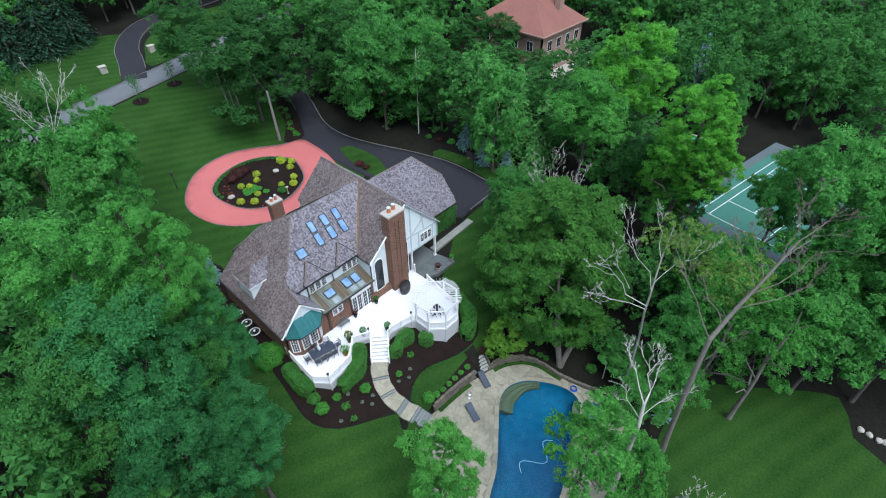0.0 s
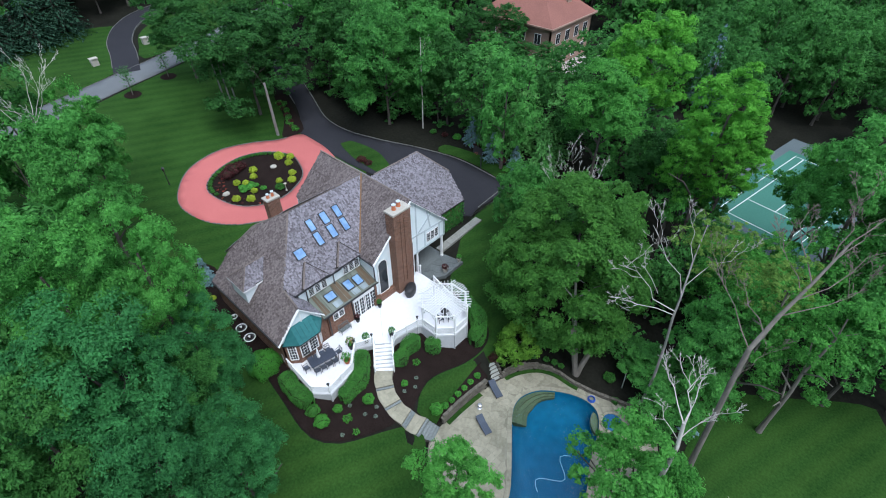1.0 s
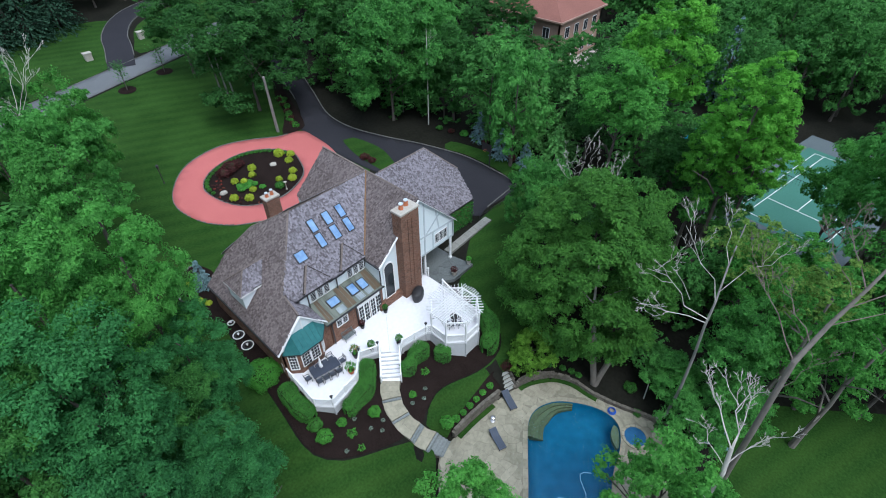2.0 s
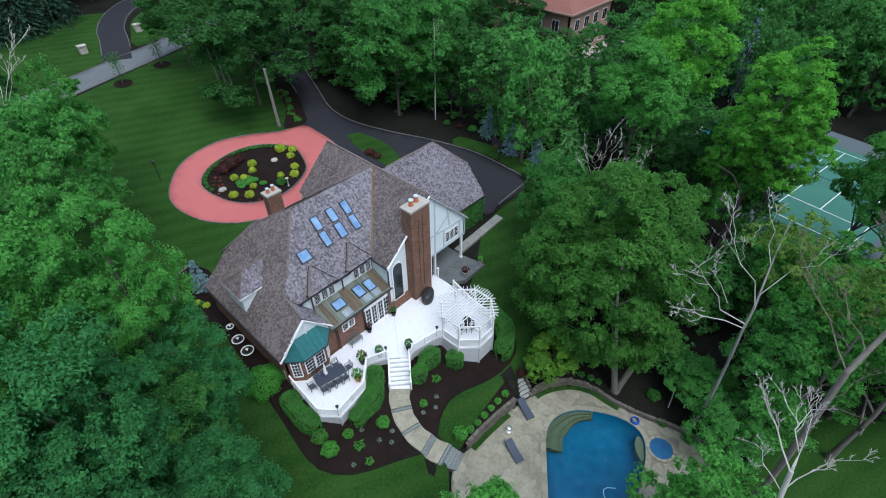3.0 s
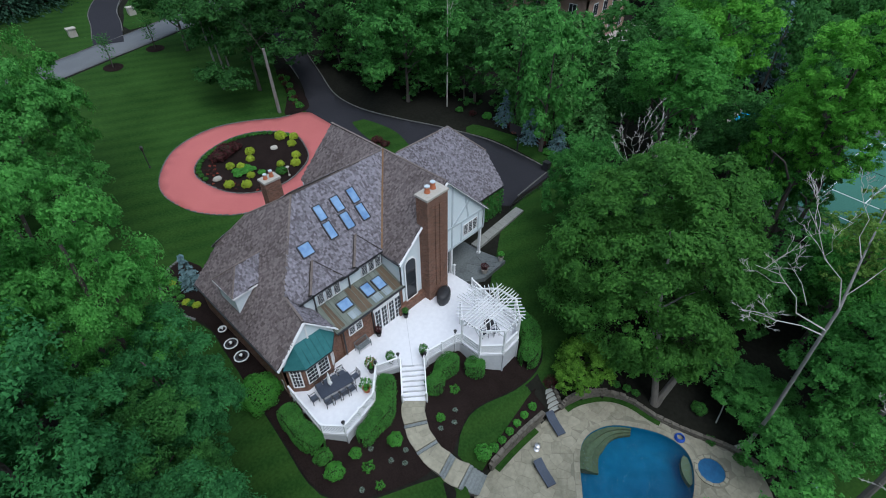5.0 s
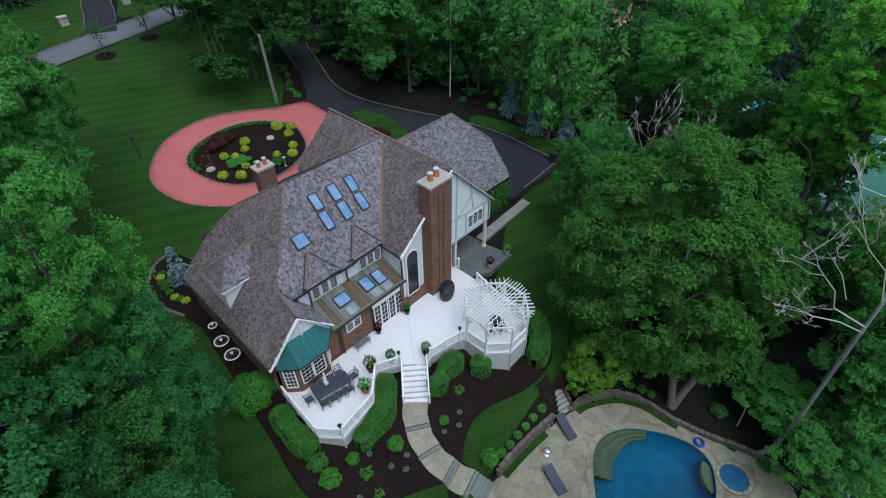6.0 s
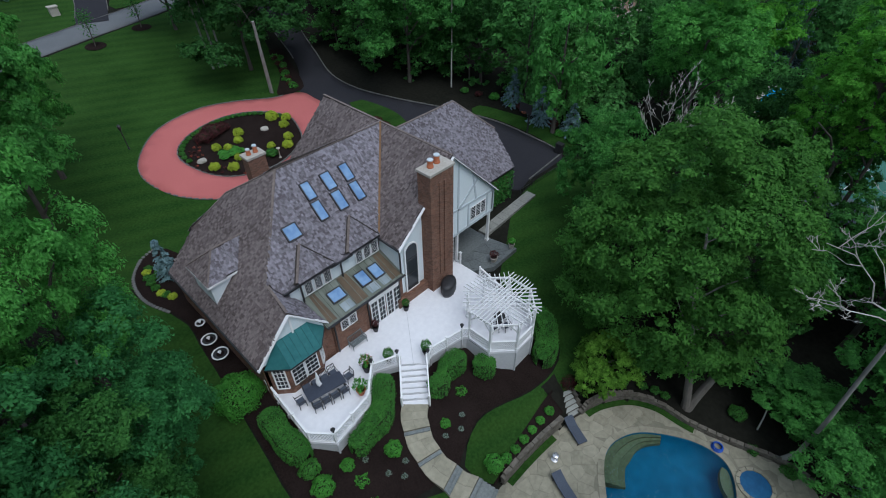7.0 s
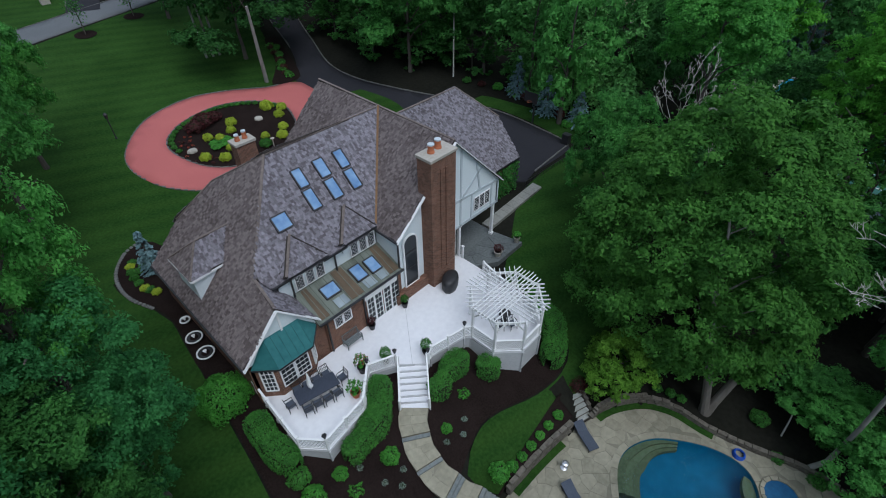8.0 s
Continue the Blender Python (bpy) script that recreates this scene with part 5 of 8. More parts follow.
TOP = -1.72
for k in range(8):
    p, q = gazebo_corner(k, 2.35), gazebo_corner(k + 1, 2.35)
    bm = bmesh.new()
    bar(bm, (p.x, p.y, DECK_Z), (p.x, p.y, TOP), 0.15)
    bar(bm, (p.x, p.y, DECK_Z), (p.x, p.y, DECK_Z + 0.25), 0.2)
    part("post", bm, M["white"], gaz)
    bm = bmesh.new()
    bar(bm, (p.x, p.y, TOP), (q.x, q.y, TOP), 0.07, 0.18)
    part("beam", bm, M["white"], gaz)
    if k in (0, 1, 2, 3, 4):
        # rail, balusters and lattice apron on the garden sides
        bm = bmesh.new()
        bar(bm, (p.x, p.y, DECK_Z + 0.95), (q.x, q.y, DECK_Z + 0.95), 0.13, 0.06)
        part("top_rail", bm, M["white"], gaz)
        bm = bmesh.new()
        bar(bm, (p.x, p.y, DECK_Z + 0.1), (q.x, q.y, DECK_Z + 0.1), 0.07, 0.06)
        part("bottom_rail", bm, M["white"], gaz)
        bm = bmesh.new()
        for i in range(-4, 14):
            for s0, s1 in ((i, i + 4), (i + 4, i)):
                lo, hi = sorted((max(0, min(13, s0)), max(0, min(13, s1))))
                if hi > lo:
                    a, b = p.lerp(q, max(0, min(13, s0)) / 13), p.lerp(q, max(0, min(13, s1)) / 13)
                    rise = 0.8 / 4
                    za, zb = DECK_Z + 0.12 + rise * abs(max(0, min(13, s0)) - s0), DECK_Z + 0.12 + 0.8 - rise * abs(max(0, min(13, s1)) - s1)
                    bar(bm, (a.x, a.y, za), (b.x, b.y, zb), 0.02, 0.05)
        part("lattice", bm, M["white"], gaz)
    if k in (0, 1, 2, 3, 5):
        # curved brackets under the beam
        for s, e in ((p, q), (q, p)):
            bm = bmesh.new()
            u = (e - s).normalized()
            pts = [(s + u * (0.55 * math.sin(t)), TOP - 0.08 - 0.6 * (1 - math.sin(t)) - 0.1 * math.cos(t)) for t in np.linspace(0.1, 1.57, 6)]
            for (a, za), (b, zb) in zip(pts, pts[1:]):
                bar(bm, (a.x, a.y, za), (b.x, b.y, zb), 0.05, 0.1)
            part("bracket", bm, M["white"], gaz)


def slat(a, b, z, w, h):
    bm = bmesh.new()
    bar(bm, (a.x, a.y, z), (b.x, b.y, z), w, h)
    part("slat", bm, M["white"], gaz)


# four crossed bands of slats, each running between two opposite sides; the square bands lie uppermost
for k, lift, count in ((1, 0.12, 6), (3, 0.18, 6), (2, 0.25, 7), (0, 0.32, 8)):
    p, q = gazebo_corner(k, 2.35), gazebo_corner(k + 1, 2.35)
    out = ((p + q) / 2 - GZ_C).normalized()
    run = Vector((-out.y, out.x))
    span = (q - p).length * 0.94
    for i in range(count):
        c = GZ_C + run * span * (i / (count - 1) - 0.5)
        reach = 2.17 + 0.38 + 0.1 * math.sin(i * 5.1 + k)
        slat(c - out * reach, c + out * reach, TOP + lift, 0.038, 0.09)

# ---- terrace furniture ----
def dining_chair(m):
    root = empty("dining_chair", m.translation)
    root.matrix_basis = m
    tagged(root, "dark metal patio dining chair", "chair", "chairs round the terrace table")

    def add(name, bm, mat):
        me = finish(name, bm, M[mat])
        me.parent = root
        return me
    bm = bmesh.new()
    box(bm, (-0.24, -0.23, 0.42), (0.24, 0.23, 0.47))
    add("seat", bm, "cushion")
    bm = bmesh.new()
    pts = [(-0.24, 0.24, 0.45), (-0.24, 0.3, 0.95), (0.24, 0.3, 0.95), (0.24, 0.24, 0.45)]
    for a, b in zip(pts, pts[1:]):
        bar(bm, a, b, 0.035)
    for k in range(1, 5):
        bar(bm, (-0.24 + 0.096 * k, 0.245, 0.48), (-0.24 + 0.096 * k, 0.3, 0.93), 0.018)
    bar(bm, (-0.24, 0.27, 0.7), (0.24, 0.27, 0.7), 0.018)
    add("backrest", bm, "black")
    for sx in (-1, 1):
        bm = bmesh.new()
        bar(bm, (sx * 0.26, 0.27, 0.66), (sx * 0.26, -0.2, 0.66), 0.035)
        bar(bm, (sx * 0.26, -0.2, 0.66), (sx * 0.26, -0.22, 0.42), 0.03)
        add("armrest", bm, "black")
        for sy in (-1, 1):
            bm = bmesh.new()
            bar(bm, (sx * 0.22, sy * 0.21, 0.43), (sx * 0.24, sy * 0.24, 0.0), 0.035)
            add("leg", bm, "black")
    return root


TA, TB = Vector((-11.36, -1.62)), Vector((-8.93, -2.1))
tdir = (TB - TA).normalized()
tside = Vector((-tdir.y, tdir.x))
tang = math.degrees(math.atan2(tdir.y, tdir.x))
tc = (TA + TB) / 2
table = empty("dining_table", (tc.x, tc.y, DECK_Z))
tagged(table, "long slate-dark rectangular patio table", "table")
tm = pose(tc.x, tc.y, DECK_Z, 0, 0, tang)
bm = bmesh.new()
box(bm, (-1.25, -0.52, 0.69), (1.25, 0.52, 0.73), tm)
bmesh.ops.bevel(bm, geom=bm.edges[:], offset=0.015, segments=2, affect="EDGES")
part("tabletop", bm, M["tabletop"], table)
for sx in (-1, 1):
    for sy in (-1, 1):
        bm = bmesh.new()
        bar(bm, tm @ Vector((sx * 1.1, sy * 0.4, 0)), tm @ Vector((sx * 1.1, sy * 0.4, 0.7)), 0.07)
        part("leg", bm, M["black"], table)
first = dining_chair(tm @ pose(-0.9, 0.78, 0, 0, 0, 0))
for x in (-0.3, 0.3, 0.9):
    copy_thing(first, tm @ pose(x, 0.78, 0, 0, 0, 4 * x))
for x in (-0.9, -0.3, 0.3, 0.9):
    copy_thing(first, tm @ pose(x, -0.76, 0, 0, 0, 180 + 5 * x))
copy_thing(first, tm @ pose(-1.6, 0.05, 0, 0, 0, 95))
copy_thing(first, tm @ pose(1.6, 0.0, 0, 0, 0, -82))
um = empty("parasol", (tc.x, tc.y, DECK_Z + 0.73))
tagged(um, "closed white parasol through the table", "parasol")
bm = bmesh.new()
bar(bm, (tc.x - 0.25, tc.y + 0.18, DECK_Z + 0.1), (tc.x - 0.25, tc.y + 0.18, DECK_Z + 2.2), 0.045)
part("pole", bm, M["white"], um)
bm = bmesh.new()
lathe(bm, (tc.x - 0.25, tc.y + 0.18, DECK_Z + 1.0), [(0.16, 0), (0.13, 0.3), (0.09, 0.8), (0.03, 1.25)], 10)
for v in bm.verts:
    v.co.x += 0.03 * math.sin(v.co.z * 9)
part("canopy", bm, M["white"], um, "furled white canopy")

bench = empty("garden_bench", (-6.35, -0.35, DECK_Z))
tagged(bench, "grey metal garden bench against the brick wall", "bench")
bmt = pose(-6.35, -0.4, DECK_Z, 0, 0, 0)
bm = bmesh.new()
for k in range(6):
    box(bm, (-0.6, -0.25 + k * 0.085, 0.42), (0.6, -0.19 + k * 0.085, 0.45), bmt)
part("seat", bm, M["bench_metal"], bench)
bm = bmesh.new()
for k in range(11):
    bar(bm, bmt @ Vector((-0.55 + 0.11 * k, 0.28, 0.45)), bmt @ Vector((-0.55 + 0.11 * k, 0.34, 0.9)), 0.02)
bar(bm, bmt @ Vector((-0.6, 0.34, 0.9)), bmt @ Vector((0.6, 0.34, 0.9)), 0.035)
part("backrest", bm, M["bench_metal"], bench)
for sx in (-1, 1):
    for sy in (-0.22, 0.28):
        bm = bmesh.new()
        bar(bm, bmt @ Vector((sx * 0.58, sy, 0)), bmt @ Vector((sx * 0.58, sy, 0.62 if sy < 0 else 0.9)), 0.04)
        part("leg", bm, M["bench_metal"], bench)
    bm = bmesh.new()
    bar(bm, bmt @ Vector((sx * 0.58, -0.24, 0.63)), bmt @ Vector((sx * 0.58, 0.3, 0.66)), 0.05)
    part("armrest", bm, M["bench_metal"], bench)

# covered grill by the chimney
bm = bmesh.new()
rings = [(0.62, 0.0), (0.68, 0.3), (0.7, 0.75), (0.66, 0.98), (0.5, 1.08), (0.2, 1.12)]
lathe(bm, (0, 0, 0), rings, 24)
for v in bm.verts:
    a = math.atan2(v.co.y, v.co.x)
    k = 1 + 0.03 * math.sin(a * 9) * (1.1 - v.co.z)
    v.co.x, v.co.y, v.co.z = v.co.x * k * 1.25, v.co.y * k * 0.8, v.co.z * 0.95
bmesh.ops.transform(bm, matrix=pose(1.6, -1.45, DECK_Z, 0, 0, 24), verts=bm.verts)
tagged(finish("covered_grill", bm, M["black"], smooth=True), "bulky grill under a black fabric cover", "grill")

# chairs inside the gazebo
for x, y, r in ((0.9, -6.5, 60), (1.6, -7.0, -20)):
    c = copy_thing(first, pose(x, y, DECK_Z, 0, 0, r))
    tagged(c, "dark metal chair inside the gazebo", "chair", "gazebo chairs")
gt = empty("side_table", (1.75, -6.2, DECK_Z))
tagged(gt, "small round dark metal table", "table")
bm = bmesh.new()
lathe(bm, (1.75, -6.2, DECK_Z + 0.66), [(0.4, 0), (0.42, 0.02), (0.4, 0.04)], 20)
part("tabletop", bm, M["black"], gt)
bm = bmesh.new()
lathe(bm, (1.75, -6.2, DECK_Z), [(0.22, 0), (0.2, 0.03), (0.035, 0.06), (0.035, 0.66)], 12)
part("pedestal", bm, M["black"], gt)

# ---- path, pool and stone work ----
def clip(poly, px, py, nx, ny):
    """The part of a polygon on the near side of a line."""
    out = []
    for i in range(len(poly)):
        a, b = poly[i - 1], poly[i]
        da = (a[0] - px) * nx + (a[1] - py) * ny
        db = (b[0] - px) * nx + (b[1] - py) * ny
        if (da <= 0) != (db <= 0):
            t = da / (da - db)
            out.append((a[0] + (b[0] - a[0]) * t, a[1] + (b[1] - a[1]) * t))
        if db <= 0:
            out.append(b)
    return out


def crazy_paving(outline, size, seed, holes=(), gap=0.014):
    """Irregular stones that fill an outline; plan polygons."""
    rnd = random.Random(seed)
    xs, ys = [p[0] for p in outline], [p[1] for p in outline]
    seeds = []
    y = min(ys) - size
    while y < max(ys) + size:
        x = min(xs) - size
        while x < max(xs) + size:
            seeds.append((x + rnd.uniform(-0.42, 0.42) * size, y + rnd.uniform(-0.42, 0.42) * size))
            x += size
        y += size
    stones = []
    for i, (sx, sy) in enumerate(seeds):
        if not inside(sx, sy, outline) or any(inside(sx, sy, h) for h in holes):
            continue
        poly = [(sx - size, sy - size), (sx + size, sy - size), (sx + size, sy + size), (sx - size, sy + size)]
        for j, (qx, qy) in enumerate(seeds):
            if i != j and abs(qx - sx) < 2.2 * size and abs(qy - sy) < 2.2 * size:
                dx, dy = qx - sx, qy - sy
                n = math.hypot(dx, dy)
                poly = clip(poly, (sx + qx) / 2 - dx / n * gap / 2, (sy + qy) / 2 - dy / n * gap / 2, dx / n, dy / n)
                if len(poly) < 3:
                    break
        if len(poly) < 3:
            continue
        ok = [p for p in poly if inside(p[0], p[1], outline) and not any(inside(p[0], p[1], h) for h in holes)]
        if len(ok) < len(poly):
            # pull corners that stick out towards the stone's middle
            fixed = []
            for p in poly:
                q = p
                for _ in range(10):
                    if inside(q[0], q[1], outline) and not any(inside(q[0], q[1], h) for h in holes):
                        break
                    q = (q[0] + (sx - q[0]) * 0.12, q[1] + (sy - q[1]) * 0.12)
                fixed.append(q)
            poly = fixed
        stones.append(poly)
    return stones


def lay(stones, z, parent, mat, thick=0.06, seed=1):
    rnd = random.Random(seed)
    for poly in stones:
        bm = bmesh.new()
        h = z + rnd.uniform(-0.008, 0.012)
        cx, cy = sum(p[0] for p in poly) / len(poly), sum(p[1] for p in poly) / len(poly)
        top = [bm.verts.new((cx + (p[0] - cx) * 0.985, cy + (p[1] - cy) * 0.985, h)) for p in poly]
        low = [bm.verts.new((p[0], p[1], h - 0.012)) for p in poly]
        bot = [bm.verts.new((p[0], p[1], h - thick)) for p in poly]
        bm.faces.new(top)
        for a, b in ((top, low), (low, bot)):
            for i in range(len(poly)):
                bm.faces.new((a[i - 1], a[i], b[i], b[i - 1]))
        part("flagstone", bm, M[mat], parent)


def grown(poly, d):
    """An outline moved outwards (or inwards, d below 0)."""
    n, out = len(poly), []
    area = sum(poly[i - 1][0] * poly[i][1] - poly[i][0] * poly[i - 1][1] for i in range(n))
    s = 1 if area > 0 else -1
    for i in range(n):
        a, b = Vector(poly[i - 1][:2]), Vector(poly[(i + 1) % n][:2])
        t = (b - a).normalized()
        out.append((poly[i][0] + t.y * d * s, poly[i][1] - t.x * d * s))
    return out


patio = empty("pool_patio", (0, -15, PATIO_Z))
tagged(patio, "tan irregular flagstone patio round the swimming pool", "patio", "", "structure")
SPA = [(SPA_AT[0] + 1.25 * math.cos(a), SPA_AT[1] + 1.25 * math.sin(a)) for a in np.linspace(0, math.tau, 25)[:-1]]
base = drape("patio_bed", grown(PATIO, -0.05), -0.012, M["joint"], 1.0, holes=[POOL], height=lambda x, y: PATIO_Z)
base.parent = patio
base.matrix_parent_inverse = patio.matrix_basis.inverted()
for key in ("kind",):
    del base[key]
COPING = grown(POOL, 0.42)
lay([s for s in crazy_paving(grown(PATIO, -0.08), 0.78, 4, [COPING, SPA]) if s[0][0] > -13 and s[0][1] > -27], PATIO_Z, patio, "flag")

pool = empty("swimming_pool", (0, -20, PATIO_Z - 1.6))
tagged(pool, "free-form swimming pool with deep blue water", "pool")
bm = bmesh.new()
rim = [bm.verts.new((p[0], p[1], PATIO_Z - 0.04)) for p in POOL]
rings = [rim]
for inset, drop in ((0.06, 0.5), (0.25, 0.85), (0.5, 1.15), (0.75, 1.35), (0.95, 1.45)):
    rings.append([bm.verts.new((p[0], p[1], PATIO_Z - drop)) for p in grown(POOL, -inset)])
for a, b in zip(rings, rings[1:]):
    for i in range(len(rim)):
        bm.faces.new((a[i - 1], a[i], b[i], b[i - 1]))
bm.faces.new(rings[-1])
part("basin", bm, M["plaster"], pool, "blue plaster basin", True)
bm = bmesh.new()
a = [bm.verts.new((p[0], p[1], PATIO_Z - 0.1)) for p in POOL]
bm.faces.new(a)
w = part("water", bm, M["water"], pool, "clear blue rippled water")
w.visible_shadow = False
n = len(POOL)
k = 0
while k < n:
    e = min(k + 2, n)
    seg = list(range(k, e + 1))
    bm = bmesh.new()
    poly = [(*POOL[i % n][:2], PATIO_Z + 0.02) for i in seg] + [(*COPING[i % n], PATIO_Z + 0.02) for i in seg[::-1]]
    cx, cy = sum(p[0] for p in poly) / len(poly), sum(p[1] for p in poly) / len(poly)
    slab(bm, [(cx + (p[0] - cx) * 0.975, cy + (p[1] - cy) * 0.975, p[2]) for p in poly], 0.12)
    part("coping_stone", bm, M["flag"], pool)
    k += 2
# curved entry ledges of tan stone under the water, tapering along the far side
LEDGE = [i for i in range(n) if -1.1 < POOL[i][0] < 4.9 and POOL[i][1] > -18.9]
for depth, wide in ((0.2, 0.5), (0.36, 0.95), (0.52, 1.4)):
    inn = [tuple(Vector(POOL[i][:2]).lerp(Vector(p), 1 - 0.75 * max(0, min(1, (POOL[i][0] - 2.2) / 2.6)))) for i, p in enumerate(grown(POOL, -wide))]
    bm = bmesh.new()
    for i, j in zip(LEDGE, LEDGE[1:]):
        if j == i + 1:
            slab(bm, [(*POOL[i][:2], PATIO_Z - depth), (*POOL[j][:2], PATIO_Z - depth), (*inn[j], PATIO_Z - depth), (*inn[i], PATIO_Z - depth)], 0.3)
    bmesh.ops.remove_doubles(bm, verts=bm.verts, dist=0.001)
    part("entry_step", bm, M["pool_rim"], pool, "tan stone entry step under water")
# a tan shelf round the spa, on its pool side
bm = bmesh.new()
for k in range(36):
    q = [(SPA_AT[0] + r * math.cos(a), SPA_AT[1] + r * math.sin(a)) for r, a in ((1.18, k * math.tau / 36), (1.95, k * math.tau / 36), (1.95, (k + 1) * math.tau / 36), (1.18, (k + 1) * math.tau / 36))]
    if all(inside(x, y, POOL) for x, y in q[1:3]):
        slab(bm, [(x, y, PATIO_Z - 0.3) for x, y in q], 0.4)
bmesh.ops.remove_doubles(bm, verts=bm.verts, dist=0.001)
part("spa_shelf", bm, M["pool_rim"], pool, "tan stone shelf under water beside the spa")
# pale specks in drifts on the water, standing in for its glints
rnd = random.Random(44)
verts, faces = [], []
for _ in range(26):
    cx, cy = rnd.uniform(-6.0, 5.0), rnd.uniform(-25.0, -16.8)
    for _ in range(rnd.randint(2, 9)):
        x, y = cx + rnd.gauss(0, 0.3), cy + rnd.gauss(0, 0.22)
        if inside(x, y, grown(POOL, -0.2)):
            r, a = rnd.uniform(0.015, 0.045), rnd.uniform(0, 6.3)
            k = len(verts)
            verts += [(x + r * math.cos(a + t), y + r * 0.6 * math.sin(a + t), PATIO_Z - 0.094) for t in (0, 1.57, 3.14, 4.71)]
            faces.append((k, k + 1, k + 2, k + 3))
me = bpy.data.meshes.new("fallen_blossom")
me.from_pydata(verts, [], faces)
me.materials.append(M["pale_sheen"])
tagged(new("fallen_blossom", me), "pale specks painted as glints on the pool water", "blossom", "", "stuff")
spa = empty("spa", (*SPA_AT, PATIO_Z))
tagged(spa, "round raised spa beside the pool", "spa")
for k in range(14):
    a0, a1 = k * math.tau / 14 + 0.02, (k + 1) * math.tau / 14 - 0.02
    bm = bmesh.new()
    pts = [(SPA_AT[0] + r * math.cos(a), SPA_AT[1] + r * math.sin(a), PATIO_Z + 0.1) for r, a in ((0.93, a0), (1.16, a0), (1.16, a1), (0.93, a1))]
    slab(bm, pts, 0.5)
    part("rim_stone", bm, M["flag"], spa)
bm = bmesh.new()
lathe(bm, (*SPA_AT, PATIO_Z - 0.75), [(0.5, 0), (0.93, 0.02), (0.95, 0.78)], 24)
part("basin", bm, M["spa_tile"], spa)
bm = bmesh.new()
bm.faces.new([bm.verts.new((SPA_AT[0] + 0.94 * math.cos(a), SPA_AT[1] + 0.94 * math.sin(a), PATIO_Z - 0.02)) for a in np.linspace(0, math.tau, 25)[:-1]])
w = part("water", bm, M["water"], spa)
w.visible_shadow = False


def stone_block(bm, c, size, turn, rnd):
    m = Matrix.Translation(c) @ Matrix.Rotation(turn, 4, "Z")
    vs = box(bm, (-size[0] / 2, -size[1] / 2, -size[2] / 2), (size[0] / 2, size[1] / 2, size[2] / 2))
    for v in vs:
        v.co = m @ (v.co * rnd.uniform(0.86, 1.06))


def stone_wall(line, top, label):
    """A dry wall of rough stones along a plan line; top gives its height at a place."""
    root = empty("retaining_wall", (*line[0], PATIO_Z))
    tagged(root, label, "wall", "", "structure")
    rnd = random.Random(17)
    for course in range(9):
        z = PATIO_Z + 0.1 + course * 0.21
        run = rnd.uniform(0, 0.4)
        pts = [Vector(p[:2]) for p in line]
        for a, b in zip(pts, pts[1:]):
            length, d = (b - a).length, (b - a).normalized()
            while run < length:
                w = rnd.uniform(0.35, 0.7)
                p = a + d * (run + w / 2)
                if z < top(p.x, p.y) - 0.05:
                    bm = bmesh.new()
                    stone_block(bm, (p.x, p.y, z), (w * 0.97, 0.3, 0.21), math.atan2(d.y, d.x) + rnd.uniform(-0.06, 0.06), rnd)
                    part("stone", bm, M["rock"], root)
                run += w
            run -= length


i0 = min(range(len(PATIO)), key=lambda i: (Vector(PATIO[i]) - Vector((-5.6, -12.5))).length)
i1 = min(range(len(PATIO)), key=lambda i: (Vector(PATIO[i]) - Vector((0.4, -12.95))).length)
i2 = min(range(len(PATIO)), key=lambda i: (Vector(PATIO[i]) - Vector((2.0, -13.4))).length)
i3 = min(range(len(PATIO)), key=lambda i: (Vector(PATIO[i]) - Vector((7.5, -26.5))).length)
stone_wall(PATIO[i0:i1 + 1], lambda x, y: -7.35, "low dry-stone wall between lawn and pool patio")
stone_wall(PATIO[i2:i3 + 1], lambda x, y: max(-8.15, min(-7.5, natural(x, y) + 0.35)), "low dry-stone wall curving round the pool")


def flight(a, b, z0, z1, n, width, mat, label):
    """Stone steps from plan place a (top) to b (foot)."""
    a, b = Vector(a), Vector(b)
    root = empty("stone_steps", (*b, z1))
    tagged(root, label, "steps")
    d = (b - a).normalized()
    run = (b - a).length / n
    for k in range(n):
        c = a + d * run * (k + 0.5)
        z = z0 + (z1 - z0) * (k + 1) / (n + 1)
        m = Matrix.Translation((c.x, c.y, z)) @ Matrix.Rotation(math.atan2(d.y, d.x), 4, "Z")
        bm = bmesh.new()
        box(bm, (-run / 2 - 0.02, -width / 2, -0.07), (run / 2, width / 2, 0), m)
        bmesh.ops.bevel(bm, geom=bm.edges[:], offset=0.02, segments=1, affect="EDGES")
        part("tread", bm, M[mat], root)
        bm = bmesh.new()
        box(bm, (-run / 2, -width / 2 + 0.03, -0.6), (run / 2, width / 2 - 0.03, -0.12), m)
        part("riser", bm, M["rock"], root)
    for s in (-1, 1):
        rnd = random.Random(int(a.x * 10) + s)
        for k in range(5):
            c = a.lerp(b, (k + 0.5) / 5) + Vector((-d.y, d.x)) * s * (width / 2 + 0.2)
            z = z0 + (z1 - z0) * (k + 0.5) / 5
            bm = bmesh.new()
            stone_block(bm, (c.x, c.y, z - 0.2), (0.42, 0.26, 0.4), math.atan2(d.y, d.x) + rnd.uniform(-0.15, 0.15), rnd)
            part("cheek_stone", bm, M["rock"], root)


flight((2.2, -11.85), (1.75, -13.25), -7.6, -8.75, 5, 1.25, "pale_tread", "bluestone steps down to the pool patio")

# garden path in sloping landings, then steps down to the patio
PL = [(-7.03, -5.35), (-8.14, -6.67), (-8.76, -8.48), (-8.63, -10.5), (-8.23, -11.88), (-7.32, -12.98)]
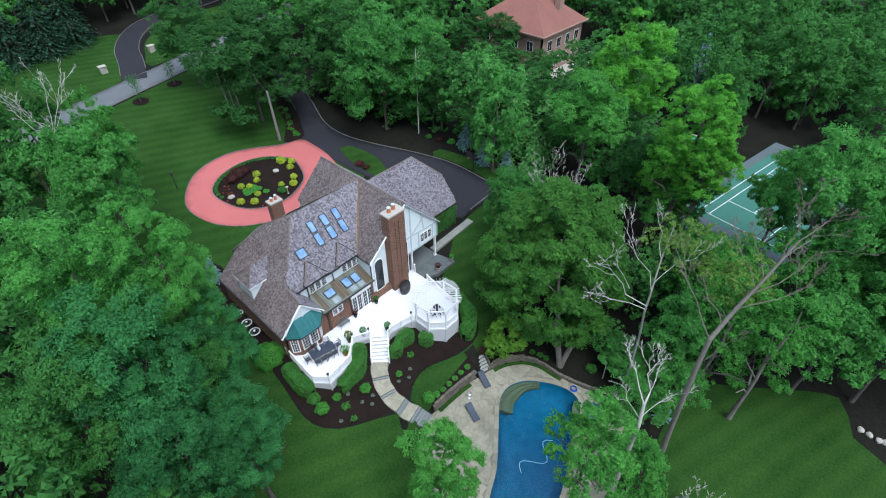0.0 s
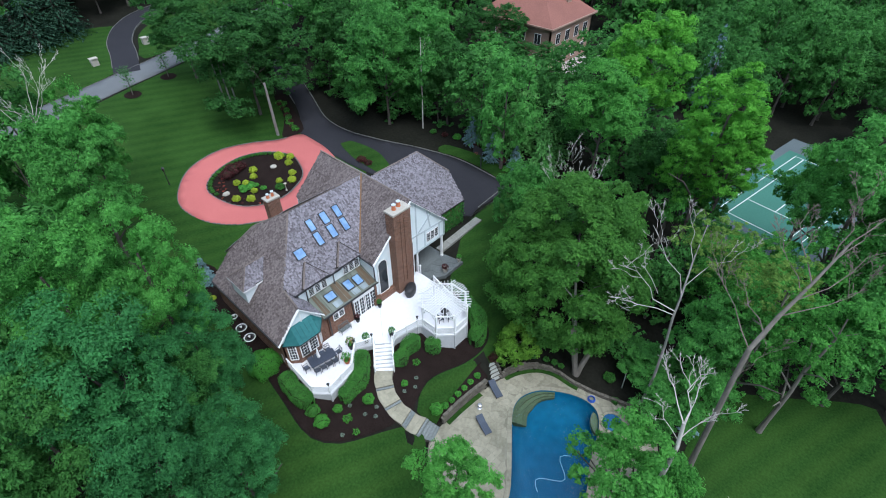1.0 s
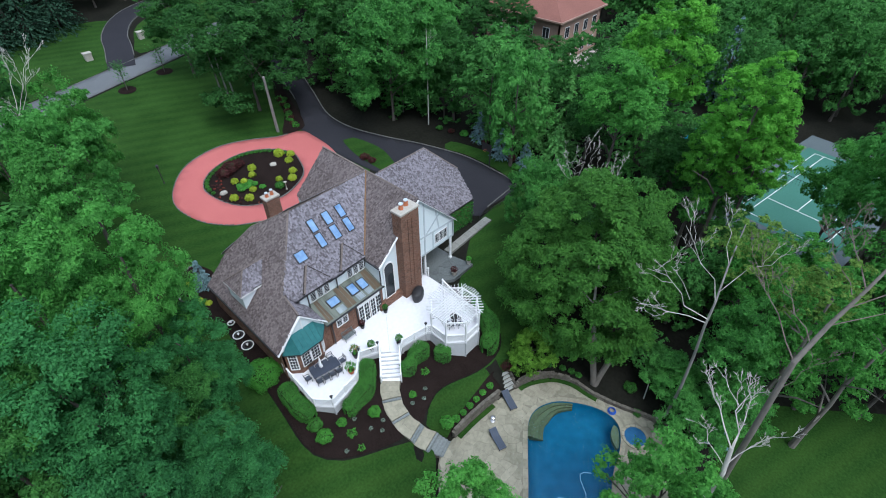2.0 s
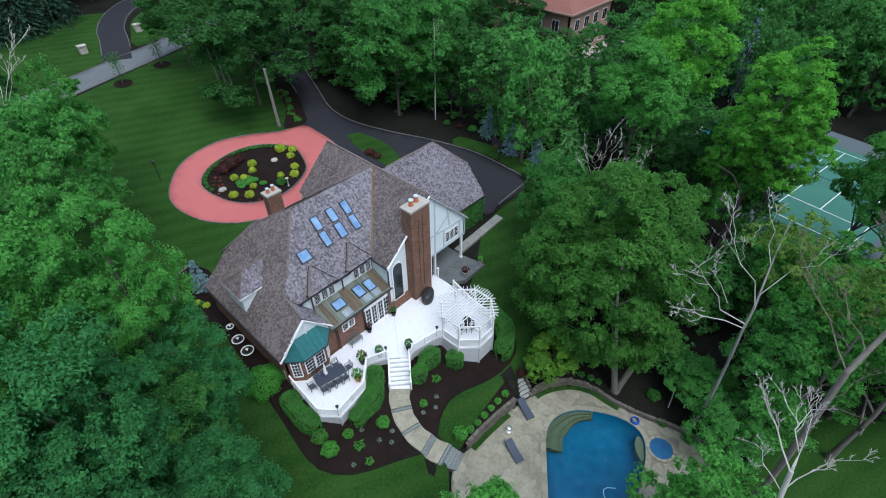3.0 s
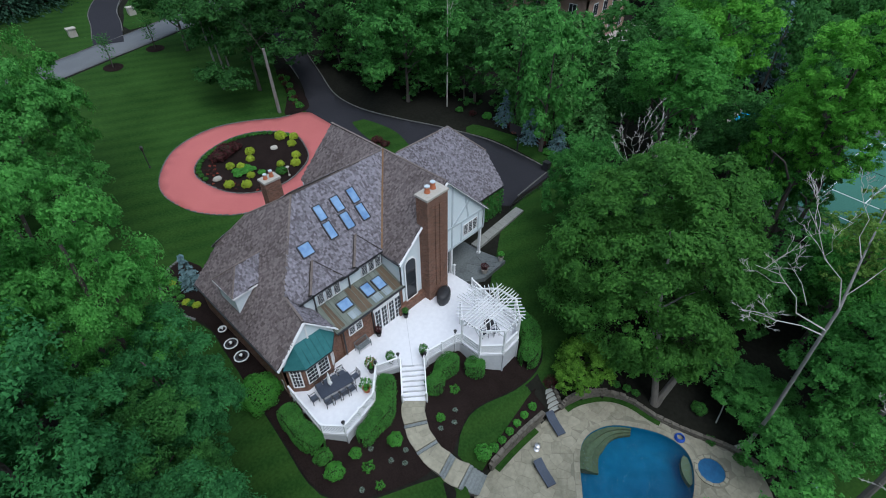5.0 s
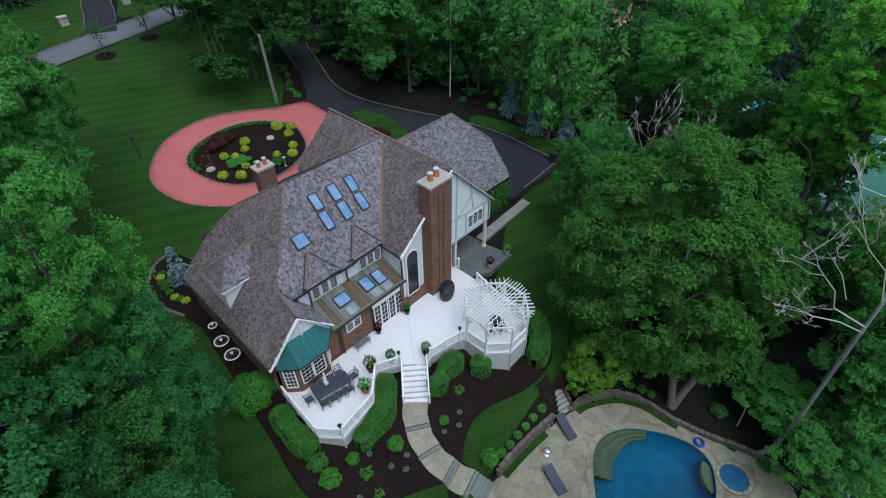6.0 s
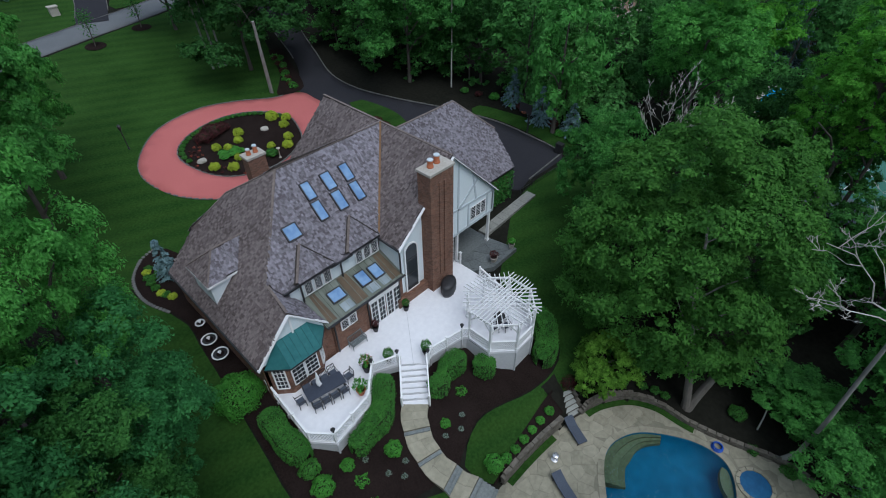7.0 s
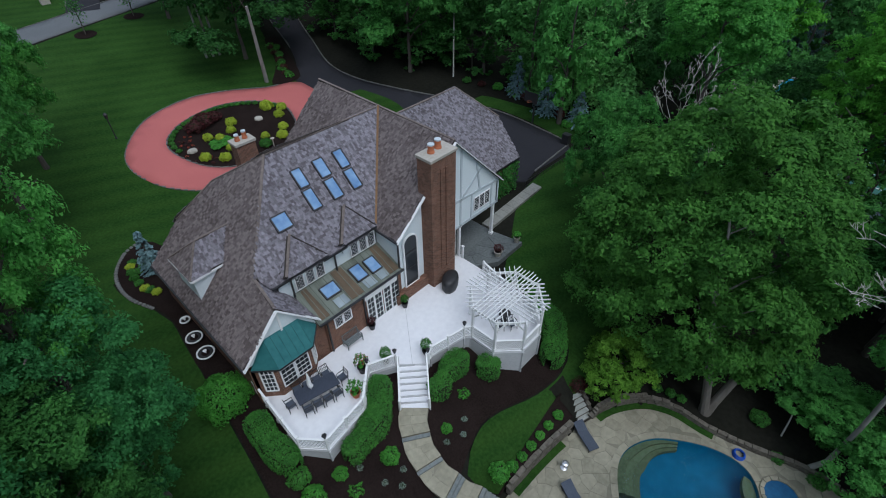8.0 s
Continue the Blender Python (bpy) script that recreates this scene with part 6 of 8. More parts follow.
PR = [(-5.87, -6.6), (-6.75, -7.58), (-7.16, -8.86), (-6.96, -10.05), (-6.41, -11.41), (-5.86, -12.54)]
PZ = [-5.5, -5.93, -6.5, -7.15, -7.75]
path = empty("garden_path", (-7.5, -8, -6.5))
tagged(path, "curving flagstone garden path in shallow landings", "path", "", "structure")
rnd = random.Random(31)
for k in range(4):
    a, b, c, d = Vector(PL[k]), Vector(PL[k + 1]), Vector(PR[k + 1]), Vector(PR[k])
    z0, z1 = PZ[k] + 0.02, PZ[k + 1] + 0.16
    # two or three broad flags to a landing, bowed along the curve
    cuts = [0, rnd.uniform(0.3, 0.42), rnd.uniform(0.62, 0.75), 1]
    for t0, t1 in zip(cuts, cuts[1:]):
        split = rnd.uniform(0.4, 0.62)
        for s0, s1 in ((0, split), (split, 1)):
            quad = []
            for s, t in ((s0, t0), (s1, t0), (s1, t1), (s0, t1)):
                bow = (a - d).normalized() * 0.16 * math.sin(math.pi * t)
                p = a.lerp(b, t).lerp(d.lerp(c, t), s) + bow
                m = a.lerp(b, (t0 + t1) / 2).lerp(d.lerp(c, (t0 + t1) / 2), (s0 + s1) / 2) + bow
                p = m + (p - m) * 0.985
                quad.append((p.x, p.y, z0 + (z1 - z0) * t + rnd.uniform(-0.006, 0.006)))
            bm = bmesh.new()
            slab(bm, quad, 0.09)
            part("flagstone", bm, M["flag"], path)
    bm = bmesh.new()
    edge = [(p.x, p.y, z) for p, z in ((a, z0 - 0.03), (d, z0 - 0.03), (d.lerp(c, 0.5) + (a - d).normalized() * 0.12, (z0 + z1) / 2 - 0.03), (c, z1 - 0.03), (b, z1 - 0.03), (a.lerp(b, 0.5) + (a - d).normalized() * 0.12, (z0 + z1) / 2 - 0.03))]
    slab(bm, edge, 0.5)
    part("landing_bed", bm, M["joint"], path)
    # step stone at the landing's foot
    t = (c - b).normalized()
    fwd = (b + c - a - d).normalized()
    for j in range(2 if k == 2 else 1):
        bm = bmesh.new()
        q = [b + fwd * (0.03 + 0.22 * j), c + fwd * (0.03 + 0.22 * j), c + fwd * (0.24 + 0.22 * j), b + fwd * (0.24 + 0.22 * j)]
        slab(bm, [(p.x, p.y, z1 - 0.1 - 0.06 * j) for p in q], 0.2)
        part("step_stone", bm, M["bluestone"], path, "blue-grey step stone")
foot = empty("stone_steps", (-6.6, -12.7, PATIO_Z))
tagged(foot, "bluestone steps from garden path to patio", "steps")
for k in range(5):
    t0, t1 = k / 5, (k + 1) / 5 + 0.03
    a, b, c, d = (Vector(PL[4]).lerp(Vector(PL[5]), t0), Vector(PL[4]).lerp(Vector(PL[5]), t1), Vector(PR[4]).lerp(Vector(PR[5]), t1), Vector(PR[4]).lerp(Vector(PR[5]), t0))
    z = -7.75 - 0.87 * (k + 0.6) / 5
    bm = bmesh.new()
    slab(bm, [(p.x, p.y, z) for p in (a, b, c, d)], 0.1)
    part("tread", bm, M["bluestone"], foot)
    bm = bmesh.new()
    slab(bm, [(p.x, p.y, z - 0.1) for p in (a, b - (b - a) * 0.15, c - (c - d) * 0.15, d)], 0.5)
    part("riser", bm, M["rock"], foot)

# porch slab and side walk
bm = bmesh.new()
slab(bm, [(4.55, -1.2, -4.5), (6.2, -2.2, -4.5), (9.3, -2.15, -4.5), (8.75, 0.5, -4.5), (8.75, 3.3, -4.5), (4.3, 3.3, -4.5), (4.55, 0.5, -4.5)], 0.5)
porch = tagged(finish("porch_slab", bm, M["porch_stone"]), "grey bluestone porch slab, partly darkened for porch shade", "patio", "", "structure")
lay(crazy_paving([(4.6, -1.15), (6.2, -2.15), (9.2, -2.1), (8.7, 0.5), (4.6, 0.5)], 1.0, 9, gap=0.02), -4.475, porch, "porch_stone", 0.04, 5)
walkway = empty("side_walk", (12, 1.4, -4.6))
tagged(walkway, "grey stone walk from porch to driveway", "path", "", "structure")
for k in range(9):
    x0 = 8.9 + k * 0.87
    bm = bmesh.new()
    slab(bm, [(x0, 0.75 + 0.045 * k, -4.4), (x0 + 0.84, 0.79 + 0.045 * k, -4.4), (x0 + 0.84, 1.75 + 0.05 * k, -4.4), (x0, 1.7 + 0.05 * k, -4.4)], 0.35)
    part("slab", bm, M["walk_stone"], walkway)
bm = bmesh.new()
for k in range(28):
    x = 16.0 + k * 0.25
    bar(bm, (x, 2.45 - 0.01 * k, -4.75), (x, 2.45 - 0.01 * k, -3.95), 0.03)
bar(bm, (16, 2.45, -4.05), (22.8, 2.18, -4.05), 0.035)
bar(bm, (16, 2.45, -4.55), (22.8, 2.18, -4.55), 0.035)
tagged(finish("iron_fence", bm, M["black"]), "low black iron fence beside the driveway", "fence")

# kerbs of small granite setts
def kerb(line, lift, label, closed=False, size=0.42):
    verts, faces = [], []
    rnd = random.Random(3)
    for i in range(len(line) if closed else len(line) - 1):
        a, b = Vector(line[i]), Vector(line[(i + 1) % len(line)])
        n = max(1, int((b - a).length / size))
        d = (b - a).normalized()
        s = Vector((-d.y, d.x)) * 0.065
        for k in range(n):
            p, q = a.lerp(b, (k + 0.04) / n), a.lerp(b, (k + 0.96) / n)
            z = natural(p.x, p.y) + lift + rnd.uniform(-0.01, 0.015)
            c = len(verts)
            for r, h in ((p - s, z), (q - s, z), (q + s, z), (p + s, z)):
                verts.append((r.x, r.y, h))
            for r in (p - s, q - s, q + s, p + s):
                verts.append((r.x, r.y, z - 0.3))
            faces += [(c, c + 1, c + 2, c + 3), (c, c + 4, c + 5, c + 1), (c + 1, c + 5, c + 6, c + 2), (c + 2, c + 6, c + 7, c + 3), (c + 3, c + 7, c + 4, c)]
    me = bpy.data.meshes.new("kerb")
    me.from_pydata(verts, [], faces)
    me.materials.append(M["kerb"])
    tagged(new("kerb", me), label, "kerb", "", "structure")


kerb(RING_IN, 0.2, "pale granite kerb round the planting bed", True)
cut = max(range(len(RING_OUT)), key=lambda i: RING_OUT[i].x)
for stretch in (RING_OUT[:cut], RING_OUT[cut:]):
    kerb([p for p in stretch if p.x < 11.0], 0.17, "pale granite kerb of the turning circle")
kerb([p for p in DRIVE if p.x > 17.2 and p.y < 60 and (p.y > 3.2)], 0.18, "pale granite kerb along the driveway")
kerb([p for p in band(ROAD_LINE, 5.4)[:len(ROAD_LINE)] if -15 < p.x < 25], 0.16, "pale street kerb")
kerb([p for p in band(SIDE_LINE, 4.3)[:len(SIDE_LINE)] if p.y > 70.5], 0.2, "pale kerb of the far driveway")
kerb([p for p in band(SIDE_LINE, 4.3)[len(SIDE_LINE):] if p.y > 70.5], 0.2, "pale kerb of the far driveway")

# strips of grass between wall and flagstones
inner_edge = grown(PATIO, -0.58)
outer_edge = grown(PATIO, -0.12)
for lo, hi in ((i0 + 1, i1), (i2 + 1, i2 + 17)):
    strip = [Vector(p) for p in outer_edge[lo:hi]] + [Vector(p) for p in inner_edge[lo:hi][::-1]]
    drape("grass_strip", strip, 0.035, M["lawn"], 0.4, label="narrow strip of grass under the stone wall", category="lawn", height=lambda x, y: PATIO_Z)

# loungers and poolside things
def sun_lounger(x, y, turn):
    root = empty("sun_lounger", (x, y, PATIO_Z))
    tagged(root, "slate-grey poolside lounger on the patio", "lounger", "poolside loungers")
    m = pose(x, y, PATIO_Z, 0, 0, turn)
    bm = bmesh.new()
    for sx in (-0.32, 0.32):
        bar(bm, m @ Vector((sx, -0.95, 0.3)), m @ Vector((sx, 0.95, 0.3)), 0.05)
    part("frame", bm, M["black"], root)
    bm = bmesh.new()
    box(bm, (-0.34, -0.95, 0.31), (0.34, 0.3, 0.37), m)
    part("mattress", bm, M["cushion"], root)
    bm = bmesh.new()
    slab(bm, [m @ Vector(p) for p in ((-0.34, 0.3, 0.37), (0.34, 0.3, 0.37), (0.34, 0.98, 0.62), (-0.34, 0.98, 0.62))], 0.06)
    part("backrest", bm, M["cushion"], root)
    for sx in (-0.3, 0.3):
        for sy in (-0.85, 0.75):
            bm = bmesh.new()
            bar(bm, m @ Vector((sx, sy, 0)), m @ Vector((sx, sy, 0.3)), 0.05)
            part("leg", bm, M["black"], root)


sun_lounger(0.68, -13.95, -25)
sun_lounger(-3.05, -15.5, -22)
bm = bmesh.new()
lathe(bm, (-1.8, -14.0, PATIO_Z), [(0.2, 0), (0.22, 0.05), (0.05, 0.1), (0.05, 0.45), (0.2, 0.5), (0.21, 0.6), (0.1, 0.66)], 14)
tagged(finish("side_table", bm, M["silver"]), "small silver pedestal table on the patio", "table")
bm = bmesh.new()
for r, z in ((0.34, 0.06), (0.32, 0.15), (0.28, 0.24)):
    pts = [(6.2 + r * math.cos(a), -21.4 + r * math.sin(a), PATIO_Z + z) for a in np.linspace(0, math.tau, 25)]
    tube(bm, pts, [0.05] * 25, 6)
tagged(finish("hose_coil", bm, M["blue"]), "coiled blue pool hose on the patio", "hose")
bm = bmesh.new()
pts = [(-4.5 + 0.35 * k, -22.5 + 0.8 * math.sin(k * 0.7) - 0.05 * k, PATIO_Z - 0.15) for k in range(14)]
tube(bm, pts, [0.03] * len(pts), 6)
tagged(finish("pool_hose", bm, M["white"]), "white cleaner hose floating in the pool", "hose")

# ---- planting ----
def leaf_mesh(name, pts, nrms, leaf, mat, seed):
    """Small leaf sprays set at places with outward directions."""
    rng = np.random.default_rng(seed)
    p, e = np.array(pts), np.array(nrms)
    n = len(p)
    nrm = e + rng.normal(size=(n, 3)) * 0.5
    nrm /= np.linalg.norm(nrm, axis=1)[:, None]
    a = np.cross(nrm, rng.normal(size=(n, 3)))
    a /= np.linalg.norm(a, axis=1)[:, None]
    b = np.cross(nrm, a)
    ls = leaf * rng.uniform(0.6, 1.3, n)[:, None]
    quad = np.stack([p + a * ls, p + b * ls * 0.6 + nrm * ls * 0.2, p - a * ls, p - b * ls * 0.6 + nrm * ls * 0.2], 1).reshape(-1, 3)
    verts = [tuple(v) for v in quad]
    faces = [(4 * i, 4 * i + 1, 4 * i + 2, 4 * i + 3) for i in range(n)]
    me = bpy.data.meshes.new(name)
    me.from_pydata(verts, [], faces)
    me.materials.append(M[mat])
    return me


def ball_samples(n, seed, flat=0.85, rough=0.12):
    rng = np.random.default_rng(seed)
    e = rng.normal(size=(n, 3))
    e[:, 2] = np.abs(e[:, 2]) * 1.1 - 0.35
    e /= np.linalg.norm(e, axis=1)[:, None]
    lump = 1 + rough * np.sin(e[:, 0] * 5 + seed) * np.cos(e[:, 1] * 6 + seed) * 1.2
    r = lump * rng.uniform(0.72, 1.03, n)
    p = e * r[:, None] * np.array([1, 1, flat])
    return p, e


BUSH = {}
for key, n, leaf, mat in (("hedge", 1300, 0.085, "hedge"), ("bright", 1200, 0.1, "shrub"), ("yellow", 1300, 0.13, "leaf_y"), ("loose", 260, 0.16, "shrub"), ("maroon", 700, 0.1, "maroon"), ("big", 6500, 0.042, "shrub"), ("silver", 160, 0.2, "sage"), ("red", 60, 0.2, "flower")):
    p, e = ball_samples(n, len(key), rough=0.3 if key == "loose" else 0.12)
    BUSH[key] = leaf_mesh(key + "_foliage", p, e, leaf, mat, n)
# a dark solid core paints the shade between a shrub's leaves
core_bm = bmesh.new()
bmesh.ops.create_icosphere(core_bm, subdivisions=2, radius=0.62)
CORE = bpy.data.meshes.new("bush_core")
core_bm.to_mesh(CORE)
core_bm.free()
CORE.materials.append(material("painted_inner_shade", (0.01, 0.02, 0.008), (0.03, 0.05, 0.015), 3, 20, 1.0))


def bush(x, y, r, key, label, group="", z=None, squash=0.85, name="shrub"):
    g = natural(x, y) + 0.08 if z is None else z
    root = empty(name, (x, y, g))
    tagged(root, label, "shrub", group)
    turn = Matrix.Rotation(x * 7 + y * 3, 4, "Z")
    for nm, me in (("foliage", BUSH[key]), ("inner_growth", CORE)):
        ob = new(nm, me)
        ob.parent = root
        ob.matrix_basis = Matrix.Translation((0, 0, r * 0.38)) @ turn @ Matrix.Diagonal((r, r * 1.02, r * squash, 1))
    return root


def hedge(line, width, height, label, lift=0.0, seed=1):
    """A clipped hedge with a rounded top along a plan line."""
    pts = curve_pts(line, 0.12)
    root = empty("hedge", (*pts[0], natural(*pts[0])))
    tagged(root, label, "hedge", "clipped hedges round the terrace")
    rng = np.random.default_rng(seed)
    sp, sn = [], []
    bm = bmesh.new()
    last = None
    prof = [(-0.42, -0.15), (-0.45, 0.7), (-0.3, 0.9), (0, 0.95), (0.3, 0.9), (0.45, 0.7), (0.42, -0.15)]
    total = len(pts)
    for i, p in enumerate(pts):
        d = (pts[min(i + 1, total - 1)] - pts[max(i - 1, 0)]).normalized()
        s = Vector((-d.y, d.x))
        g = natural(p.x, p.y) + 0.08 + lift
        end = min(i, total - 1 - i) * 0.12
        k = math.sqrt(max(0.12, min(1, end / (width * 0.5)) * (2 - min(1, end / (width * 0.5)))))
        wob = 1 + 0.07 * math.sin(i * 0.35 + seed) + 0.05 * math.sin(i * 0.13 + 2 * seed)
        ring = [bm.verts.new((p.x + s.x * a * width * k * wob * 0.9, p.y + s.y * a * width * k * wob * 0.9, g + max(0, b) * height * (0.75 + 0.25 * k) * 0.93 * wob - 0.1)) for a, b in prof]
        if last:
            for a in range(len(prof) - 1):
                bm.faces.new((last[a], last[a + 1], ring[a + 1], ring[a]))
        last = ring
        for _ in range(int(46 * (width + height) * 1.6)):
            t = rng.uniform(-1, 1)
            side = math.copysign(min(1, abs(t) * 1.6), t)
            up = 1 if abs(t) < 0.55 else 1 - (abs(t) - 0.55) / 0.45
            rr = rng.uniform(0.9, 1.06) * wob
            a = side * 0.47 * width * k * (0.86 if abs(t) < 0.55 and abs(side) > 0.8 else 1)
            sp.append((p.x + s.x * a * rr + d.x * rng.uniform(-0.1, 0.1), p.y + s.y * a * rr + d.y * rng.uniform(-0.1, 0.1), g + up * height * (0.75 + 0.25 * k) * rr + rng.uniform(-0.04, 0.04)))
            lat = side if abs(t) > 0.4 else side * 0.3
            nv = Vector((s.x * lat, s.y * lat, 0.35 + up * 0.8)).normalized()
            sn.append(tuple(nv))
    # dark body inside the hedge, coloured as its inner shade
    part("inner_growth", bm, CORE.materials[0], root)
    me = leaf_mesh("foliage", sp, sn, 0.055, "hedge", seed)
    ob = new("foliage", me)
    ob.parent = root
    ob.matrix_parent_inverse = root.matrix_basis.inverted()


HL = "clipped dark green hedge along the terrace"
hedge([(-13.55, -0.7), (-13.65, -1.6), (-13.7, -2.9), (-13.3, -4.3)], 1.5, 1.35, HL, seed=1)
hedge([(-11.2, -5.75), (-9.8, -5.5), (-8.6, -5.3), (-7.7, -4.4), (-7.0, -3.75)], 1.35, 1.45, HL, seed=2)
hedge([(-5.2, -6.0), (-4.5, -6.3), (-3.9, -6.0)], 1.3, 1.3, HL, seed=3)
hedge([(-3.9, -5.9), (-2.9, -5.9), (-1.9, -6.1)], 1.3, 1.45, HL, seed=4)
hedge([(-1.75, -6.9), (-0.6, -7.75)], 1.5, 1.4, "clipped bright green hedge beside the gazebo", seed=5)
hedge([(2.2, -9.75), (3.6, -9.3), (4.7, -8.2), (5.1, -6.8), (5.0, -5.8)], 1.6, 1.4, HL, seed=6)
bush(3.0, -11.75, 0.62, "maroon", "dark rounded shrub at the head of the stone steps", squash=0.9)
bush(-14.1, 1.8, 1.5, "big", "large round bright green shrub by the bay", squash=1.08)
for x, y, r, k in [(-13.6, -4.68, 0.62, 'hedge'), (-13.66, -5.9, 0.66, 'bright'), (-11.91, -5.9, 0.42, 'bright'), (-9.33, -7.03, 0.55, 'bright'), (-11.86, -7.09, 0.4, 'loose'), (-5.81, -8.02, 0.34, 'bright'), (-3.48, -7.32, 0.36, 'loose'), (-12.0, -8.42, 0.3, 'loose')]:
    bush(x, y, r, k, {"hedge": "low rounded green shrub in the mulch", "bright": "bright green rounded shrub in the mulch", "loose": "thin young shrub in the mulch"}[k], "shrubs in the terrace bed")
for x, y in [(-4.57, -8.33), (-5.27, -8.89), (-6.33, -8.53), (-9.22, -7.92), (-10.42, -7.75), (-9.84, -8.48), (-13.02, -7.8), (-10.93, -6.32)]:
    bush(x, y, 0.19, "silver", "small grey-green perennial in the mulch", "perennials in the terrace bed", squash=0.6)
for x, y, r in ((-5.35, -11.75, 0.62), (-4.55, -12.05, 0.36), (-3.7, -12.1, 0.31), (-2.8, -12.1, 0.32), (-1.9, -12.1, 0.3), (-1.0, -12.1, 0.31), (0.0, -12.15, 0.34)):
    bush(x, y, r, "bright", "round clipped box shrub above the pool wall", "box balls above the pool wall", z=-7.25)
for x, y, r in ((6.85, -15.7, 0.34), (7.2, -16.5, 0.36), (7.35, -17.2, 0.32), (9.5, -21.5, 0.6), (7.55, -23.2, 0.42), (7.75, -25.4, 0.6), (10.9, -24.9, 0.8), (6.1, -14.6, 0.3)):
    bush(x, y, r, "hedge", "rounded shrub in the shade by the pool", "shrubs behind the pool wall")
bm = bmesh.new()
tube(bm, [(9.45, -22.95, natural(9.45, -22.95) - 0.2), (9.7, -22.82, -7.6), (10.0, -22.67, -6.6)], [0.06, 0.05, 0.035], 8)
tagged(finish("garden_pole", bm, M["deadwood"]), "slim pale leaning pole in the shaded mulch", "pole")
# turning circle bed
for x, y, r in ((-0.9, 28.9, 0.55), (0.0, 28.2, 0.52), (1.5, 28.7, 0.55), (2.2, 29.9, 0.62), (-2.6, 26.2, 0.6), (-1.2, 25.1, 0.62), (0.0, 26.2, 0.5), (6.6, 30.3, 0.8), (7.8, 29.3, 0.6), (6.8, 28.3, 0.6),
                (5.9, 26.2, 0.58), (5.0, 25.0, 0.64), (3.6, 25.9, 0.5)):
    bush(x, y, r * 0.86, "yellow", "golden-green rounded shrub in the circle bed", "golden shrubs in the circle bed", squash=1.0)
for x, y, r in ((0.2, 31.4, 1.2), (-1.0, 30.9, 1.0), (1.2, 31.6, 0.9)):
    bush(x, y, r, "maroon", "dark maroon spreading shrub", "maroon shrubs in the circle bed", squash=0.7)
bush(2.9, 24.7, 0.65, "hedge", "dark green shrub in the circle bed")
for x, y, r in ((-0.2, 27.2, 0.6), (-1.0, 27.1, 0.55), (0.7, 27.1, 0.5), (-0.8, 27.8, 0.5), (0.4, 27.7, 0.5), (1.2, 26.0, 0.45)):
    bush(x, y, r, "bright", "low green planting in the circle bed", "low plants in the circle bed", squash=0.4)
for k in range(24):
    p = RING_IN[k % len(RING_IN)]
    q = p + (Vector((2, 28)) - p).normalized() * 0.45
    bush(q.x, q.y, 0.3, "hedge", "small box ball edging the circle bed", "box edging of the circle bed")
rnd = random.Random(8)
for x, y, s in ((-3.0, 28.0, 0.42), (4.8, 29.0, 0.4), (-0.4, 27.4, 0.3)):
    bm = bmesh.new()
    bmesh.ops.create_icosphere(bm, subdivisions=2, radius=s)
    for v in bm.verts:
        v.co = Vector((v.co.x * 1.2, v.co.y, v.co.z * 0.7)) * (1 + 0.25 * noise.noise(v.co * 3 + Vector((x, y, 0))))
    bmesh.ops.translate(bm, vec=(x, y, natural(x, y) + 0.12), verts=bm.verts)
    tagged(finish("boulder", bm, M["stone"]), "pale garden boulder in the circle bed", "boulder", "boulders in the circle bed")
for k in range(60):
    a = rnd.uniform(1.6, 4.6)
    x, y = 1.8 + math.cos(a) * rnd.uniform(4.2, 5.6), 28 + math.sin(a) * rnd.uniform(3.8, 5.2)
    if inside(x, y, RING_IN):
        bush(x, y, 0.16, "red" if k % 3 == 0 else "maroon", "small red-flowered bedding plant", "bedding plants in the circle bed", squash=0.7)
ORN = (3.3, 23.9)
orn = empty("sundial", (*ORN, natural(*ORN) + 0.08))
tagged(orn, "slim pale garden sundial in the circle bed", "sundial")
bm = bmesh.new()
lathe(bm, (*ORN, natural(*ORN) + 0.05), [(0.16, 0), (0.14, 0.08), (0.05, 0.16), (0.045, 1.0), (0.1, 1.08)], 10)
part("pedestal", bm, M["stone"], orn)
bm = bmesh.new()
lathe(bm, (*ORN, natural(*ORN) + 1.13), [(0.2, 0), (0.22, 0.02), (0.2, 0.05), (0.02, 0.06)], 14)
part("dial", bm, M["stone"], orn)
# side bed with its low shrubs and stone edging
for k, (x, y) in enumerate([(-13.4, 17.07), (-13.6, 16.42), (-13.66, 15.67), (-13.62, 14.89), (-13.55, 14.01), (-13.12, 17.42), (-13.34, 13.58), (-12.73, 16.46), (-13.12, 13.05), (-13.2, 16.14)]):
    bush(x, y, 0.34, "yellow" if k % 4 == 0 else "hedge", "small rounded shrub in the side bed", "shrubs in the side bed", squash=0.7)
edge = curve_pts([(-14.0, 11.8), (-14.6, 13.5), (-14.8, 15.2), (-14.4, 17.2), (-13.1, 19.0), (-11.7, 19.6)], 0.26)
for p in edge:
    bm = bmesh.new()
    bmesh.ops.create_icosphere(bm, subdivisions=1, radius=0.16)
    for v in bm.verts:
        v.co = Vector((v.co.x, v.co.y, v.co.z * 0.5)) * (1 + 0.3 * noise.noise(v.co * 3 + Vector((p.x, p.y, 0))))
    bmesh.ops.translate(bm, vec=(p.x, p.y, natural(p.x, p.y) + 0.12), verts=bm.verts)
    tagged(finish("edging_stone", bm, M["kerb"]), "pale field stone edging the side bed", "stone", "edging stones of the side bed")


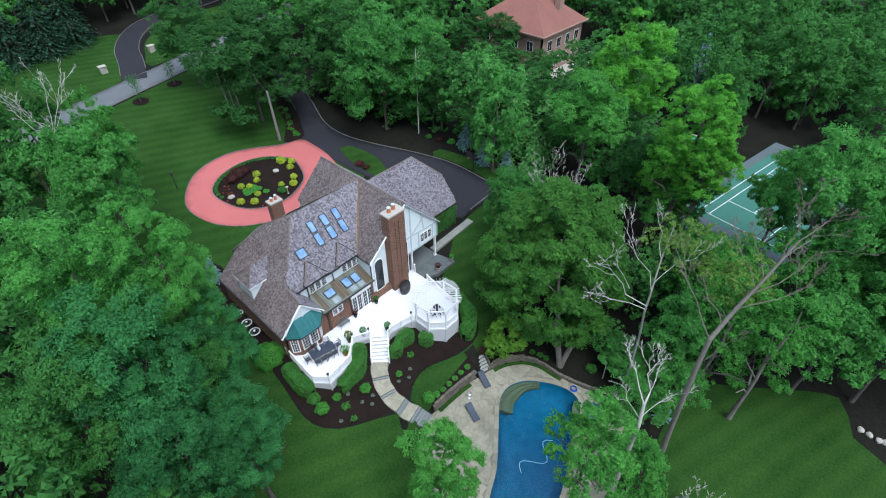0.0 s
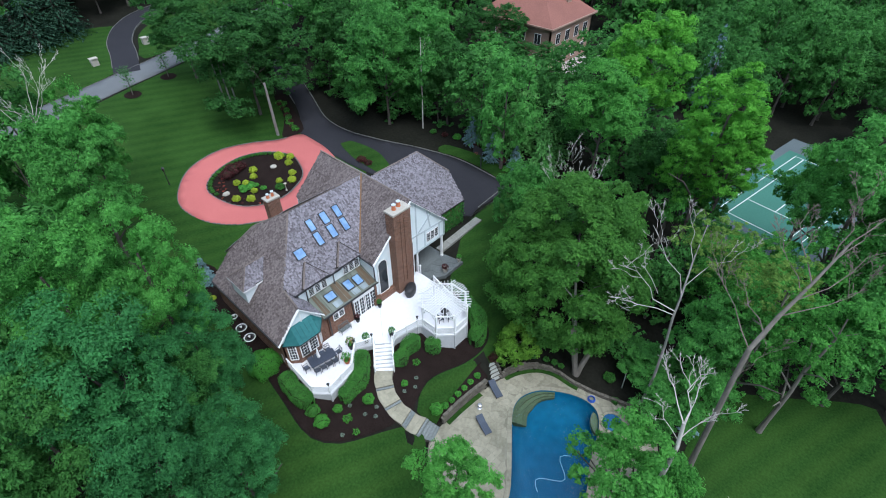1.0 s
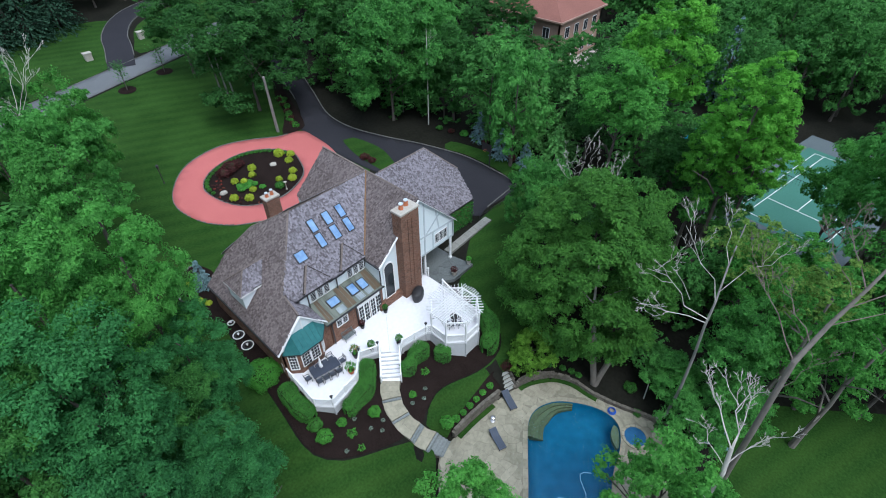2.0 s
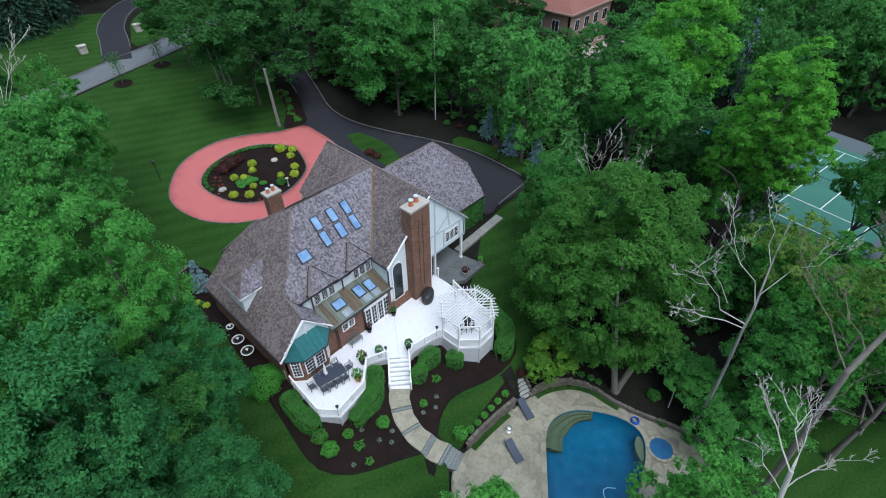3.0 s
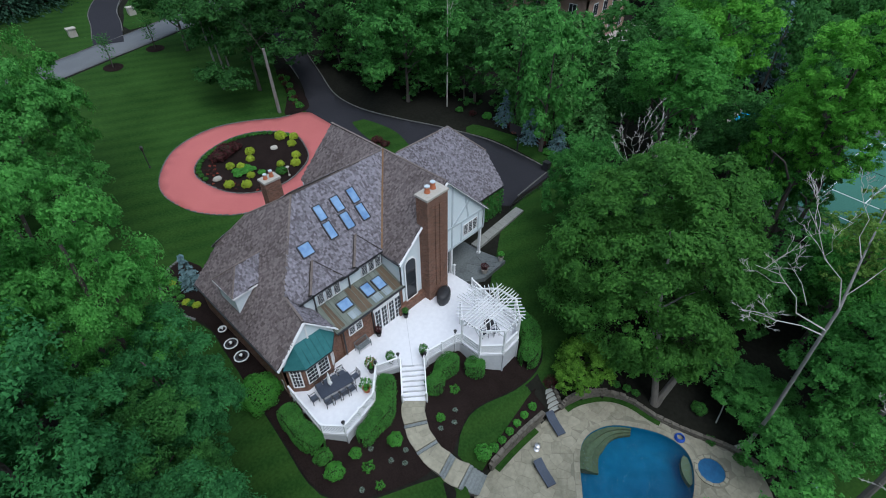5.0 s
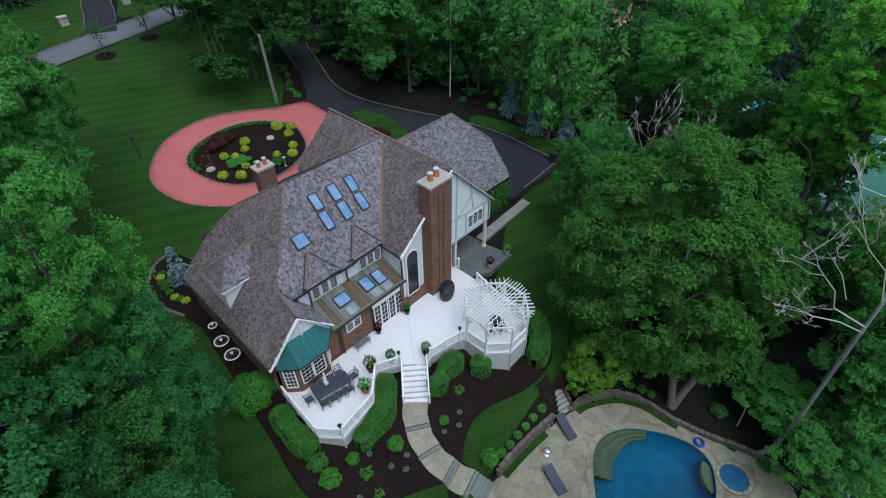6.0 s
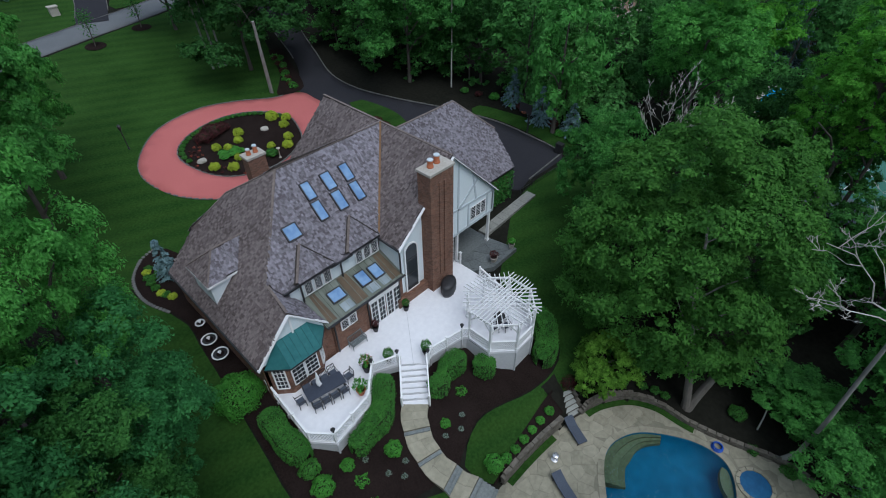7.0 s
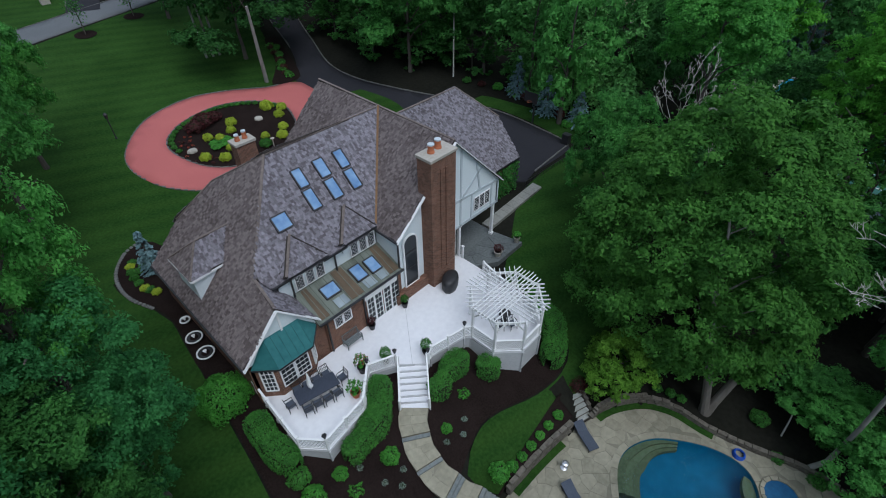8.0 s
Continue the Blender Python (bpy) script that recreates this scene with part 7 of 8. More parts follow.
def spruce(x, y, h, r, label, mat="spruce"):
    """A conifer of drooping needled boughs in whorls."""
    g = natural(x, y)
    root = empty("spruce", (x, y, g))
    tagged(root, label, "conifer")
    bm = bmesh.new()
    tube(bm, [(x, y, g - 0.1), (x, y, g + h * 0.97)], [0.12, 0.02], 8)
    part("trunk", bm, M["bark"], root)
    rng = np.random.default_rng(int(abs(x * 31 + y * 17)))
    sp, sn = [], []
    lv = int(h / 0.24)
    for i in range(lv):
        t = i / lv
        reach = r * (1 - t) ** 0.9 + 0.06
        for b in range(max(5, int(15 * (1 - t)))):
            a = rng.uniform(0, math.tau)
            rr = reach * rng.uniform(0.8, 1.12)
            for s in np.linspace(0.35, 1, 9):
                for _ in range(1 if h > 6 else 2):
                    sp.append((x + math.cos(a) * rr * s + rng.normal() * 0.05, y + math.sin(a) * rr * s + rng.normal() * 0.05, g + 0.15 + h * 0.95 * t - 0.12 * s * rr + rng.normal() * 0.03 + 0.25 * (1 - s)))
                    sn.append((math.cos(a) * 0.4, math.sin(a) * 0.4, 0.9))
    ob = new("needle_mass", leaf_mesh("needle_mass", sp, sn, 0.11 if h < 6 else 0.24, mat, 4))
    ob.parent = root
    ob.matrix_parent_inverse = root.matrix_basis.inverted()


for x, y, h, r in ((29.0, 9.2, 4.4, 1.8), (29.0, 5.1, 4.0, 1.5), (30.2, 14.2, 4.6, 1.5)):
    spruce(x, y, h, r, "blue spruce beside the driveway")
spruce(-12.2, 15.6, 3.7, 0.9, "small blue spruce at the corner of the house")
spruce(9.8, -29.5, 1.6, 0.9, "small blue spruce by the lower lawn")
for x, y, h, r in ((-4.6, 88.5, 14, 5.0), (-10.5, 88, 13, 5.0), (0.5, 91, 14, 5.0), (-17, 85, 14, 5.0), (-24, 81, 13, 5.0), (56, 0, 12, 3.6)):
    spruce(x, y, h, r, "tall dark conifer at the edge of the wood", "conifer")
for x, y, h, r in ((33.0, 8.6, 10.5, 3.4), (35.5, 3.6, 12.0, 3.6), (32.6, 13.6, 10.0, 3.2), (38.0, 10.0, 13.0, 3.8), (28.6, 0.6, 8.5, 3.0), (36.5, 16.5, 12.0, 3.6)):
    spruce(x, y, h, r, "feathery green pine beside the wood", "pine")
spruce(73.0, -5.0, 14.0, 3.6, "tall blue-grey spruce far behind the trees")


# pots on the terrace
def potted(x, y, r, h, key, label, pot="clay", plant_r=0.4, plant_h=1.0, z=DECK_Z):
    root = empty("potted_plant", (x, y, z))
    tagged(root, label, "potted plant", "terrace pots")
    bm = bmesh.new()
    lathe(bm, (x, y, z), [(r * 0.7, 0), (r * 0.75, 0.05), (r, h * 0.85), (r * 1.12, h * 0.87), (r * 1.12, h), (r * 0.9, h), (r * 0.85, h * 0.9)], 16)
    part("pot", bm, M[pot], root)
    bm = bmesh.new()
    tube(bm, [(x, y, z + h * 0.8), (x, y, z + h + plant_h * 0.6)], [0.03, 0.02], 6)
    part("stem", bm, M["bark"], root)
    ob = new("foliage", BUSH[key])
    ob.parent = root
    ob.matrix_basis = Matrix.Translation((0, 0, h + plant_h * 0.55)) @ Matrix.Diagonal((plant_r, plant_r, plant_h * 0.6, 1))
    return root


potted(-8.67, -3.5, 0.28, 0.45, "loose", "leafy green shrub in a clay pot on the terrace", plant_r=0.46, plant_h=0.8)
pp = potted(-7.35, -2.5, 0.27, 0.6, "loose", "red-flowering plant in a dark pot on the terrace", "black", 0.42, 0.9)
fp, fn = ball_samples(90, 3)
ob = new("blossom", leaf_mesh("blossom", fp, fn, 0.1, "flower", 2))
ob.parent = pp
ob.matrix_basis = Matrix.Translation((0, 0, 1.22)) @ Matrix.Diagonal((0.42, 0.42, 0.42, 1))
potted(-5.9, -3.0, 0.24, 0.4, "hedge", "dark evergreen in a black pot by the stairs", "black", 0.36, 0.9)
potted(-3.75, -4.35, 0.24, 0.4, "hedge", "dark evergreen in a black pot by the stairs", "black", 0.36, 0.9)
potted(-4.75, -0.35, 0.22, 0.45, "maroon", "dark planted urn beside the terrace doors", "black", 0.28, 0.6)
potted(-1.95, -0.5, 0.22, 0.45, "hedge", "dark planted urn beside the terrace doors", "black", 0.28, 0.6)
potted(6.7, -1.75, 0.3, 0.5, "maroon", "dark red plant in a stone urn on the porch slab", "stone", 0.4, 0.5, -4.5)
potted(9.0, -1.8, 0.24, 0.5, "bright", "small plant in a stone urn at the slab's edge", "stone", 0.3, 0.5, -4.5)


def ring_planter(x, y, r):
    g = natural(x, y) + 0.1
    root = empty("ring_planter", (x, y, g))
    tagged(root, "round white-rimmed tiered planter on the mulch", "planter", "white-rimmed planters by the side wall")
    bm = bmesh.new()
    lathe(bm, (x, y, g), [(r * 0.5, 0), (r * 0.6, 0.05), (r * 0.95, 0.22)], 20)
    part("bowl", bm, M["black"], root)
    bm = bmesh.new()
    tube(bm, [(x + r * math.cos(a), y + r * math.sin(a), g + 0.24) for a in np.linspace(0, math.tau, 29)], [0.055] * 29, 8)
    part("rim", bm, M["white"], root)
    bm = bmesh.new()
    lathe(bm, (x, y, g + 0.18), [(r * 0.93, 0), (r * 0.9, 0.03), (0.05, 0.05)], 20)
    part("soil", bm, M["mulch"], root)
    bm = bmesh.new()
    lathe(bm, (x, y, g + 0.18), [(0.06, 0), (0.05, 0.2), (0.13, 0.24), (0.04, 0.3)], 12)
    part("finial", bm, M["white"], root)


ring_planter(-13.2, 7.35, 0.5)
ring_planter(-13.25, 5.75, 0.52)
ring_planter(-12.95, 9.1, 0.3)

# small things round the drive
lamp = empty("lamp_post", (-7.3, 34.4, natural(-7.3, 34.4)))
tagged(lamp, "slim black garden lamp post on the lawn", "lamp post")
gl = natural(-7.3, 34.4)
bm = bmesh.new()
lathe(bm, (-7.3, 34.4, gl), [(0.12, 0), (0.1, 0.15), (0.05, 0.25), (0.045, 2.1)], 10)
part("post", bm, M["black"], lamp)
bm = bmesh.new()
lathe(bm, (-7.3, 34.4, gl + 2.1), [(0.06, 0), (0.14, 0.08), (0.17, 0.4), (0.2, 0.42), (0.03, 0.62)], 8)
part("head", bm, M["black"], lamp)
hoop = empty("basketball_hoop", (25.7, 8.7, natural(25.7, 8.7)))
tagged(hoop, "dark basketball hoop on a pole beside the driveway", "basketball hoop")
gh = natural(25.7, 8.7)
bm = bmesh.new()
bar(bm, (25.7, 8.7, gh), (25.7, 8.7, gh + 3.1), 0.14)
bar(bm, (25.7, 8.7, gh + 3.0), (24.9, 8.7, gh + 3.3), 0.1)
part("pole", bm, M["black"], hoop)
bm = bmesh.new()
box(bm, (24.86, 7.9, gh + 2.8), (24.9, 9.5, gh + 3.9))
part("backboard", bm, M["black"], hoop)
bm = bmesh.new()
tube(bm, [(24.6 + 0.23 * math.cos(a), 8.7 + 0.23 * math.sin(a), gh + 3.0) for a in np.linspace(0, math.tau, 17)], [0.015] * 17, 6)
part("rim", bm, M["clay"], hoop)
for x, y in ((24.9, 3.9),):
    g = natural(x, y) + 0.1
    bin_ = empty("wheeled_bin", (x, y, g))
    tagged(bin_, "dark wheeled bin at the end of the driveway", "bin")
    bm = bmesh.new()
    slab(bm, [(x - 0.32, y - 0.36, g + 1.0), (x + 0.32, y - 0.36, g + 1.0), (x + 0.32, y + 0.36, g + 1.0), (x - 0.32, y + 0.36, g + 1.0)], 0.98)
    part("body", bm, M["black"], bin_)
    bm = bmesh.new()
    slab(bm, [(x - 0.35, y - 0.4, g + 1.1), (x + 0.35, y - 0.4, g + 1.06), (x + 0.35, y + 0.4, g + 1.06), (x - 0.35, y + 0.4, g + 1.1)], 0.06)
    part("lid", bm, M["black"], bin_)


def mailbox_pillar(x, y):
    g = natural(x, y)
    root = empty("entrance_pillar", (x, y, g))
    tagged(root, "pale stone pillar box beside the far driveway", "pillar", "entrance pillars")
    bm = bmesh.new()
    box(bm, (x - 0.55, y - 0.45, g - 0.1), (x + 0.55, y + 0.45, g + 1.15))
    part("body", bm, M["stone"], root)
    bm = bmesh.new()
    box(bm, (x - 0.65, y - 0.55, g + 1.15), (x + 0.65, y + 0.55, g + 1.3))
    part("cap", bm, M["stone"], root)


mailbox_pillar(-0.7, 74.2)
mailbox_pillar(9.6, 77.5)


# young street trees in mulch rings
for x, y in ((-0.7, 59.6), (6.3, 62.0)):
    ringp = [Vector((x + 1.3 * math.cos(a), y + 1.3 * math.sin(a))) for a in np.linspace(0, math.tau, 21)[:-1]]
    drape("tree_ring", ringp, 0.12, M["mulch"], 0.6, label="round mulch ring under a young tree", category="planting bed")
    g = natural(x, y)
    root = empty("young_tree", (x, y, g))
    tagged(root, "slim young weeping tree by the street", "tree", "young street trees")
    bm = bmesh.new()
    tube(bm, [(x, y, g - 0.1), (x + 0.1, y, g + 2), (x - 0.1, y, g + 4.2)], [0.08, 0.06, 0.02], 7)
    part("trunk", bm, M["bark"], root)
    rng = np.random.default_rng(int(y))
    sp = np.stack([x + rng.normal(0, 0.55, 380), y + rng.normal(0, 0.55, 380), g + 1.3 + 3.4 * rng.beta(2, 1.6, 380)], 1)
    ob = new("foliage", leaf_mesh("foliage", sp, np.tile((0.2, 0, 0.8), (380, 1)), 0.13, "leaf_a", 3))
    ob.parent = root
    ob.matrix_parent_inverse = root.matrix_basis.inverted()
# bed beside the drive with low plants and stones
BED_D = curve_pts([(10.0, 34.2), (13.0, 33.8), (14.4, 35.5), (16.0, 40), (17.6, 45.5), (16.0, 45.5), (14.0, 40), (12.0, 37)], 1, True)
drape("drive_bed", BED_D, 0.11, M["mulch"], 1.0, label="mulched bed between lawn and driveway", category="planting bed")
for k in range(16):
    x, y = 12.4 + k * 0.22 + rnd.uniform(-0.5, 0.5), 34.8 + k * 0.55 + rnd.uniform(-0.4, 0.4)
    if inside(x, y, BED_D):
        bush(x, y, rnd.uniform(0.3, 0.55), ("loose", "hedge", "maroon")[k % 3], "low mixed shrub in the drive bed", "shrubs in the drive bed")
for k in range(10):
    t = k / 9
    x, y = 26.4 + 2.2 * math.sin(t * 3), 4.0 + 16 * t
    bush(x + rnd.uniform(0.8, 1.6), y, rnd.uniform(0.4, 0.8), ("hedge", "bright", "maroon")[k % 3], "low shrub at the edge of the wood", "shrubs along the drive verge")
for x, y, r in ((14.5, 21.6, 0.7), (14.7, 20.4, 0.6)):
    bush(x, y, r, "maroon", "dark shrub on the entrance lawn", "shrubs on the entrance lawn")
# ivy on the garage wall
rng = np.random.default_rng(77)
ivy = empty("ivy", (12, 3.2, -4.7))
tagged(ivy, "dark ivy covering the brick garage wall", "climbing plant")
iv = np.stack([rng.uniform(9.2, 15.3, 2600), 3.2 - rng.random(2600) ** 2 * 0.4, rng.uniform(-4.75, -1.75, 2600)], 1)
ob = new("foliage", leaf_mesh("foliage", iv, np.tile((0.0, -0.8, 0.5), (2600, 1)), 0.11, "leaf_a", 6))
ob.parent = ivy
ob.matrix_parent_inverse = ivy.matrix_basis.inverted()
# boulders at the far edge of the lower lawn
for x, y in [(21.41, -44.37), (21.36, -45.11), (21.3, -45.89), (21.47, -46.39)]:
    bm = bmesh.new()
    bmesh.ops.create_icosphere(bm, subdivisions=2, radius=0.3)
    for v in bm.verts:
        v.co = Vector((v.co.x * 1.2, v.co.y, v.co.z * 0.7)) * (1 + 0.3 * noise.noise(v.co * 3 + Vector((x, y, 0))))
    bmesh.ops.translate(bm, vec=(x, y, natural(x, y) + 0.12), verts=bm.verts)
    tagged(finish("boulder", bm, M["stone"]), "pale boulder in the mulch beside the lower lawn", "boulder", "boulders beside the lower lawn")
bush(1.6, -35.2, 1.7, "silver", "thin grey-leaved shrub by the lower lawn", squash=0.9)

# ---- trees ----
def crown_mesh(name, seed, lobes, twigs, per, leaf, mat, size=0.3, tall=1.5, inner=0.2, low=-0.55, clump=1.0, even=0.55):
    """A crown one wide in radius and one high: boughs, twig clumps round each bough's end, leaves round each twig."""
    rng = np.random.default_rng(seed)
    # boughs spread evenly round the crown, with uneven reach
    k = np.arange(lobes) + 0.5
    dz = low + (1 - low) * k / lobes
    ang = k * 2.39996 + rng.normal(0, 0.35, lobes)
    flat = np.sqrt(np.maximum(0, 1 - np.minimum(1, np.abs(dz)) ** 2))
    d = np.stack([np.cos(ang) * flat, np.sin(ang) * flat, dz + rng.normal(0, 0.06, lobes)], 1)
    reach = rng.uniform(even, 0.88, lobes)
    reach[rng.random(lobes) < inner] *= 0.55
    c = d * reach[:, None]
    big = size * rng.uniform(0.65, 1.3, lobes)
    tw = np.repeat(np.arange(lobes), twigs)
    f = rng.normal(size=(len(tw), 3))
    f[:, 2] = np.abs(f[:, 2]) * 1.1 - 0.35
    f += d[tw] * 0.5
    f /= np.linalg.norm(f, axis=1)[:, None]
    squash = np.array([1, 1, 0.85 / tall])
    tc = c[tw] + f * (big[tw] * rng.uniform(0.6, 1.02, len(tw)))[:, None] * squash
    ts = big[tw] * rng.uniform(0.2, 0.42, len(tw)) * clump
    lf = np.repeat(np.arange(len(tw)), per)
    n = len(lf)
    e = rng.normal(size=(n, 3))
    e[:, 2] = np.abs(e[:, 2]) * 1.2 - 0.25
    e /= np.linalg.norm(e, axis=1)[:, None]
    p = tc[lf] + e * (ts[lf] * rng.uniform(0.3, 1.15, n))[:, None] * squash
    # leaves face outwards and upwards, with some disorder
    nrm = e * 0.6 + f[lf] * 0.7 + rng.normal(size=(n, 3)) * 0.6 + np.array([0, 0, 0.45])
    nrm /= np.linalg.norm(nrm, axis=1)[:, None]
    a = np.cross(nrm, rng.normal(size=(n, 3)))
    a /= np.linalg.norm(a, axis=1)[:, None]
    b = np.cross(nrm, a)
    ls = leaf * rng.uniform(0.6, 1.35, n)[:, None]
    up = np.array([1, 1, 1 / tall])
    tri = np.stack([p + a * ls * 1.25 * up, p + (b * 0.6 - a * 0.6) * ls * up, p - (b * 0.6 + a * 0.6) * ls * up], 1)
    tri[:, :, 2] = tri[:, :, 2] * 0.55 + 0.5
    me = bpy.data.meshes.new(name)
    me.vertices.add(n * 3)
    me.vertices.foreach_set("co", tri.reshape(-1))
    me.loops.add(n * 3)
    me.loops.foreach_set("vertex_index", np.arange(n * 3, dtype=np.int32))
    me.polygons.add(n)
    me.polygons.foreach_set("loop_start", np.arange(0, n * 3, 3, dtype=np.int32))
    me.polygons.foreach_set("loop_total", np.full(n, 3, dtype=np.int32))
    me.update()
    me.validate()
    me.materials.append(M[mat])
    return me


CROWNS = {
    "oak": [crown_mesh("oak_crown", 10, 210, 18, 40, 0.0155, "leaf_oak", 0.15, 1.3, 0.1, -0.9, clump=1.2, even=0.74)],
    "near": [crown_mesh("ash_crown", 11, 44, 18, 95, 0.0205, "leaf_c", 0.3, 1.8, 0.15, -0.8), crown_mesh("ash_crown", 12, 40, 18, 100, 0.021, "leaf_c", 0.32, 1.8, 0.15, -0.8), crown_mesh("maple_crown", 13, 42, 18, 95, 0.021, "leaf_d", 0.31, 1.8, 0.15, -0.8), crown_mesh("oak_crown", 14, 42, 18, 95, 0.021, "leaf_a", 0.31, 1.8, 0.15, -0.8)],
    "main": [crown_mesh("oak_crown", 51, 46, 20, 42, 0.0235, "leaf_dark", 0.28, 1.3, 0.2, -0.7), crown_mesh("maple_crown", 52, 44, 20, 42, 0.024, "leaf_b", 0.29, 1.3, 0.2, -0.7), crown_mesh("ash_crown", 53, 46, 20, 42, 0.0235, "leaf_e", 0.28, 1.3, 0.2, -0.7),
             crown_mesh("lime_crown", 54, 40, 20, 42, 0.025, "lime", 0.26, 1.6, 0.25, -0.8), crown_mesh("maple_crown", 55, 46, 20, 40, 0.024, "leaf_e", 0.27, 1.3, 0.2, -0.7)],
    "mid": [crown_mesh("oak_crown", 21, 38, 18, 28, 0.033, "leaf_dark", 0.3), crown_mesh("maple_crown", 22, 34, 18, 30, 0.033, "leaf_b", 0.32), crown_mesh("ash_crown", 23, 36, 18, 28, 0.034, "leaf_e", 0.31)],
    "lime": [crown_mesh("maple_crown", 28, 30, 18, 30, 0.04, "leaf_m", 0.28, 1.2, 0.15, -0.8)],
    "loose": [crown_mesh("maple_crown", 26, 30, 16, 40, 0.03, "leaf_b", 0.25, 1.2, 0.3), crown_mesh("maple_crown", 27, 26, 16, 40, 0.03, "leaf_b", 0.25, 1.2, 0.3)],
    "sparse": [crown_mesh("thin_crown", 61, 26, 9, 24, 0.034, "leaf_y_thin", 0.24, 1.3, 0.3, -0.8), crown_mesh("thin_crown", 62, 24, 9, 24, 0.034, "leaf_b", 0.24, 1.3, 0.3, -0.8)],
    "far": [crown_mesh("oak_crown", 31, 30, 11, 15, 0.052, "leaf_a", 0.34, low=-0.85), crown_mesh("oak_crown", 32, 28, 11, 16, 0.052, "leaf_a", 0.36, low=-0.85), crown_mesh("maple_crown", 34, 30, 11, 14, 0.053, "leaf_e", 0.32, low=-0.85)],
    "distant": [crown_mesh("oak_crown", 41, 24, 7, 8, 0.1, "leaf_a", 0.34, low=-0.85), crown_mesh("maple_crown", 42, 24, 7, 8, 0.1, "leaf_e", 0.34, low=-0.85)],
}
tree_rng = random.Random(5)


def trunk_mesh(bm, base, top, r, rnd, limbs=6, wobble=0.25):
    base, top = Vector(base), Vector(top)
    n = 7
    line, rad = [], []
    for i in range(n + 1):
        t = i / n
        p = base.lerp(top, t)
        if 0 < i:
            p += Vector((rnd.uniform(-1, 1), rnd.uniform(-1, 1), 0)) * wobble * t
        line.append(p)
        rad.append(r * (1.35 if i == 0 else 1) * (1 - 0.75 * t))
    tube(bm, line, rad, 8)
    span = (top - base).length
    for k in range(limbs):
        t = rnd.uniform(0.4, 0.9)
        i = int(t * n)
        p = line[i]
        ang = rnd.uniform(0, math.tau)
        reach = span * rnd.uniform(0.22, 0.42) * (1.15 - t)
        q = p + Vector((math.cos(ang), math.sin(ang), 0.9)) * reach
        mid = p.lerp(q, 0.5) + Vector((0, 0, 0.12 * reach))
        tube(bm, [p, mid, q], [rad[i] * 0.6, rad[i] * 0.4, 0.03], 6)


def tree(x, y, top, radius, depth=None, grade="mid", kind=None, label="tall leafy broadleaf tree", bottom=None, base=None, wide=None, group="", bark="bark"):
    """A broadleaf tree; top is its height in the world, depth how far its crown reaches down."""
    g = gz(*(base or (x, y)))
    depth = depth or min((top - g) * 0.75, radius * 2.2)
    root = empty("tree", (*(base or (x, y)), g - 0.1))
    tagged(root, label, "tree", group)
    bm = bmesh.new()
    rnd = random.Random(int(x * 37 + y * 91))
    trunk_mesh(bm, (*(base or (x, y)), g - 0.15), (x, y, top - depth * 0.3), 0.05 + 0.01 * (top - g), rnd, 5 if grade in ("far", "distant") else 8)
    part("trunk", bm, M[bark], root)
    meshes = CROWNS[grade]
    me = meshes[(kind if kind is not None else rnd.randrange(len(meshes))) % len(meshes)]
    ob = new("crown", me)
    ob.parent = root
    turn = rnd.uniform(0, math.tau)
    m = Matrix.Translation((x, y, top - depth)) @ Matrix.Rotation(turn, 4, "Z") @ Matrix.Diagonal((radius, radius * (wide or rnd.uniform(0.9, 1.1)), depth, 1))
    ob.matrix_parent_inverse = root.matrix_basis.inverted()
    ob.matrix_basis = m
    return root


# trees that can be told apart round the house and the pool: x, y, top, radius, depth, kind
NAMED = []


def stand(rows, grade, label):
    for x, y, top, r, dep, k in rows:
        NAMED.append((x, y, r))
        tree(x, y, top, r, dep, grade, k, label)


oak = tree(11.2, -14.2, 10.0, 8.0, 18.6, "oak", 0, "broad dark green oak beside the pool", base=(7.8, -18.7), wide=1.0, bark="grey_trunk")
NAMED.append((11.2, -14.2, 7.5))
for tip in ((7.4, -17.3, -2.5), (9.2, -19.9, -2.0)):
    bm = bmesh.new()
    low = Vector((7.8, -18.7, gz(7.8, -18.7) - 0.2))
    tube(bm, [low, low.lerp(Vector(tip), 0.15), low.lerp(Vector(tip), 0.55) + Vector((0.1, 0.1, 0.3)), Vector(tip)], [0.42, 0.28, 0.24, 0.16], 10)
    part("stem", bm, M["pale_bark"], oak)
stand(((17.0, -4.8, 6.8, 3.5, 11.5, 4),), "main", "leafy green tree between driveway and oak")
stand(((30.2, -5.9, 13.8, 5.0, 12, 1),), "main", "broad pale green tree in the wood")
stand(((30.6, -18.6, 16.8, 4.3, 12.5, 3), (31.6, -16.2, 10.4, 3.5, 12, 3)), "main", "tall bright lime-green tree beside the court")
stand(((42.2, -5.2, 18.3, 6.2, 17, 3),), "main", "tall light green tree with pale stems")
stand(((30.8, -32.2, 15.8, 5.2, 17, 4), (27.0, -38.5, 13.5, 4.8, 16, 4), (36.5, -39.5, 15.0, 5.4, 17, 4)), "main", "leafy green tree beside the tennis court")
stand(((24.6, 26.6, 16.0, 7.4, 17.8, 2),), "main", "broad leafy tree over the driveway")
stand(((11.2, 42.0, 15.9, 8.6, 17.6, 0),), "main", "tall dark tree at the lawn's edge")
stand(((9.6, 58.6, 16.0, 5.8, 12.8, 0),), "main", "tall dark tree at the lawn's edge")
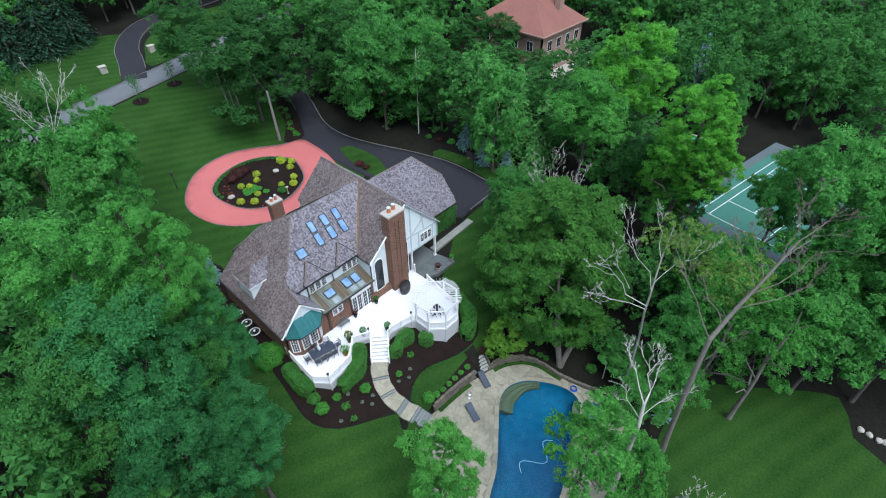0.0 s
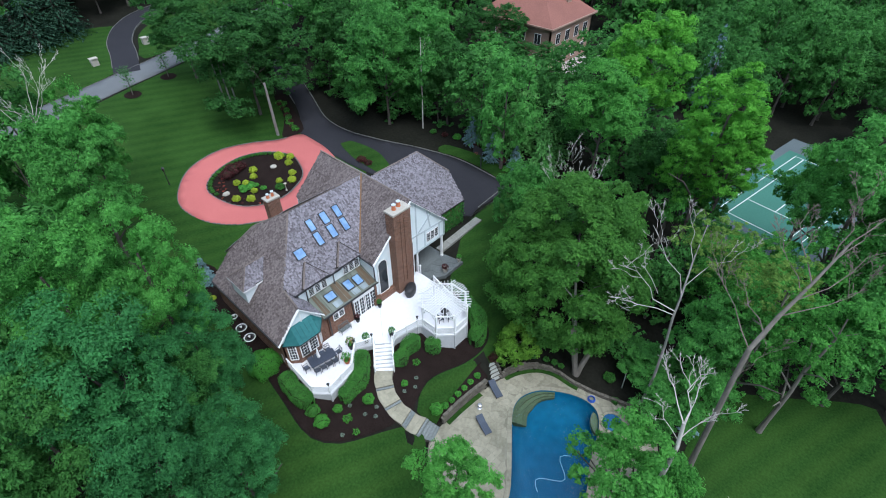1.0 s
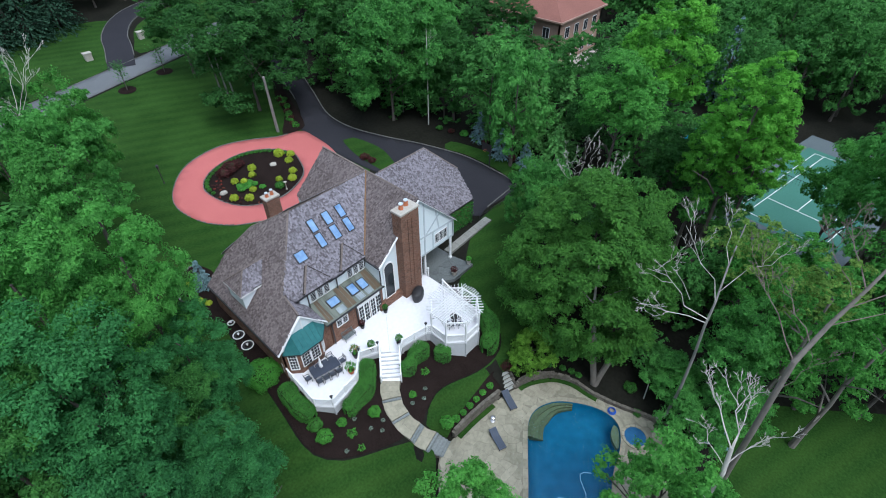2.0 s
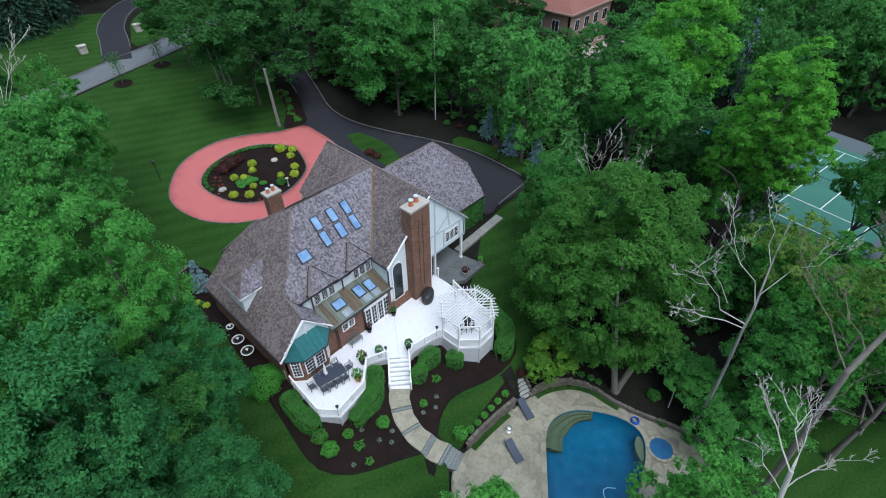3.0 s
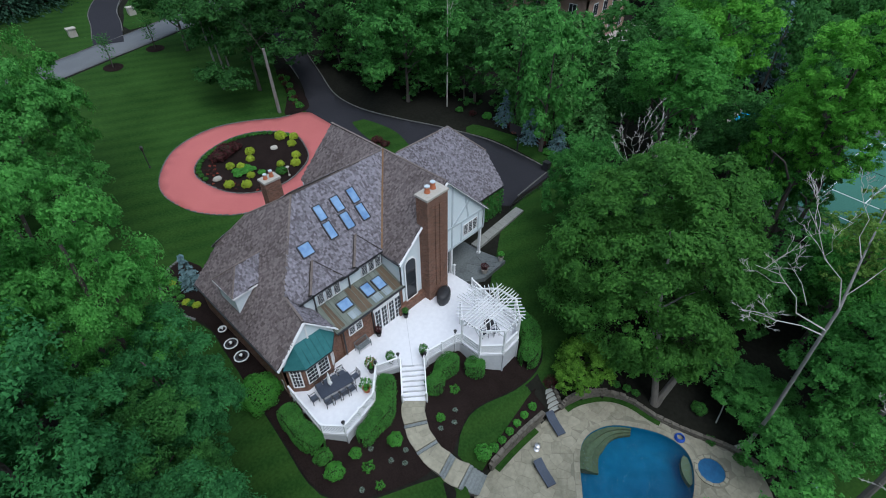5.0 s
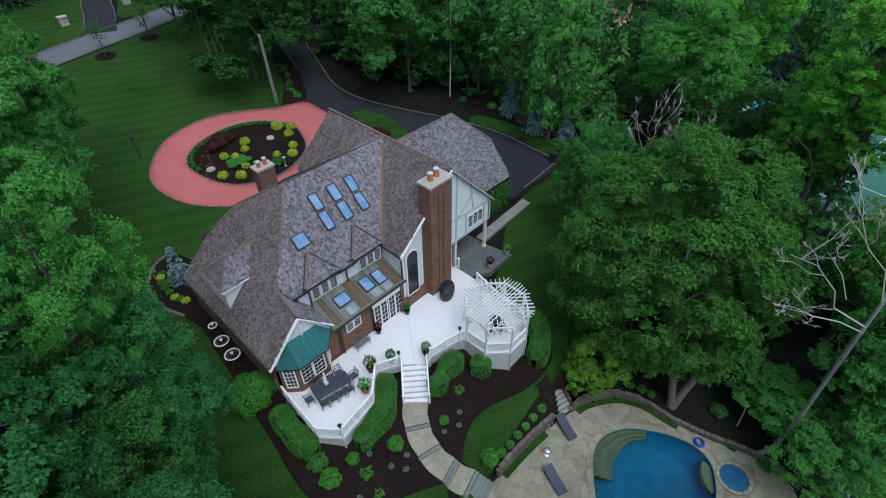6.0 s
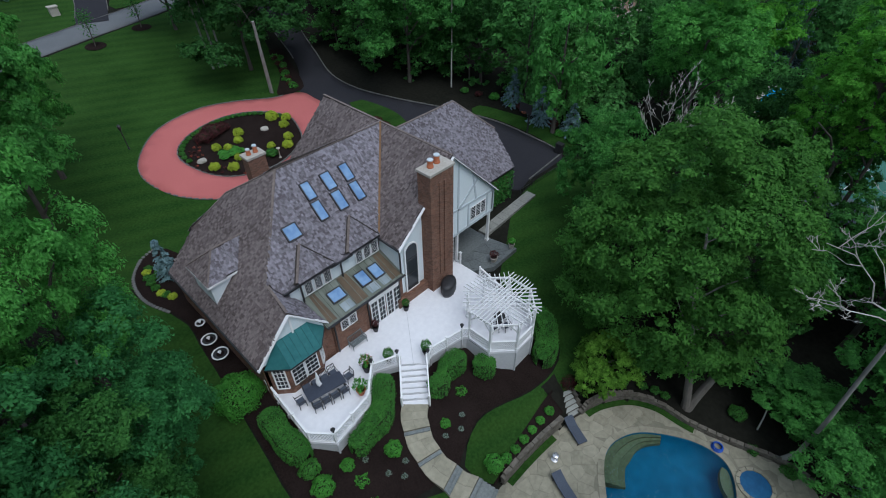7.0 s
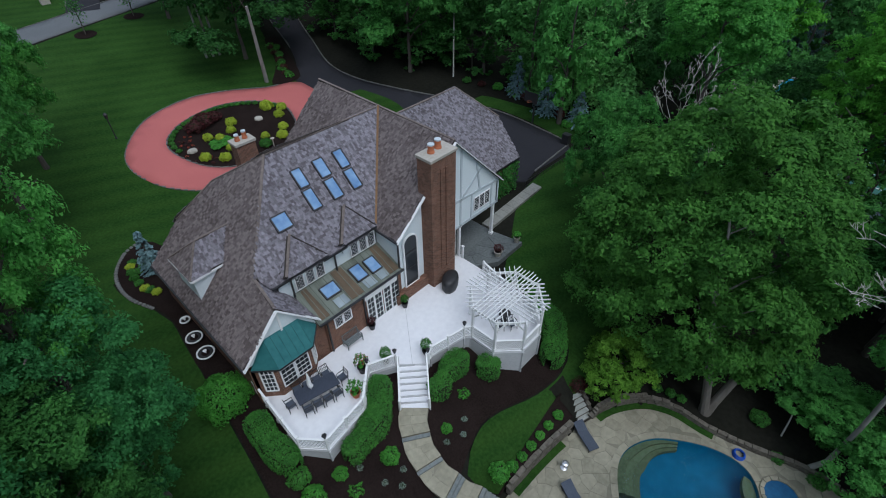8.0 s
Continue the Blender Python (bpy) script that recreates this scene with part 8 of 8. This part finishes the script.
# beside the rear lawn
stand(((-19.0, 0.3, 18.2, 2.8, 15, 2), (-18.8, -0.8, 9.6, 3.3, 13.5, 0), (-23.6, 0.8, 19.6, 4.0, 16, 2), (-24.4, -4.6, 16.6, 3.8, 15, 1), (-27.6, -5.2, 16.0, 3.8, 14, 3), (-21.2, -3.8, 8.8, 3.3, 12.5, 3), (-24.4, -9.0, 12.6, 3.4, 14, 0), (-21.2, -9.4, 9.0, 2.9, 11, 0), (-27.0, -13.0, 8.0, 3.6, 12, 3)),
      "near", "tall leafy tree at the edge of the rear lawn")
stand(((-16.8, 23.4, 15.8, 4.7, 15, 4), (-13.6, 33.6, 13.6, 3.6, 14, 1), (-24.0, 9.5, 14.0, 4.0, 15, 2)), "main", "leafy tree at the edge of the front lawn")
stand(((-18.6, 35.0, 17.8, 4.6, 18, 1), (-20.5, 30.0, 13.5, 4.0, 15, 2), (-24, 37, 18.5, 5, 17, 1), (-27, 15, 17, 5.5, 15, 1), (-29, 3, 15, 5, 15, 0), (-32, -8, 13, 5, 15, 1), (-28, 31, 16, 5.5, 15, 1), (-25, 41, 12, 4.8, 13, 2), (-33, 23, 17, 6, 16, 2), (-34, 44, 15, 6, 15, 0)), "far", "tall leafy tree in the wood behind the lawn")
# along the driveway and between house and court
stand(((18.2, 51.0, 15.0, 5.8, 15, 0), (26.5, 38.5, 14.5, 5.0, 15, 0), (31.5, 20.5, 11.0, 4.0, 13, 0), (34.5, 27.5, 14.0, 5.0, 15, 2), (21.0, -6.5, 2.6, 3.4, 8, 0), (35.5, -12.5, 6.0, 4.2, 12, 0), (37.0, 0.5, 8.0, 4.4, 13, 0), (7.6, -27.4, -3.0, 2.6, 5, 2),
       (11.6, -24.4, -4.6, 2.8, 3.6, 2), (21.2, -25.4, 4.2, 2.8, 9, 1), (25.6, -28.0, 3.6, 3.0, 9, 1), (34.2, -18.9, 6.0, 3.4, 12, 0)), "mid", "leafy tree in the wood beside the house")
stand(((24.0, -11.0, 2.5, 3.8, 9, 0), (20.5, -14.5, 0.5, 3.6, 8, 2), (19.5, -20.5, 0.0, 3.4, 8, 0), (23.5, -21.5, 0.5, 3.2, 8, 0), (12.8, -21.2, -4.8, 2.6, 3.4, 0), (22.0, -27.5, 1.5, 3.2, 9, 2), (27.0, -29.5, 0.5, 3.0, 8, 2), (25.8, -24.4, -0.2, 2.8, 7, 2),
       (30.2, -22.0, 0.2, 2.8, 7, 0), (42.0, -15.0, 3.0, 4.2, 11, 0), (46.5, -12.5, 2.5, 4.0, 10, 0), (48.0, -4.0, 6.0, 4.6, 12, 2), (41.0, -10.0, 5.0, 4.0, 11, 0), (37.0, -6.5, 5.0, 3.8, 11, 2), (27.5, 27.5, 4.5, 4.2, 8, 0), (25.0, 34.0, 5.0, 4.0, 8, 0), (31.0, 22.0, 4.0, 3.8, 8, 0),
       (24.6, 41.5, 5.5, 3.8, 8, 0), (29.5, 33.5, 7.0, 4.5, 10, 0), (31.5, 27.0, 6.0, 4.2, 9.5, 0)), "far", "low leafy tree filling the edge of the wood")
stand(((31.5, -17.6, 4.0, 3.0, 10, 1), (29.5, -24.5, -2.0, 2.8, 6, 2)), "mid", "leafy tree beside the tennis court")
tree(31.8, -20.6, 11.0, 3.9, 10, "main", 3, "bright lime-green tree beside the court")
tree(38.0, -28.6, 9.6, 4.6, 12, "main", 1, "leafy green tree beside the tennis court")
tree(20.4, -25.4, 6.4, 2.6, 6.5, "sparse", 0, "thin yellow-green tree before the court")
tree(25.0, -25.6, 2.6, 2.8, 7, "mid", 1, "leafy tree beside the tennis court")
# the edge of the lower lawn
stand(((13.2, -27.6, 4.0, 3.4, 11, 2), (15.2, -31.0, 3.6, 3.4, 11, 1), (18.0, -33.5, 4.6, 3.8, 12, 1), (21.0, -38.0, 6.0, 4.0, 13, 2), (24.5, -43.0, 8.0, 4.6, 15, 2), (25.5, -35.0, 8.0, 4.4, 15, 1), (29.5, -47.0, 10.5, 5.2, 17, 2), (31.0, -41.0, 11.0, 5.0, 17, 0),
       (10.6, -29.0, -1.0, 2.8, 7, 2), (37.0, -46.0, 12.0, 5.5, 17, 0), (41.5, -34.0, 9.0, 4.6, 14, 2)), "mid", "leafy tree at the edge of the lower lawn")
for x, y, top, r, dep in ((-5.1, -27.4, 7.2, 3.5, 8.5), (-2.6, -30.6, 2.4, 2.8, 8), (-11.8, -19.4, 4.0, 3.0, 8), (-13.2, -21.0, 2.2, 2.6, 7), (0.2, -27.8, -2.0, 2.2, 5), (1.6, -29.4, -2.0, 2.2, 5)):
    tree(x, y, top, r, dep, "loose", None, "bright loose-crowned tree beside the pool")
tree(4.8, -13.2, -3.4, 2.4, 4.4, "lime", 0, "small bright green maple by the stone steps", wide=1.0)


def clear_of(x, y):
    """Whether a wood tree may stand here."""
    if -15 < x < 27 and -13 < y < 63:
        return False
    if -34 < x < 12 and -60 < y < 20:
        return False
    if x < 24 and y < -26:
        return False
    if 57 < x < 88 and 12 < y < 40 or 36 < x < 78 and abs(y + 25.5) < 11.5 or 24 < x < 40 and abs(y + 25) < 7:
        return False
    if abs(x - 57) < 8 and abs(y + 9.5) < 5:
        return False
    if any(math.hypot(x - a, y - b) < r + 2.5 for a, b, r in NAMED):
        return False
    if x < 40 and y > 50 and (abs(y - (64.5 + 0.28 * x)) < 7):
        return False
    if -45 < x < 36 and 66 < y < 95:
        return False
    if -26 < x < -2 and 20 < y < 60:
        return False
    return True


# the wood goes on beside and behind the lawns;
# unseen rows added at the left block light from lawn and side slopes
for gy in range(-60, 50, 8):
    for gx in (-36, -44, -52):
        x, y = gx + tree_rng.uniform(-2.5, 2.5), gy + tree_rng.uniform(-2.5, 2.5)
        h = tree_rng.uniform(18, 23)
        tree(x, y, gz(x, y) + h, tree_rng.uniform(4.6, 5.8), h * 0.8, "distant", group="wood behind the house")
gy = -60.0
while gy < 150:
    gx = -75.0
    while gx < 150:
        x, y = gx + tree_rng.uniform(-2.5, 2.5), gy + tree_rng.uniform(-2.5, 2.5)
        # only what stands in the cone ahead of the walk
        side = (x - y) / 1.414
        ahead = (x + y) / 1.414 + 40
        if ahead > 0 and abs(side) < ahead * 1.02 + 8 and ahead < 155 and clear_of(x, y):
            h = tree_rng.uniform(13, 19)
            if 36 < x < 88 and 8 < y < 40:
                h *= 0.5
            tree(x, y, gz(x, y) + h, tree_rng.uniform(4.2, 5.6), h * 0.95, "far" if ahead < 100 else "distant", 0 if x > 60 and y < 10 else None, group="wood behind the house")
        gx += 7.5
    gy += 7.5

# ---- dead trees, neighbour, court ----
def bough(bm, base, tip, r, rnd, depth):
    """A bare limb that forks into finer limbs."""
    base, tip = Vector(base), Vector(tip)
    span = (tip - base).length
    wob = [Vector((rnd.uniform(-1, 1), rnd.uniform(-1, 1), rnd.uniform(-0.4, 0.8))) * span * 0.07 for _ in range(3)]
    line = [base, base.lerp(tip, 0.28) + wob[0], base.lerp(tip, 0.55) + wob[1], base.lerp(tip, 0.8) + wob[2], tip]
    tube(bm, line, [r, r * 0.8, r * 0.62, r * 0.45, max(0.012, r * 0.25)], 6 if r > 0.03 else 3, r > 0.03)
    if depth:
        for k in range(rnd.choice((3, 4, 5))):
            t = rnd.uniform(0.4, 0.98)
            j = min(3, int(t * 4))
            p = line[j].lerp(line[j + 1], t * 4 - j)
            d = (tip - base).normalized() + Vector((rnd.uniform(-0.9, 0.9), rnd.uniform(-0.9, 0.9), rnd.uniform(-0.25, 0.8)))
            bough(bm, p, p + d.normalized() * span * rnd.uniform(0.24, 0.45), max(0.014, r * 0.55), rnd, depth - 1)


def bare_tree(label, line, radii, limbs, mat, seed, depth=3, name="bare_tree", trunk="bark"):
    rnd = random.Random(seed)
    root = empty(name, line[0])
    tagged(root, label, "tree")
    bm = bmesh.new()
    pts = [Vector((p[0], p[1], p[2])) for p in line]
    tube(bm, pts, [r * 0.72 for r in radii], 10)
    part("trunk", bm, M[trunk], root)
    for a, b, r in limbs:
        bm = bmesh.new()
        bough(bm, a, b, r * 0.36, rnd, depth)
        part("limb", bm, M[mat], root)
    return root


dead = bare_tree("tall half-dead tree with a pale leaning trunk", [(6.3, -31.0, -9.3), (5.9, -30.8, -6), (5.6, -30.5, -1), (5.9, -30.2, 3.6), (6.4, -30.05, 6.5), (8.0, -30.5, 8.9), (9.5, -31.1, 11.2), (11.2, -31.7, 14.0)],
                 [0.42, 0.32, 0.28, 0.26, 0.24, 0.19, 0.14, 0.09],
                 [((11.2, -31.7, 14.0), (13.4, -33.2, 16.4), 0.12), ((10.4, -31.4, 12.6), (12.6, -31.0, 16.2), 0.12), ((9.5, -31.1, 11.2), (12.0, -28.6, 13.8), 0.14), ((9.0, -30.9, 10.4), (11.0, -28.4, 12.6), 0.1), ((8.0, -30.5, 8.9), (11.0, -33.6, 11.2), 0.11),
                  ((8.8, -30.8, 10.0), (12.6, -33.8, 13.6), 0.11), ((7.2, -30.3, 7.6), (7.0, -27.4, 10.6), 0.12), ((6.4, -30.05, 6.5), (8.4, -25.6, 10.8), 0.13), ((10.4, -31.4, 12.6), (14.4, -32.6, 14.4), 0.1), ((6.0, -30.2, 4.2), (8.2, -31.6, 6.0), 0.08)], "twig", 3, 4, trunk="pale_bark")
bare_tree("bleached white snag above the pool", [(-3.6, -29.8, -9.0), (-3.6, -29.5, 0), (-3.7, -29.3, 6.6), (-3.3, -29.0, 8.3)], [0.3, 0.24, 0.17, 0.14],
          [((-3.3, -29.0, 8.2), (-1.8, -26.8, 9.9), 0.12), ((-3.4, -29.1, 8.0), (-0.9, -28.1, 10.5), 0.12), ((-3.5, -29.1, 7.6), (-1.1, -28.8, 10.2), 0.1), ((-3.6, -29.2, 7.2), (-1.9, -30.3, 9.2), 0.1), ((-3.6, -29.2, 7.0), (-3.4, -27.2, 8.8), 0.08)], "deadwood", 5, 3, trunk="deadwood")
leaning = bare_tree("leaning tree with long bleached bare boughs", [(8.0, -24.6, -8.7), (8.5, -25.2, -7.6), (8.7, -25.2, -4), (8.7, -24.95, 0.4), (8.2, -24.7, 4.0), (8.3, -24.6, 6.4), (9.4, -24.2, 9.0), (10.9, -23.9, 11.5)], [0.26, 0.2, 0.17, 0.155, 0.135, 0.11, 0.08, 0.045],
          [((8.2, -24.7, 4.8), (5.6, -20.2, 8.8), 0.13), ((8.2, -24.7, 4.4), (4.3, -20.6, 6.7), 0.12), ((7.2, -23.2, 6.6), (6.4, -21.4, 9.2), 0.08), ((8.3, -24.6, 6.4), (8.2, -21.0, 11.4), 0.1), ((9.4, -24.2, 9.0), (10.4, -22.4, 12.4), 0.08), ((8.6, -24.5, 7.2), (10.6, -26.6, 10.6), 0.09)], "deadwood", 8, 3, trunk="grey_trunk")
for x, y, top, spread, seed in ((17.2, -8.4, 8.6, 1.9, 9), (19.4, -10.6, 6.6, 1.3, 10)):
    bare_tree("bare dead branches above the wood's edge", [(x + 0.3, y, -8), (x + 0.2, y - 0.2, 0), (x, y, top - 4)], [0.2, 0.15, 0.08],
              [((x, y, top - 4.2), (x + spread * math.cos(a), y + spread * math.sin(a), top - 0.4 - 0.7 * (i % 3)), 0.05) for i, a in enumerate((0.4, 1.5, 2.4, 3.2, 4.1, 5.2, 5.9))], "deadwood", seed, 3)
bare_tree("grey bare-topped tree beyond the lawn", [(-20.0, 30.5, -3), (-18.5, 31.0, 6), (-17.2, 31.3, 12)], [0.25, 0.2, 0.12],
          [((-17.4, 31.2, 11.0), (-17.3 + 3.4 * math.cos(a), 31.2 + 3.0 * math.sin(a), 15.2 + 1.6 * math.sin(a * 2.3)), 0.1) for a in (0.2, 1.1, 2.0, 3.0, 3.9, 4.7, 5.5)], "deadwood", 12, 3)
bare_tree("grey leafless shrub by the lower lawn", [(1.6, -35.2, -9.2), (1.6, -35.2, -8.2)], [0.1, 0.08],
          [((1.6, -35.2, -8.3), (1.6 + 1.5 * math.cos(a), -35.2 + 1.5 * math.sin(a), -5.6), 0.05) for a in (0.3, 1.4, 2.6, 3.7, 4.8, 5.7)], "deadwood", 14, 3)
# thin living foliage on the half-dead trees, and thin trees round them
for root, x, y, top, r, dep, k in ((leaning, 10.9, -24.2, 12.4, 2.3, 4.6, 0), (dead, 10.2, -29.6, 12.2, 2.4, 4, 0)):
    ob = new("foliage", CROWNS["sparse"][k])
    ob.parent = root
    ob.matrix_parent_inverse = root.matrix_basis.inverted()
    ob.matrix_basis = Matrix.Translation((x, y, top - dep)) @ Matrix.Diagonal((r, r, dep, 1))
for x, y, top, r, dep, k in ((13.4, -30.6, 9.6, 3.0, 8, 1), (14.0, -34.4, 9.0, 3.0, 8, 1), (16.5, -30.2, 7.0, 2.8, 7, 0)):
    tree(x, y, top, r, dep, "sparse", k, "thin yellowing tree among the half-dead ones", bark="pale_bark")
# slender trunks at the wood's edge
bare_tree("slender pale birch trunk by the driveway", [(27.6, 22.1, -3.5), (27.55, 22.0, 4), (27.4, 21.9, 11)], [0.14, 0.11, 0.04], [((27.5, 22.0, 6), (26.4, 21.0, 10), 0.04), ((27.5, 22.0, 7), (28.8, 21.6, 11), 0.04)], "deadwood", 21, 1, trunk="deadwood")
bare_tree("grey leaning trunks in the front lawn", [(9.9, 35.4, -2.6), (9.6, 35.0, 1.5), (9.2, 34.4, 6.5)], [0.34, 0.28, 0.2], [((9.3, 34.6, 5.0), (8.0, 36.5, 9.5), 0.12)], "bark", 22, 1, trunk="grey_trunk")
for x, y in ((7.7, 45.0), (8.5, 44.9), (9.3, 44.8)):
    bare_tree("slim grey trunk at the lawn's edge", [(x, y, natural(x, y) - 0.2), (x - 0.3, y - 0.1, 3), (x - 0.5, y, 8)], [0.2, 0.17, 0.12], [], "bark", 23, 1, trunk="grey_trunk")

# neighbour's house
nb = empty("neighbour_house", (70, 27, -3.2))
tagged(nb, "neighbouring brick house with a red-brown hipped roof", "house")
X0, X1, Y0, Y1, E, R = 61.0, 76.0, 21.2, 38.0, 4.6, 11.2
for poly, out in (([(X0, Y0, -4), (X1, Y0, -4), (X1, Y0, E), (X0, Y0, E)], (0, -1, 0)), ([(X0, Y0, -4), (X0, Y1, -4), (X0, Y1, E), (X0, Y0, E)], (-1, 0, 0)), ([(X1, Y0, -4), (X1, Y1, -4), (X1, Y1, E), (X1, Y0, E)], (1, 0, 0)), ([(X0, Y1, -4), (X1, Y1, -4), (X1, Y1, E), (X0, Y1, E)], (0, 1, 0))):
    bm = bmesh.new()
    slab(bm, poly, 0.3, -Vector(out))
    part("wall", bm, M["tan_wall"], nb)
o = 0.7
A, B, C, D = (X0 - o, Y0 - o, E), (X1 + o, Y0 - o, E), (X1 + o, Y1 + o, E), (X0 - o, Y1 + o, E)
P, Q = (X0 + 7.5, (Y0 + Y1) / 2, R), (X1 - 7.5, (Y0 + Y1) / 2, R)
for poly in ([A, B, Q, P], [C, D, P, Q], [D, A, P], [B, C, Q]):
    bm = bmesh.new()
    slab(bm, poly, 0.25)
    part("roof", bm, M["roof_red"], nb)
bm = bmesh.new()
for a, b in ((A, B), (B, C), (C, D), (D, A)):
    bar(bm, a, b, 0.2, 0.3)
part("fascia", bm, M["tan_wall"], nb)
for k in range(4):
    for z0 in (-2.6, 1.2):
        for face in (0, 1):
            bm = bmesh.new()
            if face:
                y = Y0 + 2.0 + k * 3.6
                box(bm, (X0 - 0.06, y, z0), (X0 + 0.1, y + 1.5, z0 + 2.0))
            else:
                x = X0 + 2.0 + k * 3.3
                box(bm, (x, Y0 - 0.06, z0), (x + 1.5, Y0 + 0.1, z0 + 2.0))
            wf = part("window", bm, M["white"], nb)
            bm = bmesh.new()
            for s in (0.1, 0.8):
                if face:
                    box(bm, (X0 - 0.09, y + s, z0 + 0.1), (X0 - 0.05, y + s + 0.6, z0 + 1.9))
                else:
                    box(bm, (x + s, Y0 - 0.09, z0 + 0.1), (x + s + 0.6, Y0 - 0.05, z0 + 1.9))
            part("pane", bm, M["glass"], wf)
bm = bmesh.new()
box(bm, (X0 + 9.0, Y0 + 2.5, E), (X0 + 10.5, Y0 + 3.7, R + 0.6))
part("chimney", bm, M["tan_wall"], nb)
bm = bmesh.new()
slab(bm, [(62, 16.5, -3.1), (82, 14.5, -3.1), (82, 20.9, -3.1), (62, 20.9, -3.1)], 0.4)
tagged(finish("neighbour_terrace", bm, M["stone"]), "pale paved terrace beside the neighbouring house", "patio", "", "structure")

for x, y, top, r in ((56.5, 27.5, 9.0, 3.6), (57.5, 19.5, 3.2, 3.0), (53, 32, 9.5, 4.0), (66, 14.5, 1.5, 2.6), (52, 22, 5, 3.2)):
    tree(x, y, top, r, None, "mid", 0, "leafy tree beside the neighbouring house")

# neighbour's swimming pool, glimpsed through the trees
PX, PY, PZ = 57.5, -9.5, max(natural(x, y) for x in (52, 57, 63) for y in (-12.5, -9.5, -6.5)) + 0.12
np_ = empty("neighbour_pool", (PX, PY, PZ))
tagged(np_, "bright blue swimming pool glimpsed through the trees", "pool")
bm = bmesh.new()
for lo, hi in (((-5.6, -3.1), (5.6, -2.5)), ((-5.6, 2.5), (5.6, 3.1)), ((-5.6, -2.496), (-5.0, 2.496)), ((5.0, -2.496), (5.6, 2.496))):
    box(bm, (PX + lo[0], PY + lo[1], PZ - 0.6), (PX + hi[0], PY + hi[1], PZ + 0.06))
part("coping", bm, M["stone"], np_)
bm = bmesh.new()
box(bm, (PX - 4.99, PY - 2.49, PZ - 0.5), (PX + 4.99, PY + 2.49, PZ - 0.04))
part("water", bm, M["bright_pool"], np_)

# tennis court behind the trees
ct = empty("tennis_court", (57.4, -26.4, -9.0))
tagged(ct, "green tennis court half hidden by trees", "court", "", "structure")
cm = pose(57.4, -26.4, -8.8, 0, 0, -10)
bm = bmesh.new()
box(bm, (-18, -8.5, -0.4), (18, 8.5, 0), cm)
part("surround", bm, M["slate_court"], ct)
bm = bmesh.new()
box(bm, (-13.2, -7.0, -0.2), (13.2, 7.0, 0.004), cm)
part("surface", bm, M["court"], ct)
for lo, hi in (((-11.9, -5.5), (11.9, -5.4)), ((-11.9, 5.4), (11.9, 5.5)), ((-11.9, -4.15), (11.9, -4.05)), ((-11.9, 4.05), (11.9, 4.15)), ((-11.9, -5.5), (-11.8, 5.5)), ((11.8, -5.5), (11.9, 5.5)), ((-6.45, -4.1), (-6.35, 4.1)), ((6.35, -4.1), (6.45, 4.1)), ((-6.4, -0.05), (6.4, 0.05))):
    bm = bmesh.new()
    box(bm, (*lo, 0.008), (*hi, 0.016), cm)
    part("line", bm, M["line"], ct)
bm = bmesh.new()
for k in range(30):
    bar(bm, cm @ Vector((0, -6.2 + 12.4 * k / 29, 0)), cm @ Vector((0, -6.2 + 12.4 * k / 29, 1)), 0.02)
bar(bm, cm @ Vector((0, -6.2, 1)), cm @ Vector((0, 6.2, 1)), 0.05)
part("net", bm, M["black"], ct)
